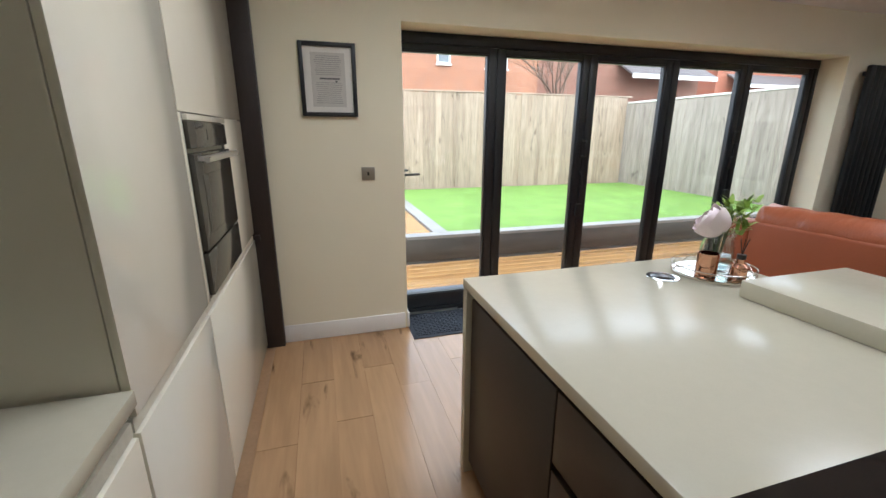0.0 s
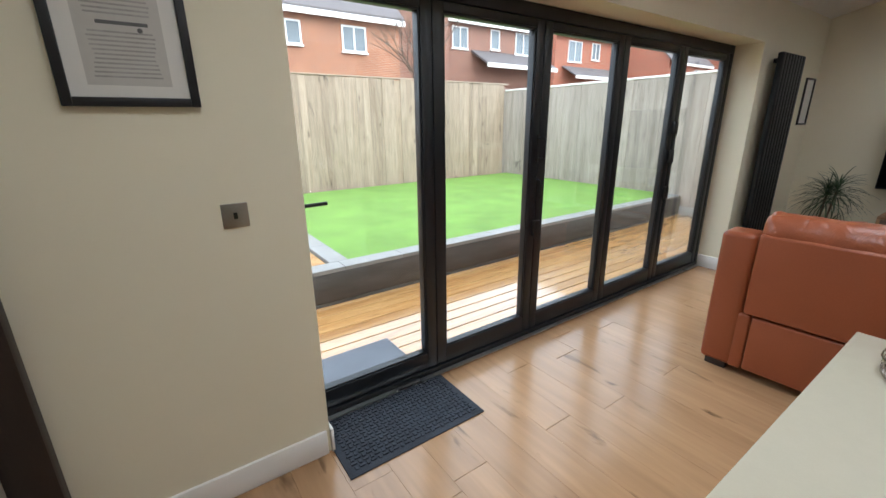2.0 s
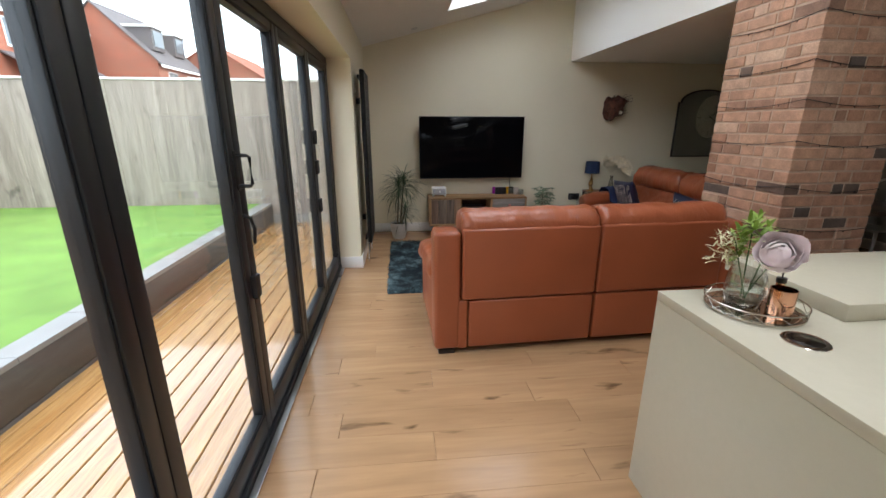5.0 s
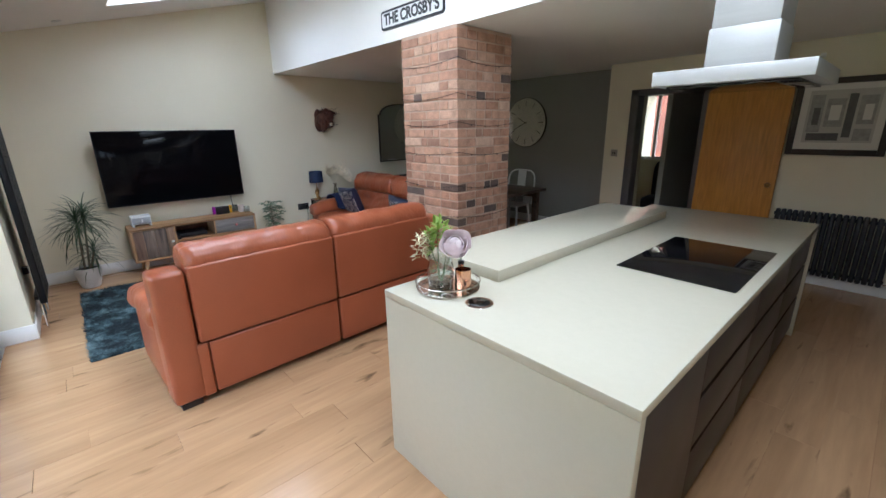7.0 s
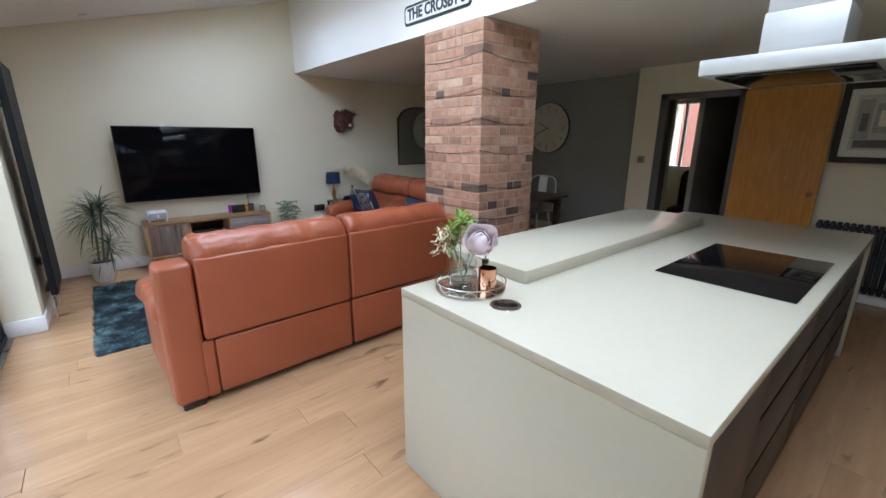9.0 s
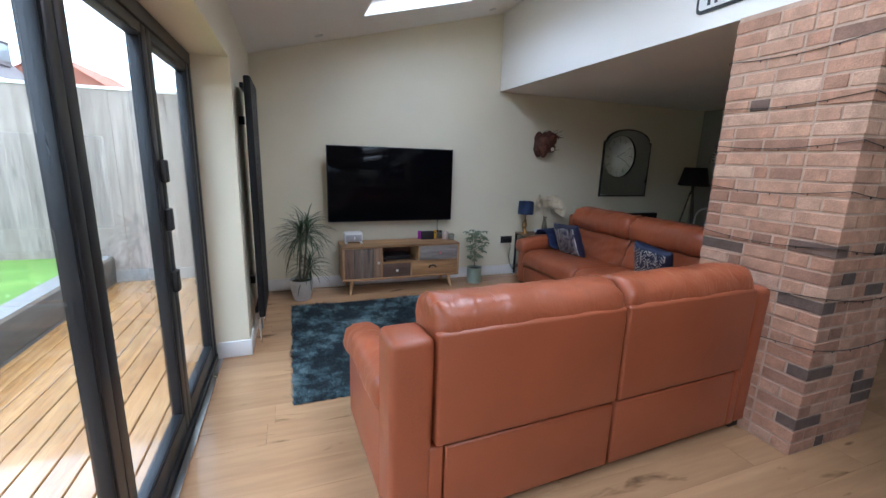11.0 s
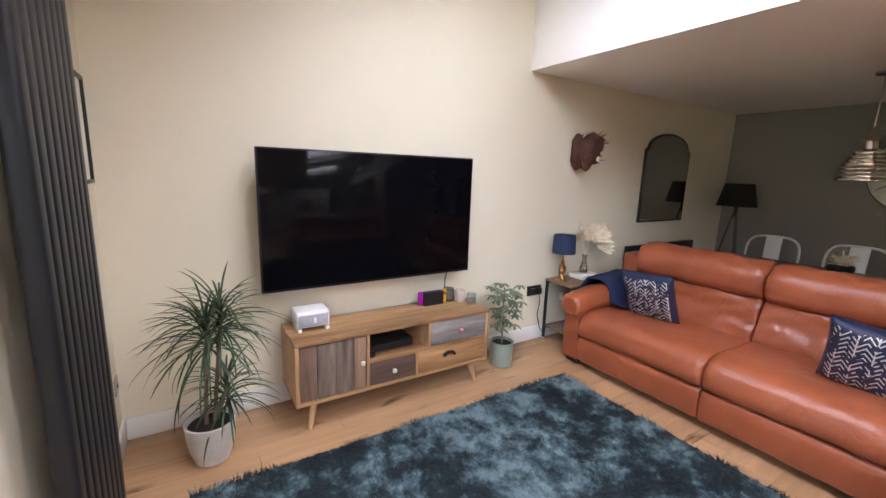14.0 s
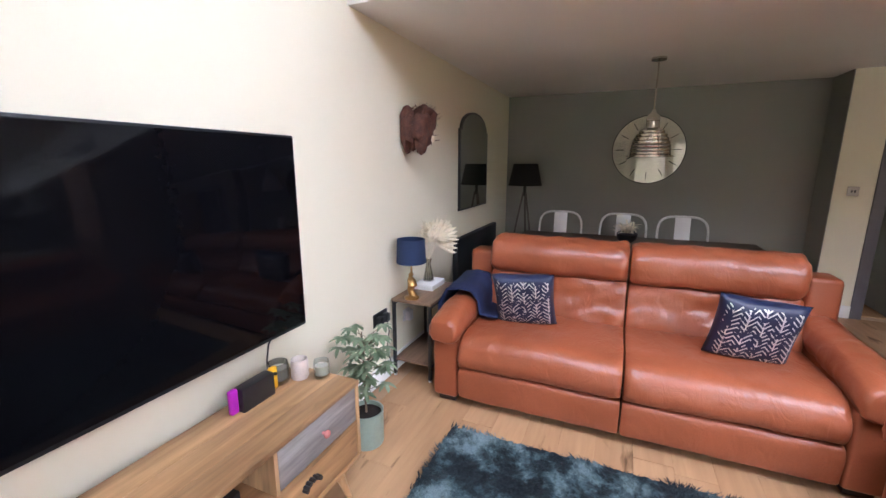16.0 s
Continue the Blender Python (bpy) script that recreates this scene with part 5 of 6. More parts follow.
for a, ln in ((1.1, 0.19), (2.0, 0.26)):
    bm = block(-0.006, 0.006, 0, 0.002, -0.03, ln)
    bm.transform(Matrix.Translation((4.83, DY + 0.041, 1.705)) @ Matrix.Rotation(a, 4, "Y"))
    part("clock_hand", bm, BLACKMETAL, ck)

PEWTER = surf("polished_nickel", (0.55, 0.52, 0.47), 0.16, 0.08, 5, 0.04, 60, metal=1.0)
pn = thing("pendant_lamp", 4.885, -1.90, 1.60, "ribbed polished nickel pendant lamp over the dining table", "pendant lamp")
bm = bmesh.new()
turned(bm, [(0.055, CZ - 0.022), (0.06, CZ - 0.018), (0.06, CZ - 0.002)], 4.885, -1.90)
part("ceiling_rose", bm, PEWTER, pn)
bm = bmesh.new()
rod(bm, (4.885, -1.90, 2.0), (4.885, -1.90, CZ - 0.02), 0.007)
part("rod", bm, PEWTER, pn)
bm = bmesh.new()
prof = [(0.178, 1.600), (0.190, 1.602), (0.190, 1.612)]
for k in range(7):
    z = 1.62 + 0.030 * k
    r = 0.158 * math.sqrt(1 - (k / 7.6) ** 2)
    prof += [(r, z), (r + 0.006, z + 0.010), (r + 0.004, z + 0.022)]
prof += [(0.055, 1.845), (0.050, 1.90), (0.055, 1.905), (0.050, 1.945), (0.02, 1.97), (0.012, 2.0)]
turned(bm, prof, 4.885, -1.90, 44)
part("shade", bm, PEWTER, pn, smooth=50)

TABLEWOOD = wood("dark_table_wood", (0.05, 0.032, 0.022), (0.115, 0.075, 0.05), 0.4, 0, 0.04, 7)
dt = thing("dining_table", 5.0, -2.25, 0, "dark wooden dining table behind the sofa", "dining table")
part("tabletop", block(3.82, 6.10, -2.70, -1.78, 0.72, 0.76, 0.006), TABLEWOOD, dt)
for x in (3.93, 5.99):
    for y in (-2.60, -1.88):
        part("leg", block(x - 0.04, x + 0.04, y - 0.04, y + 0.04, 0, 0.72, 0.005), TABLEWOOD, dt)
part("apron", block(3.97, 5.95, -2.61, -2.585, 0.63, 0.72), TABLEWOOD, dt)
part("apron", block(3.97, 5.95, -1.895, -1.87, 0.63, 0.72), TABLEWOOD, dt)
WHITEMETAL = surf("white_enamel_metal", (0.70, 0.70, 0.68), 0.35, 0.04, 5, 0.04, 90)


def chair():
    c = thing("metal_dining_chair", 0, 0, 0, "white enamelled metal dining chair at the table", "dining chair", "chairs round the dining table")
    part("seat", block(-0.19, 0.19, -0.17, 0.20, 0.435, 0.46, 0.012, 3), WHITEMETAL, c)
    pts = [(-0.235, -0.165, 0.45), (-0.243, -0.19, 0.62)]
    for k in range(21):
        a = math.pi * k / 20
        ca, sa = math.cos(a), abs(math.sin(a))
        pts.append((-0.245 * math.copysign(abs(ca) ** 0.55, ca), -0.205 - 0.037 * sa, 0.76 + 0.215 * sa ** 0.62))
    pts += [(0.243, -0.19, 0.62), (0.235, -0.165, 0.45)]
    part("back_hoop", tube(pts, 0.0125, 10), WHITEMETAL, c)
    bm = block(-0.075, 0.075, -0.006, 0.006, 0, 0.53, 0.004)
    bm.transform(Matrix.Translation((0, -0.168, 0.448)) @ Matrix.Rotation(0.135, 4, "X"))
    part("splat", bm, WHITEMETAL, c)
    for sx in (-1, 1):
        for sy in (-1, 1):
            bm = bmesh.new()
            rod(bm, (sx * 0.215, sy * 0.20, 0), (sx * 0.17, sy * 0.15, 0.44), 0.012, 0.018)
            part("leg", bm, WHITEMETAL, c)
    return c


ch = chair()
ch.matrix_basis = pose(5.73, -2.72, 0, 0, 0, 2)
copy_thing(ch, pose(5.05, -2.73, 0, 0, 0, -3))
copy_thing(ch, pose(4.43, -2.70, 0, 0, 0, 3))
cp = thing("table_centrepiece", 5.0, -2.3, 0.76, "dark bowl with pale flowers on the dining table", "centrepiece")
bm = bmesh.new()
turned(bm, [(0.05, 0.76), (0.09, 0.80), (0.10, 0.85), (0.085, 0.87), (0.08, 0.85)], 5.0, -2.3)
part("bowl", bm, BLACKMETAL, cp)
bm = bmesh.new()
for k in range(26):
    root = Vector((5.0 + random.uniform(-0.06, 0.06), -2.3 + random.uniform(-0.06, 0.06), 0.85))
    for j in range(4):
        blade(bm, root + Vector((0, 0, random.uniform(0, 0.08))), random.uniform(0, 6.28), random.uniform(0.1, 1.2), random.uniform(0.06, 0.13), 0.02, 0.8, 4)
part("flowers", bm, DRIED, cp, smooth=60)

# ---- doorway end of the kitchen ----
OAKDOOR = wood("golden_oak_veneer", (0.50, 0.22, 0.030), (0.57, 0.265, 0.05), 0.4, 2, 0, 5, 0.06, 0.1)
DOORGREY = surf("dark_grey_gloss", (0.12, 0.11, 0.115), 0.4, 0.05, 3, 0.03, 80)
od_ = thing("door_oak", 1.57, SY + 0.06, 0, "golden oak door folded back open against the wall", "door")
tagged(od_, kind="structure")
leaf_ = part("leaf", block(1.195, 1.955, SY + 0.022, SY + 0.062, 0.008, 2.05, 0.003), OAKDOOR, od_)
bm = bmesh.new()
rod(bm, (1.25, SY + 0.062, 1.01), (1.25, SY + 0.10, 1.01), 0.012)
bmesh.ops.create_uvsphere(bm, u_segments=14, v_segments=10, radius=0.026, matrix=Matrix.Translation((1.25, SY + 0.115, 1.01)))
part("knob", bm, GOLD, leaf_, "brass knob")
bm = bmesh.new()
for x0, x1, z0, z1 in ((2.765, 2.86, 0, 2.07), (1.955, 2.02, 0, 2.07), (1.955, 2.86, 2.005, 2.075)):
    box(bm, x0, x1, SY - 0.17, SY + 0.014, z0, z1, 0.003)
solid("trim_doorway", bm, DOORGREY, "dark grey door lining", "door frame", "structure")
hw = thing("window_hall", 3.66, -6.06, 0.98, "white framed hall window letting in daylight", "window")
tagged(hw, kind="structure")
bm = bmesh.new()
for x0, x1, z0, z1 in ((3.30, 3.36, 0.98, 2.22), (3.96, 4.02, 0.98, 2.22), (3.36, 3.96, 0.98, 1.04), (3.36, 3.96, 2.16, 2.22), (3.64, 3.69, 1.04, 2.16)):
    box(bm, x0, x1, -6.10, -6.04, z0, z1, 0.004)
part("window_frame", bm, SKIRT, hw)
hp = part("pane", block(3.36, 3.96, -6.075, -6.068, 1.04, 2.16), GLASS, hw)
hp.visible_shadow = False
hc = thing("hall_armchair", 2.95, -4.9, 0, "dark upholstered chair in the hall", "armchair")
DARKCLOTH = surf("dark_upholstery", (0.014, 0.014, 0.016), 0.85, 0.2, 8, 0.3, 200)
bm = bmesh.new()
soft(bm, 2.70, 3.25, -5.1, -4.6, 0.12, 0.48, 0.35, 14)
part("seat", bm, DARKCLOTH, hc, smooth=180)
bm = bmesh.new()
soft(bm, 2.70, 3.25, -5.25, -5.05, 0.3, 1.05, 0.4, 14)
part("backrest", bm, DARKCLOTH, hc, smooth=180)
for x in (2.78, 3.17):
    for y in (-5.15, -4.68):
        part("leg", block(x - 0.02, x + 0.02, y - 0.02, y + 0.02, 0, 0.2), BLACKMETAL, hc)
PRINT = surf("grey_print_paper", (0.52, 0.50, 0.46), 0.6, 0.04, 6, 0, 50)
MOUNT = surf("white_mount_card", (0.72, 0.70, 0.65), 0.6, 0.02, 6, 0, 50)
GREYINK = surf("grey_ink", (0.34, 0.33, 0.31), 0.6, 0.15, 20, 0, 60)
DARKINK = surf("dark_ink", (0.11, 0.11, 0.11), 0.6, 0.15, 20, 0, 60)


def picture(name, x0, x1, z0, z1, y, face_y, w, d, label, material=None):
    """A framed print flat on a wall at y that faces along face_y (1 or -1)."""
    p = thing(name, (x0 + x1) / 2, y, z0, label, "framed print")
    def yy(a, b):
        return sorted((y + face_y * a, y + face_y * b))
    bm = bmesh.new()
    for a, b, c, e in ((x0, x0 + w, z0, z1), (x1 - w, x1, z0, z1), (x0 + w, x1 - w, z0, z0 + w), (x0 + w, x1 - w, z1 - w, z1)):
        box(bm, a, b, *yy(0.001, d), c, e, 0.003)
    part("frame", bm, material or DARKFRAME, p)
    part("mount", block(x0 + w, x1 - w, *yy(0.001, d * 0.35), z0 + w, z1 - w), MOUNT, p)
    return p, yy


ph, yy = picture("framed_photograph", 0.45, 1.18, 1.33, 2.05, SY, 1, 0.055, 0.03, "dark framed black and white print beside the door")
inner = part("print", block(0.56, 1.07, *yy(0.0108, 0.0118), 1.45, 1.94), PRINT, ph)
random.seed(2)
for a, b, c, e, m in ((0.58, 0.70, 1.62, 1.88, GREYINK), (0.72, 0.78, 1.50, 1.90, DARKINK), (0.795, 0.93, 1.60, 1.86, GREYINK), (0.95, 1.05, 1.55, 1.90, GREYINK), (0.58, 0.70, 1.47, 1.58, GREYINK), (0.80, 1.04, 1.47, 1.54, DARKINK), (0.60, 0.66, 1.66, 1.80, MOUNT), (0.82, 0.90, 1.66, 1.80, MOUNT), (0.97, 1.02, 1.62, 1.78, DARKINK)):
    part("ink_shape", block(a, b, *yy(0.0119 + (0.001 if m is MOUNT or m is DARKINK else 0), 0.0126 + (0.001 if m is MOUNT or m is DARKINK else 0)), c, e), m, inner)
ANTHRA = surf("anthracite_radiator", (0.018, 0.020, 0.026), 0.45, 0.08, 5, 0.05, 120)
kr = thing("column_radiator", 0.67, SY + 0.05, 0.10, "anthracite column radiator on the kitchen wall", "radiator")
n = 19
for k in range(n):
    x = 0.225 + (1.145 - 0.225) * (k + 0.5) / n
    part("column", block(x - 0.020, x + 0.020, SY + 0.03, SY + 0.085, 0.11, 0.77, 0.014, 3), ANTHRA, kr)
for z in (0.16, 0.72):
    bm = bmesh.new()
    rod(bm, (0.22, SY + 0.057, z), (1.15, SY + 0.057, z), 0.017)
    part("header", bm, ANTHRA, kr)
bm = bmesh.new()
rod(bm, (0.15, SY + 0.057, 0.0), (0.15, SY + 0.057, 0.16), 0.008)
rod(bm, (0.15, SY + 0.057, 0.10), (0.15, SY + 0.057, 0.17), 0.016)
rod(bm, (0.15, SY + 0.057, 0.145), (0.22, SY + 0.057, 0.145), 0.011)
part("valve", bm, CHROME, kr, "chrome valve")
for x in (0.35, 1.02):
    part("bracket", block(x - 0.01, x + 0.01, SY, SY + 0.05, 0.6, 0.66), ANTHRA, kr)
SATIN = surf("satin_nickel", (0.40, 0.37, 0.32), 0.38, 0.06, 4, 0.05, 150, metal=0.9)


def switch(name, x, y, z, face_y, label, rockers=1):
    s = thing(name, x, y, z - 0.045, label, "switch")
    y0, y1 = sorted((y, y + face_y * 0.008))
    part("plate", block(x - 0.045, x + 0.045, y0, y1, z - 0.045, z + 0.045, 0.003), SATIN, s)
    for k in range(rockers):
        xx = x + (k - (rockers - 1) / 2) * 0.025
        y0, y1 = sorted((y + face_y * 0.008, y + face_y * 0.013))
        part("rocker", block(xx - 0.007, xx + 0.007, y0, y1, z - 0.012, z + 0.012, 0.002), BLACKPLASTIC, s)


switch("corner_socket", 6.49, GY, 0.37, -1, "satin nickel socket plate low in the corner behind the plant")
switch("light_switch", 0.445, GY, 1.205, -1, "satin nickel switch plate on the cream wall")
switch("light_switch", 3.02, SY, 1.28, 1, "satin nickel double switch beside the doorway", 2)
bm = bmesh.new()
box(bm, 1.02, 1.06, SY, SY + 0.04, 2.24, 2.28, 0.01)
solid("alarm_sensor", bm, WHITEPLASTIC, "small white sensor high on the wall", "sensor")

# ---- print and radiator on the garden wall ----
fp, yy = picture("framed_letter", 0.045, 0.395, 1.58, 2.025, GY, -1, 0.026, 0.024, "black framed printed letter on the cream wall", BLACKMETAL)
paper = part("print", block(0.115, 0.325, *yy(0.0086, 0.0096), 1.64, 1.965), PRINT, fp)
for k in range(24):
    z = 1.945 - 0.0122 * k
    if 10 <= k <= 12:
        continue
    w = 0.085 - 0.012 * random.random()
    part("text_line", block(0.22 - w, 0.22 + w, *yy(0.0097, 0.0101), z - 0.0028, z + 0.0022), GREYINK, paper)
part("text_line", block(0.165, 0.29, *yy(0.0097, 0.0101), 1.806, 1.816), DARKINK, paper)
bm = bmesh.new()
disc(bm, 0.268, 1.795, 0.007, GY - 0.0097, GY - 0.0101, 12)
part("seal_mark", bm, DARKINK, paper)
tr = thing("tall_radiator", 5.37, 2.92, 0.24, "tall black column radiator beside the folding doors", "radiator")
for k in range(8):
    x = 5.105 + 0.075 * k
    part("column", block(x - 0.033, x + 0.033, 2.885, 2.935, 0.24, 2.10, 0.014, 3), BLACKFRAME, tr)
for z in (0.30, 2.03):
    part("header", block(5.08, 5.66, 2.937, 2.962, z - 0.02, z + 0.02, 0.006), BLACKFRAME, tr)
for z in (0.5, 1.8):
    part("bracket", block(5.30, 5.36, 2.962, GY, z - 0.03, z + 0.03), BLACKFRAME, tr)
for x in (5.12, 5.62):
    bm = bmesh.new()
    rod(bm, (x, 2.93, 0.0), (x, 2.93, 0.24), 0.008)
    rod(bm, (x, 2.93, 0.13), (x, 2.93, 0.22), 0.017)
    part("valve", bm, CHROME, tr, "chrome valve")
picture("framed_print", 6.20, 6.48, 1.45, 1.94, GY, -1, 0.018, 0.02, "slim dark framed print on the garden wall", BLACKMETAL)

# ---- door furniture, mats ----
lv = part("lever_handle", block(0.650, 0.680, 3.228, 3.238, 1.05, 1.26, 0.003), BLACKMETAL, bif, "black lever handle")
part("lever", tube([(0.665, 3.232, 1.17), (0.665, 3.190, 1.17), (0.69, 3.182, 1.171), (0.855, 3.180, 1.174)], 0.009, 10), BLACKMETAL, lv)
lv2 = part("lever_handle", block(0.650, 0.680, 3.302, 3.310, 1.05, 1.26, 0.003), BLACKMETAL, bif, "black outer lever handle")
part("lever", tube([(0.665, 3.302, 1.19), (0.665, 3.345, 1.19), (0.69, 3.352, 1.19), (0.80, 3.354, 1.19)], 0.009, 10), BLACKMETAL, lv2)
dh = part("pull_handle", block(2.286, 2.314, 3.230, 3.238, 1.27, 1.44, 0.003), BLACKMETAL, bif, "black pull handle")
part("bow", tube([(2.30, 3.236, 1.29), (2.30, 3.185, 1.29), (2.30, 3.176, 1.30), (2.30, 3.176, 1.41), (2.30, 3.185, 1.42), (2.30, 3.236, 1.42)], 0.008, 10), BLACKMETAL, dh)
part("latch_lever", tube([(2.30, 3.236, 1.16), (2.30, 3.205, 1.15), (2.31, 3.195, 1.10), (2.315, 3.205, 1.03)], 0.008, 8), BLACKMETAL, bif)
for x, zs in ((2.315, (0.82,)), (4.008, (0.89, 1.21, 1.45))):
    for z in zs:
        part("hinge", block(x - 0.03, x + 0.03, 3.212, 3.239, z - 0.055, z + 0.055, 0.005), BLACKMETAL, bif)
MATM = surf("charcoal_ribbed_mat", (0.035, 0.042, 0.055), 0.9, 0.2, 12, 0.6, 160, depth=0.004)
mat_ = thing("door_mat", 1.09, 3.0, 0, "charcoal basket-weave door mat on the oak floor", "door mat")
part("base", block(0.705, 1.485, 2.775, 3.222, 0.0005, 0.007, 0.002), MATM, mat_, "flat rubber edge")
bm = bmesh.new()
nx, ny = 24, 14
for i in range(nx):
    for j in range(ny):
        x, y = 0.735 + 0.72 * (i + 0.5) / nx, 2.805 + 0.387 * (j + 0.5) / ny
        if (i + j) % 2:
            box(bm, x - 0.013, x + 0.013, y - 0.006, y + 0.006, 0.007, 0.013)
        else:
            box(bm, x - 0.006, x + 0.006, y - 0.012, y + 0.012, 0.007, 0.013)
tagged(part("weave_ribs", bm, MATM, mat_), kind="stuff")
OUTMAT = surf("wet_grey_mat", (0.11, 0.12, 0.14), 0.5, 0.15, 6, 0.3, 120)
om = thing("outdoor_mat", 1.08, 3.62, -0.045, "flat grey door mat on the wet decking", "door mat")
part("pad", block(0.72, 1.46, 3.36, 3.87, -0.0445, -0.033, 0.004), OUTMAT, om)

# ---- tray of flowers on the island ----
z0 = IZ
tray = thing("mirror_tray", 1.655, 1.305, z0, "round mirrored tray with a gold wire rail", "tray")
bm = bmesh.new()
turned(bm, [(0.146, z0 + 0.001), (0.150, z0 + 0.003), (0.150, z0 + 0.010), (0.143, z0 + 0.010)], 1.655, 1.305, 48)
part("base", bm, PEWTER, tray)
bm = bmesh.new()
turned(bm, [(0.142, z0 + 0.0102), (0.142, z0 + 0.0125)], 1.655, 1.305, 48)
part("mirror", bm, mirror_glass("tray_mirror", (0.60, 0.56, 0.50), 0.03), tray)
def ring(r, z, n=48):
    return [(1.655 + r * math.cos(2 * math.pi * k / n), 1.305 + r * math.sin(2 * math.pi * k / n), z) for k in range(n)]
part("rail", tube(ring(0.152, z0 + 0.040), 0.0024, 8, True), PEWTER, tray)
zig = []
for k in range(24):
    a = 2 * math.pi * k / 24
    zig.append((1.655 + 0.151 * math.cos(a), 1.305 + 0.151 * math.sin(a), z0 + (0.038 if k % 2 else 0.012)))
part("lattice", tube(zig, 0.0013, 6, True), PEWTER, tray)

VX, VY = 1.685, 1.325
fv = thing("flower_vase", VX, VY, z0 + 0.0125, "clear glass vase with a pink rose and greenery", "vase")
VG = pane_glass("vase_glass", (0.95, 0.98, 0.98), 3.0)
bm = bmesh.new()
zb = z0 + 0.0125
turned(bm, [(0.050, zb), (0.058, zb + 0.008), (0.063, zb + 0.05), (0.061, zb + 0.10), (0.052, zb + 0.130), (0.057, zb + 0.150), (0.054, zb + 0.150), (0.048, zb + 0.130), (0.057, zb + 0.10), (0.059, zb + 0.05), (0.053, zb + 0.014)], VX, VY, 36)
vg = part("glass", bm, VG, fv)
WATER = pane_glass("water", (0.93, 0.97, 0.96), 0.8)
bm = bmesh.new()
turned(bm, [(0.045, zb + 0.015), (0.053, zb + 0.05), (0.0525, zb + 0.065)], VX, VY, 30)
part("water", bm, WATER, fv)
STEM = surf("green_stem", (0.07, 0.13, 0.035), 0.6, 0.2, 12, 0.1, 60)
FRESH = surf("fresh_green_leaf", (0.24, 0.36, 0.06), 0.5, 0.25, 12, 0.1, 60)
PALEGREEN = surf("pale_sprig", (0.66, 0.62, 0.40), 0.6, 0.2, 12, 0.1, 60)
ROSE = surf("pale_pink_petal", (0.90, 0.79, 0.80), 0.6, 0.06, 10, 0.08, 60, sheen=0.2)
RC = Vector((VX - 0.075, VY - 0.022, zb + 0.205))
random.seed(8)
bm = bmesh.new()
for a, b in (((VX, VY, zb + 0.02), RC), ((VX + 0.01, VY, zb + 0.02), (VX + 0.03, VY - 0.01, zb + 0.25)), ((VX - 0.01, VY, zb + 0.02), (VX + 0.05, VY + 0.03, zb + 0.22)), ((VX, VY - 0.01, zb + 0.02), (VX - 0.01, VY - 0.05, zb + 0.24))):
    rod(bm, a, b, 0.0028, 0.0022, 7)
part("stem", bm, STEM, fv)
bm = bmesh.new()
axis = Vector((-0.62, 0.55, 0.56)).normalized()
q = axis.to_track_quat("Z", "Y")
# petals wrapped round a ball, the inner ones closed, the outer ones opening
for layer, (n, r, top, curl, wd) in enumerate(((2, 0.015, 0.10, 0.0, 1.6), (3, 0.024, 0.22, 0.06, 1.35), (3, 0.034, 0.42, 0.14, 1.2), (4, 0.044, 0.66, 0.22, 1.05), (5, 0.053, 0.86, 0.26, 0.95), (5, 0.061, 1.08, 0.30, 0.95))):
    for k in range(n):
        a = 2 * math.pi * (k + 0.5 * (layer % 2)) / n + random.uniform(-0.15, 0.15)
        lean, grow, wave = random.uniform(-0.20, 0.16), random.uniform(0.90, 1.10), random.uniform(0, 6.28)
        rows_ = []
        for i in range(8):
            t = i / 7
            th = 2.55 + (top + lean - 2.55) * t
            line = []
            for j in range(8):
                s = (j / 7 - 0.5) * 2
                ph_ = a + wd * s * (0.55 + 0.55 * t - 0.25 * t ** 4)
                th2 = th + 0.16 * s * s * t
                rr_ = r * grow * (1 + curl * t ** 4 * (1 - 0.3 * s * s) + 0.07 * math.sin(4 * s + wave) * t * t)
                line.append(bm.verts.new(RC + q @ Vector((rr_ * math.sin(th2) * math.cos(ph_), rr_ * math.sin(th2) * math.sin(ph_), 0.9 * rr_ * math.cos(th2) + 0.0045 * (5 - layer)))))
            rows_.append(line)
        for i in range(7):
            for j in range(7):
                bm.faces.new((rows_[i][j], rows_[i][j + 1], rows_[i + 1][j + 1], rows_[i + 1][j]))
part("rose", bm, ROSE, fv, "pale pink rose in full bloom", smooth=80)
bm = bmesh.new()
for k in range(38):
    root = Vector((VX + random.uniform(-0.01, 0.075), VY + random.uniform(-0.085, 0.06), zb + random.uniform(0.15, 0.29)))
    for j in range(3):
        blade(bm, root, random.uniform(0, 6.28), random.uniform(0.0, 1.3), random.uniform(0.03, 0.065), random.uniform(0.014, 0.028), 0.6, 4, 0.1)
part("greenery", bm, FRESH, fv, smooth=60)
bm = bmesh.new()
for k in range(60):
    root = Vector((VX + random.uniform(0.03, 0.10), VY + random.uniform(-0.01, 0.085), zb + random.uniform(0.13, 0.24)))
    for j in range(4):
        blade(bm, root, random.uniform(0, 6.28), random.uniform(-0.3, 1.0), random.uniform(0.02, 0.04), 0.008, 0.5, 4, 0.1)
part("sprig", bm, PALEGREEN, fv, "cream flower sprigs", smooth=60)

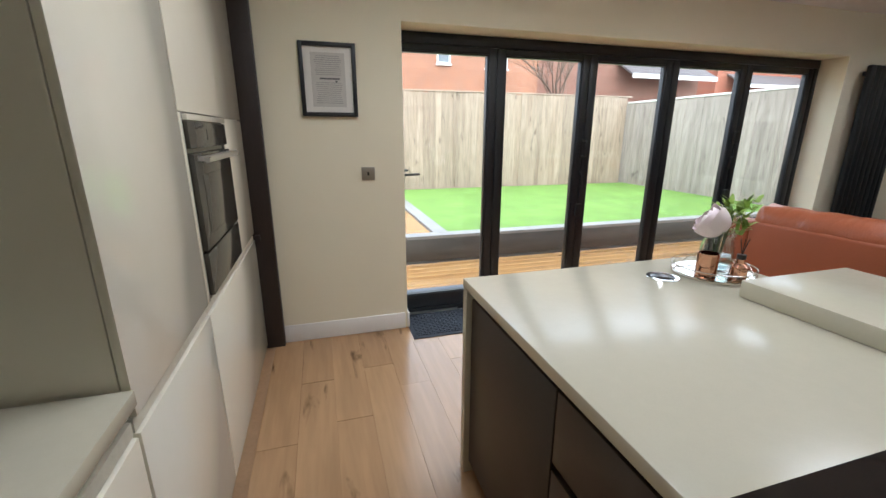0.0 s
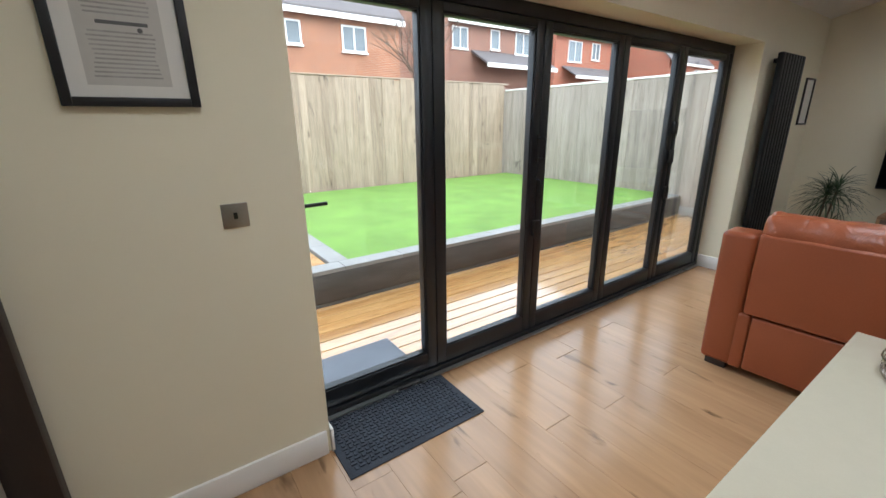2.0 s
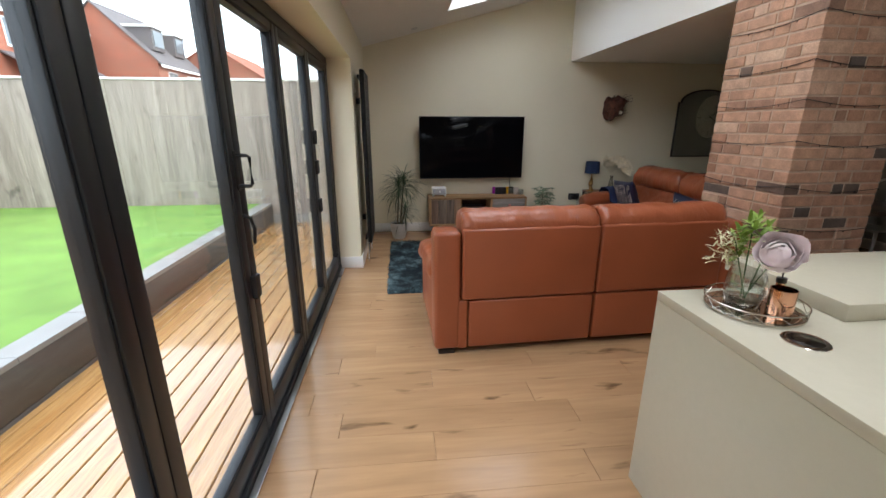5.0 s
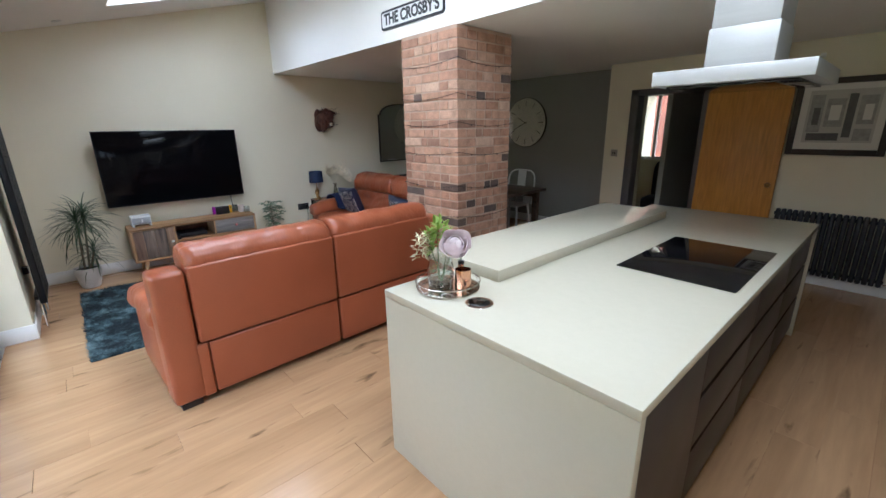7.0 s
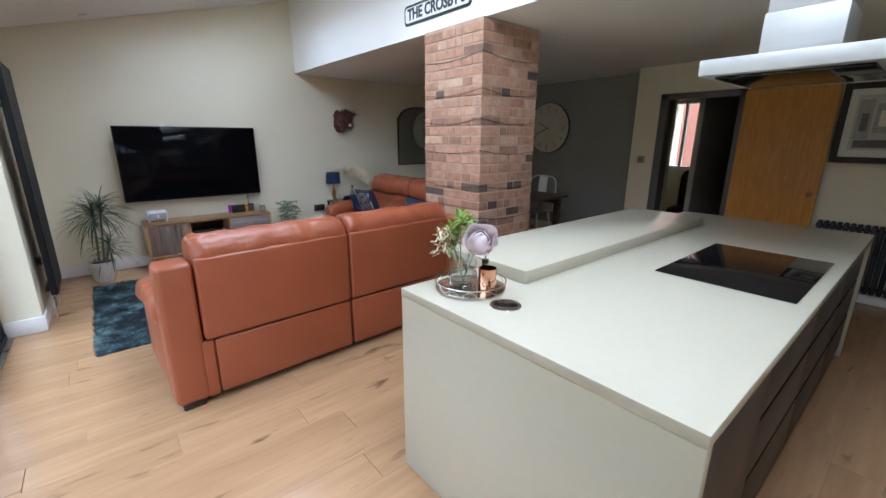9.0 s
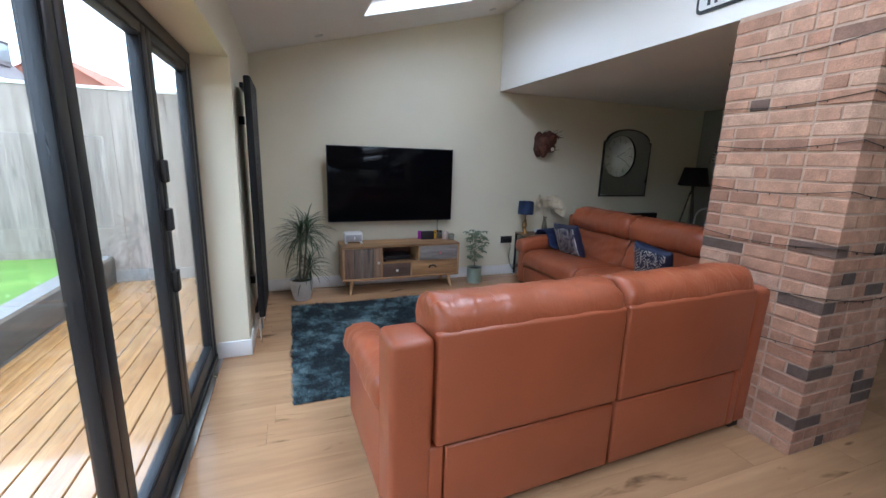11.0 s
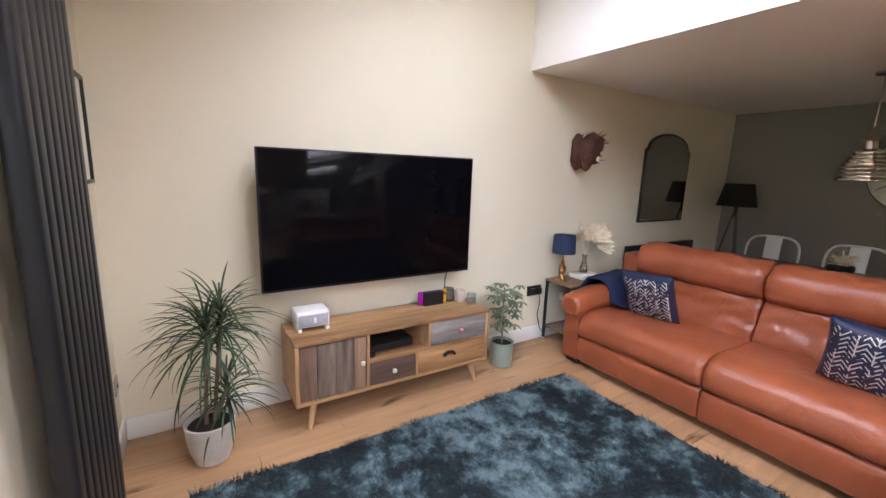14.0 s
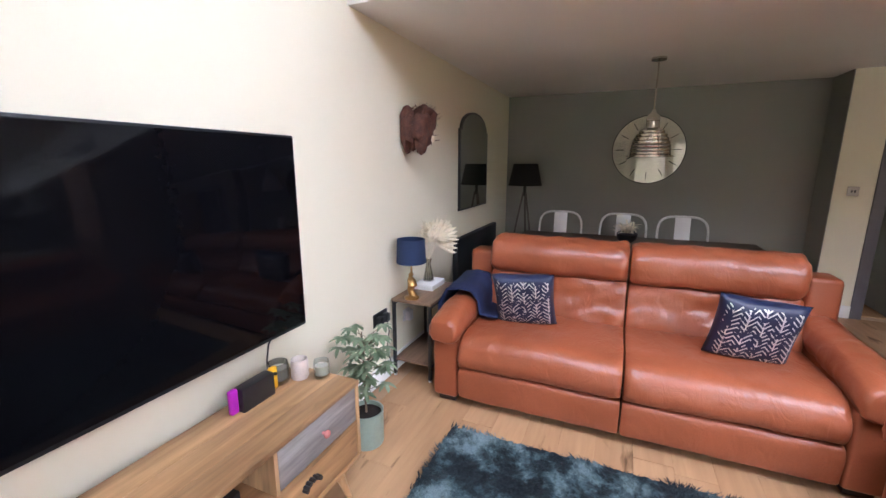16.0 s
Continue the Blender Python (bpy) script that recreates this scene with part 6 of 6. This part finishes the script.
COPPER = surf("rose_gold", (0.72, 0.40, 0.27), 0.12, 0.05, 5, 0.02, 60, metal=1.0)
dz = z0 + 0.0125
df = thing("rose_gold_tumbler", 1.585, 1.275, dz, "rose gold mirrored tumbler on the tray", "tumbler")
bm = bmesh.new()
turned(bm, [(0.034, dz), (0.038, dz + 0.004), (0.038, dz + 0.092), (0.036, dz + 0.092), (0.035, dz + 0.01)], 1.585, 1.275, 36)
part("body", bm, COPPER, df)
ds = thing("reed_diffuser", 1.668, 1.205, dz, "gold diffuser bottle with dark reeds on the tray", "diffuser")
bm = bmesh.new()
turned(bm, [(0.028, dz), (0.030, dz + 0.004), (0.030, dz + 0.05), (0.014, dz + 0.062), (0.013, dz + 0.08), (0.011, dz + 0.08)], 1.668, 1.205, 28)
part("bottle", bm, COPPER, ds)
bm = bmesh.new()
turned(bm, [(0.016, dz + 0.0805), (0.016, dz + 0.098), (0.006, dz + 0.099)], 1.668, 1.205, 20)
part("cap", bm, BLACKPLASTIC, ds)
for lean in (-0.012, 0.002, 0.014):
    bm = bmesh.new()
    rod(bm, (1.668, 1.205, dz + 0.098), (1.668 + lean, 1.205 - lean * 0.6, dz + 0.16), 0.0018, n=6)
    part("reed", bm, BLACKPLASTIC, ds)
pu = thing("worktop_socket", 1.43, 1.33, z0, "flush round pop-up socket in the worktop", "socket")
bm = bmesh.new()
turned(bm, [(0.062, z0 + 0.0004), (0.060, z0 + 0.0025), (0.048, z0 + 0.003)], 1.43, 1.33, 40)
part("rim", bm, CHROME, pu)
bm = bmesh.new()
turned(bm, [(0.047, z0 + 0.0031), (0.045, z0 + 0.004)], 1.43, 1.33, 40)
part("lid", bm, surf("smoked_nickel", (0.16, 0.16, 0.17), 0.2, 0.08, 5, 0, 60, metal=1.0), pu)

# ---- soft things on the sofa ----
CUSH = bpy.data.materials.new("navy_silver_leaf_cloth")
CUSH.use_nodes = True
N, L = CUSH.node_tree.nodes, CUSH.node_tree.links
tc = N.new("ShaderNodeTexCoord")
sx = N.new("ShaderNodeSeparateXYZ")
L.new(tc.outputs["Object"], sx.inputs[0])
def mth(op, a, b=None):
    nd = N.new("ShaderNodeMath")
    nd.operation = op
    for k, v in enumerate((a, b)):
        if v is None:
            continue
        if isinstance(v, (int, float)):
            nd.inputs[k].default_value = v
        else:
            L.new(v, nd.inputs[k])
    return nd.outputs[0]
px = mth("PINGPONG", mth("ADD", sx.outputs[0], 1.0), 0.038)
vein = mth("FRACT", mth("MULTIPLY", mth("SUBTRACT", sx.outputs[2], mth("MULTIPLY", px, 1.05)), 34.0))
line_ = mth("LESS_THAN", vein, 0.32)
mid = mth("LESS_THAN", px, 0.0035)
nz = N.new("ShaderNodeTexNoise")
nz.inputs["Scale"].default_value = 30
L.new(tc.outputs["Object"], nz.inputs["Vector"])
worn = mth("GREATER_THAN", nz.outputs[0], 0.47)
edge = mth("MULTIPLY", mth("LESS_THAN", mth("ABSOLUTE", sx.outputs[0]), 0.17), mth("LESS_THAN", mth("ABSOLUTE", sx.outputs[2]), 0.17))
fac = mth("MULTIPLY", mth("MULTIPLY", mth("MAXIMUM", line_, mid), worn), edge)
mixc = N.new("ShaderNodeMix")
mixc.data_type = "RGBA"
mixc.inputs[6].default_value, mixc.inputs[7].default_value = (0.010, 0.017, 0.055, 1), (0.70, 0.69, 0.64, 1)
L.new(fac, mixc.inputs[0])
L.new(mixc.outputs[2], N["Principled BSDF"].inputs["Base Color"])
L.new(mth("MULTIPLY", fac, 0.4), N["Principled BSDF"].inputs["Metallic"])
N["Principled BSDF"].inputs["Roughness"].default_value = 0.45
N["Principled BSDF"].inputs["Sheen Weight"].default_value = 0.05


def scatter_cushion(m, label):
    bm = bmesh.new()
    n = 28
    sides = []
    for s in (1, -1):
        g = []
        for i in range(n + 1):
            row_ = []
            for j in range(n + 1):
                u, v = i / n * 2 - 1, j / n * 2 - 1
                x = 0.205 * u * (1 - 0.06 * (1 - v * v))
                z = 0.205 * v * (1 - 0.06 * (1 - u * u))
                t = 0.075 * ((1 - u ** 4) * (1 - v ** 4)) ** 0.5
                t *= 1 + 0.12 * noise.noise(Vector((u * 2, v * 2, s)))
                row_.append(bm.verts.new((x, -s * t, z)))
            g.append(row_)
        sides.append(g)
        for i in range(n):
            for j in range(n):
                bm.faces.new((g[i][j], g[i + 1][j], g[i + 1][j + 1], g[i][j + 1]))
    bmesh.ops.remove_doubles(bm, verts=bm.verts, dist=0.0005)
    me = mesh_of("scatter_cushion", bm, CUSH, 180)
    ob = tagged(new("scatter_cushion", me), label, "cushion", "cushions on the sofa")
    ob.matrix_basis = m
    return ob


scatter_cushion(pose(5.63, -0.46, 0.650, -20, 4, 4), "navy cushion with silver leaf pattern beside the throw")
scatter_cushion(pose(4.36, -0.43, 0.650, -15, -5, 2), "navy cushion with silver leaf pattern leaning on the sofa")
NAVYTHROW = surf("navy_fleece_throw", (0.008, 0.016, 0.060), 0.9, 0.25, 8, 0.5, 160, depth=0.004)
bm = bmesh.new()
rows_ = []
prof = [(6.195, 0.16), (6.195, 0.40), (6.195, 0.58), (6.15, 0.668), (6.06, 0.682), (5.985, 0.668), (5.945, 0.61), (5.93, 0.515), (5.87, 0.50), (5.80, 0.50)]
for i, (x, z) in enumerate(prof):
    line = []
    for j in range(15):
        y = -0.74 + 0.42 * j / 14 - 0.010 * i + 0.012 * noise.noise(Vector((i, j * 0.4, 1)))
        dz = 0.030 * max(0, (-0.25 - y)) / 0.4
        line.append(bm.verts.new((x + 0.010 * noise.noise(Vector((i * 0.7, j * 0.6, 4))), y, z + (dz if 2 < i < 7 else 0) + 0.010 * abs(noise.noise(Vector((i * 0.8, j * 0.7, 9)))))))
    rows_.append(line)
for i in range(len(rows_) - 1):
    for j in range(14):
        bm.faces.new((rows_[i][j], rows_[i][j + 1], rows_[i + 1][j + 1], rows_[i + 1][j]))
th = solid("navy_throw", bm, NAVYTHROW, "navy fleece throw draped over the sofa arm", "throw", smooth=180)
md = th.modifiers.new("thickness", "SOLIDIFY")
md.thickness, md.offset = 0.014, 1.0

# ---- sign, column wires, downlights ----
SIGNW = surf("white_enamel_sign", (0.74, 0.74, 0.72), 0.35, 0.03, 5, 0.02, 60)
sg = thing("name_sign", 3.40, 0.10, 2.50, "white street-style name sign with black border on the ceiling step", "sign")
def rounded(x0, x1, z0, z1, r, y0, y1):
    pts = []
    for cx, cz, a0 in ((x1 - r, z1 - r, 0), (x0 + r, z1 - r, 90), (x0 + r, z0 + r, 180), (x1 - r, z0 + r, 270)):
        for k in range(6):
            a = radians(a0 + 18 * k)
            pts.append((cx + r * math.cos(a), cz + r * math.sin(a)))
    bm = bmesh.new()
    f = [bm.verts.new((x, y0, z)) for x, z in pts]
    b = [bm.verts.new((x, y1, z)) for x, z in pts]
    bm.faces.new(f)
    bm.faces.new(b[::-1])
    for k in range(len(pts)):
        bm.faces.new((f[k], b[k], b[(k + 1) % len(pts)], f[(k + 1) % len(pts)]))
    return bm
part("border", rounded(2.965, 3.835, 2.515, 2.675, 0.035, 0.091, 0.100), BLACKMETAL, sg)
part("plate", rounded(2.985, 3.815, 2.535, 2.655, 0.022, 0.1005, 0.103), SIGNW, sg)
tx = bpy.data.curves.new("sign_text", "FONT")
tx.body, tx.size, tx.align_x, tx.align_y, tx.extrude = "THE CROSBY'S", 0.125, "CENTER", "CENTER", 0.0015
tx.offset = 0.004
tmp = new("sign_text", tx)
bpy.context.view_layer.update()
tm = bpy.data.meshes.new_from_object(tmp.evaluated_get(bpy.context.evaluated_depsgraph_get()))
bpy.data.objects.remove(tmp)
w = max(v.co.x for v in tm.vertices) - min(v.co.x for v in tm.vertices)
tm.transform(Matrix.Diagonal((0.76 / w, 1, 1, 1)))
tm.transform(pose(0, 0, 0, 90, 0, 180))
tm.transform(Matrix.Translation(Vector((3.40, 0.1045, 2.595)) - BASE[sg.name]))
tm.materials.clear()
tm.materials.append(BLACKMETAL)
to = new("lettering", tm)
to.parent = sg
tagged(to, "black capital letters")

WIRE = surf("dark_wire", (0.02, 0.015, 0.012), 0.6, 0.1, 5, 0, 60)
fw = thing("fairy_light_wire", 3.15, 0.14, 0.3, "thin dark fairy-light wire wound round the column", "fairy lights")
random.seed(6)
for k, z in enumerate((2.14, 1.88, 1.66, 1.42, 1.14, 0.88, 0.60)):
    pts = []
    o = 0.006
    for i in range(9):
        t = i / 8
        pts.append((CX1 + o - (CX1 - CX0 + 2 * o) * t, CY1 + o, z + 0.02 - 0.028 * math.sin(math.pi * t) + 0.015 * t))
    for i in range(1, 9):
        t = i / 8
        pts.append((CX0 - o, CY1 + o - (CY1 - CY0) * t, z + 0.035 - 0.028 * math.sin(math.pi * t) - 0.02 * t))
    wr = part("wire", tube(pts, 0.0022, 6), WIRE, fw)
    for i in range(0, len(pts), 2):
        bm = bmesh.new()
        p = Vector(pts[i])
        rod(bm, p, p + Vector((0, 0, -0.012)), 0.003, 0.002, 6)
        part("bulb", bm, WIRE, wr)
for x, y in ((6.30, 2.31), (6.30, 0.38), (4.25, 2.31), (4.25, 0.38)):
    z = roof_z(y)
    dl = thing("downlight", x, y, z - 0.01, "small recessed steel downlight, switched off, in the ceiling", "downlight", "ceiling downlights")
    m = Matrix.Translation((x, y, z)) @ Matrix.Rotation(-math.atan(SLOPE), 4, "X")
    bm = bmesh.new()
    turned(bm, [(0.030, -0.004), (0.042, -0.005), (0.043, 0.0)], 0, 0, 28)
    bm.transform(m)
    part("bezel", bm, STEEL, dl)
    bm = bmesh.new()
    turned(bm, [(0.028, -0.003), (0.029, -0.001)], 0, 0, 20)
    bm.transform(m)
    part("lens", bm, GREYMESHCLOTH, dl)

# ---- houses beyond the fence ----
def brickwork(name, a, b, mortar):
    m = bpy.data.materials.new(name)
    m.use_nodes = True
    N, L = m.node_tree.nodes, m.node_tree.links
    tc, mp, br, nz, mx = N.new("ShaderNodeTexCoord"), N.new("ShaderNodeMapping"), N.new("ShaderNodeTexBrick"), N.new("ShaderNodeTexNoise"), N.new("ShaderNodeMix")
    mp.inputs["Rotation"].default_value = (math.pi / 2, 0, 0)
    L.new(tc.outputs["Object"], mp.inputs[0])
    L.new(mp.outputs[0], br.inputs["Vector"])
    for k, c in enumerate((a, b, mortar)):
        br.inputs[1 + k].default_value = (*c, 1)
    br.inputs["Scale"].default_value, br.inputs["Brick Width"].default_value, br.inputs["Row Height"].default_value, br.inputs["Mortar Size"].default_value = 1.0, 0.225, 0.075, 0.008
    nz.inputs["Scale"].default_value = 1.5
    nz.inputs["Detail"].default_value = 8
    L.new(tc.outputs["Object"], nz.inputs["Vector"])
    mx.data_type, mx.blend_type, mx.inputs[0].default_value = "RGBA", "OVERLAY", 0.35
    L.new(br.outputs[0], mx.inputs[6])
    L.new(nz.outputs[0], mx.inputs[7])
    L.new(mx.outputs[2], N["Principled BSDF"].inputs["Base Color"])
    N["Principled BSDF"].inputs["Roughness"].default_value = 0.9
    return m


BRICKA = brickwork("orange_brick", (0.40, 0.17, 0.09), (0.33, 0.13, 0.07), (0.42, 0.30, 0.22))
BRICKB = brickwork("brown_brick", (0.27, 0.12, 0.08), (0.22, 0.095, 0.065), (0.32, 0.24, 0.19))
BRICKC = brickwork("red_brick", (0.37, 0.105, 0.055), (0.30, 0.085, 0.05), (0.38, 0.25, 0.18))
TILEG = surf("grey_roof_tile", (0.13, 0.115, 0.115), 0.8, 0.15, 2, 0.5, 20, stretch=(1, 1, 4))
TILER = surf("red_roof_tile", (0.32, 0.10, 0.05), 0.8, 0.15, 2, 0.5, 20, stretch=(1, 1, 4))
DARKPANE = surf("window_pane_sky", (0.16, 0.19, 0.21), 0.08, 0.2, 0.6, 0, 20)


def house(x0, x1, y0, y1, eave, rise, wall, tile, windows, label, ridge="x", porch=None, dormers=()):
    h = thing("terraced_house", (x0 + x1) / 2, y0, -0.35, label, "house", "houses beyond the fence")
    bm = bmesh.new()
    box(bm, x0, x1, y0, y1, -0.35, eave)
    ym, xm = (y0 + y1) / 2, (x0 + x1) / 2
    if ridge == "x":
        tri = [[(x, y0, eave), (x, y1, eave), (x, ym, eave + rise)] for x in (x0, x1)]
    else:
        tri = [[(x0, y, eave), (x1, y, eave), (xm, y, eave + rise)] for y in (y0, y1)]
    a, b = ([bm.verts.new(p) for p in t] for t in tri)
    bm.faces.new(a)
    bm.faces.new(b[::-1])
    for k in range(3):
        bm.faces.new((a[k], b[k], b[(k + 1) % 3], a[(k + 1) % 3]))
    part("wall", bm, wall, h, smooth=None)
    o = 0.35
    for s in (-1, 1):
        bm = bmesh.new()
        if ridge == "x":
            ye = y0 - o if s < 0 else y1 + o
            ze = eave - o * rise / ((y1 - y0) / 2)
            q = [(x0 - 0.15, ye, ze), (x1 + 0.15, ye, ze), (x1 + 0.15, ym, eave + rise), (x0 - 0.15, ym, eave + rise)]
        else:
            xe = x0 - o if s < 0 else x1 + o
            ze = eave - o * rise / ((x1 - x0) / 2)
            q = [(xe, y0 - 0.25, ze), (xe, y1, ze), (xm, y1, eave + rise), (xm, y0 - 0.25, eave + rise)]
        lo = [bm.verts.new(Vector(p) + Vector((0, 0, 0.02))) for p in q]
        up = [bm.verts.new(Vector(p) + Vector((0, 0, 0.16))) for p in q]
        bm.faces.new(lo)
        bm.faces.new(up[::-1])
        for k in range(4):
            bm.faces.new((lo[k], up[k], up[(k + 1) % 4], lo[(k + 1) % 4]))
        part("roof", bm, tile, h, smooth=None)
    if ridge == "x":
        ze = eave - o * rise / ((y1 - y0) / 2)
        part("fascia", block(x0 - 0.15, x1 + 0.15, y0 - o - 0.06, y0 - o, ze - 0.16, ze + 0.06), SKIRT, h, "white fascia and gutter")
    for wx0, wx1, wz0, wz1 in windows:
        bm = bmesh.new()
        f = 0.07
        for a_, b_, c_, d_ in ((wx0, wx0 + f, wz0, wz1), (wx1 - f, wx1, wz0, wz1), (wx0 + f, wx1 - f, wz0, wz0 + f), (wx0 + f, wx1 - f, wz1 - f, wz1)):
            box(bm, a_, b_, y0 - 0.06, y0 + 0.02, c_, d_)
        if wx1 - wx0 > 0.8:
            mx_ = (wx0 + wx1) / 2
            box(bm, mx_ - 0.035, mx_ + 0.035, y0 - 0.06, y0 + 0.02, wz0 + f, wz1 - f)
        wn_ = part("window", bm, SKIRT, h, "white framed window")
        part("pane", block(wx0 + f, wx1 - f, y0 - 0.03, y0 - 0.01, wz0 + f, wz1 - f), DARKPANE, wn_)
        part("sill", block(wx0 - 0.05, wx1 + 0.05, y0 - 0.12, y0 + 0.0, wz0 - 0.07, wz0), SKIRT, wn_)
    if porch:
        bm = bmesh.new()
        vs2 = box(bm, porch[0], porch[1], y0 - 1.6, y0 - 0.001, 0, 1)
        for v in vs2:
            v.co.z = porch[2] + (0.9 if v.co.y > y0 - 0.8 else 0.0) + 0.12 * v.co.z
        part("porch_roof", bm, tile, h, smooth=None)
        part("porch_fascia", block(porch[0], porch[1], y0 - 1.66, y0 - 1.601, porch[2] - 0.15, porch[2] + 0.1), SKIRT, h)
    for dx, w_, zb_, zt_ in dormers:
        dm = part("dormer", block(dx - w_ / 2, dx + w_ / 2, y0 + 0.6, ym, zb_, zt_), TILEG, h)
        part("dormer_window", block(dx - w_ / 2 + 0.2, dx + w_ / 2 - 0.2, y0 + 0.52, y0 + 0.6, zb_ + 0.3, zt_ - 0.2), DARKPANE, dm)
        part("dormer_trim", block(dx - w_ / 2 - 0.15, dx + w_ / 2 + 0.15, y0 + 0.4, ym, zt_, zt_ + 0.2), SKIRT, dm)
    return h


house(-6.0, 10.9, 20.0, 27.0, 6.15, 2.8, BRICKA, TILEG, ((5.65, 6.3, 4.6, 5.52), (8.05, 9.2, 4.5, 5.55), (-1.5, -0.2, 4.5, 5.55), (2.0, 3.1, 4.5, 5.55)), "orange brick terraced house with white windows")
house(11.3, 15.6, 22.5, 31.0, 8.0, 3.0, BRICKB, TILEG, ((13.9, 14.9, 5.6, 6.8),), "brown brick house wall in the row", "x")
house(15.7, 25.2, 24.0, 33.0, 7.7, 3.2, BRICKB, TILEG, ((16.95, 18.2, 5.9, 7.15), (20.1, 20.9, 6.05, 7.25), (22.35, 23.9, 5.9, 7.3)), "brown brick terraced house with a porch roof", "x", (18.5, 25.0, 4.9))
house(31.2, 40.5, 28.0, 37.0, 9.0, 3.6, BRICKC, TILEG, ((32.9, 34.8, 6.6, 8.35), (36.3, 37.5, 6.95, 8.4)), "red brick terraced house with a grey roof", "x", (32.2, 40.0, 5.2))
house(41.5, 49.5, 23.2, 32.2, 6.9, 4.4, BRICKC, TILEG, ((43.0, 44.6, 4.6, 6.2), (46.5, 48.1, 4.6, 6.2)), "red brick house with grey dormers", "x", None, ((43.4, 1.9, 7.9, 9.7), (47.2, 1.9, 7.9, 9.7)))
house(-6.0, 13.0, -27.0, -19.0, 5.4, 3.0, BRICKC, TILEG, (), "red brick house across the street behind the hall", "x")
house(51.0, 66.0, 15.0, 30.0, 5.0, 4.8, BRICKC, TILER, (), "red tiled house far down the row", "x")

# bare climbing twigs beside the near house
TWIG = surf("bare_twig", (0.12, 0.085, 0.06), 0.9, 0.2, 10, 0, 40)
bt = thing("bare_tree", 9.5, 15.5, -0.35, "bare leafless garden tree with fine twigs", "tree")
random.seed(12)
trunk, twigs = bmesh.new(), bmesh.new()
def limb(p, d, r, ln, depth):
    q = p + d * ln
    rod(trunk if depth < 2 else twigs, p, q, r, r * 0.7, 6)
    if depth >= 5:
        return
    for k in range(3 if depth < 4 else 2):
        nd = (d + Vector((random.uniform(-0.7, 0.7), random.uniform(-0.5, 0.5), random.uniform(-0.15, 0.5)))).normalized()
        limb(q if k else p + d * ln * 0.7, nd, r * 0.6, ln * random.uniform(0.6, 0.85), depth + 1)
limb(Vector((9.5, 15.5, -0.35)), Vector((0.05, 0, 1)), 0.09, 2.2, 0)
part("trunk", trunk, TWIG, bt)
part("crown", twigs, TWIG, bt)

# ---- floor planks ----
random.seed(21)
planks = {}
PW = 0.192
row = 0
x = UX + 0.05 + PW / 2
while x < EX:
    y0 = SY - 0.0 if x < 3.17 else DY
    if x > EX - PW / 2:
        break
    y = y0 - random.uniform(0.0, 1.2)
    while y < 3.225:
        a, b = max(y, y0), min(y + 1.29, 3.225)
        y += 1.292
        if b - a < 0.05:
            continue
        key = round(b - a, 2)
        if key not in planks:
            planks[key] = mesh_of("plank", block(-PW / 2 + 0.0003, PW / 2 - 0.0003, -key / 2 + 0.0001, key / 2 - 0.0001, -0.012, 0, 0.0005, 1), FLOORWOOD, None)
        piece("plank", planks[key], floor, x, (a + b) / 2, random.uniform(-0.0003, 0.0003))
    x += PW
solid("floor_hall", block(1.34, 4.1, -6.0, SY - 0.141, -0.012, 0.0), FLOORWOOD, "oak floor of the hall", "floor", "structure")
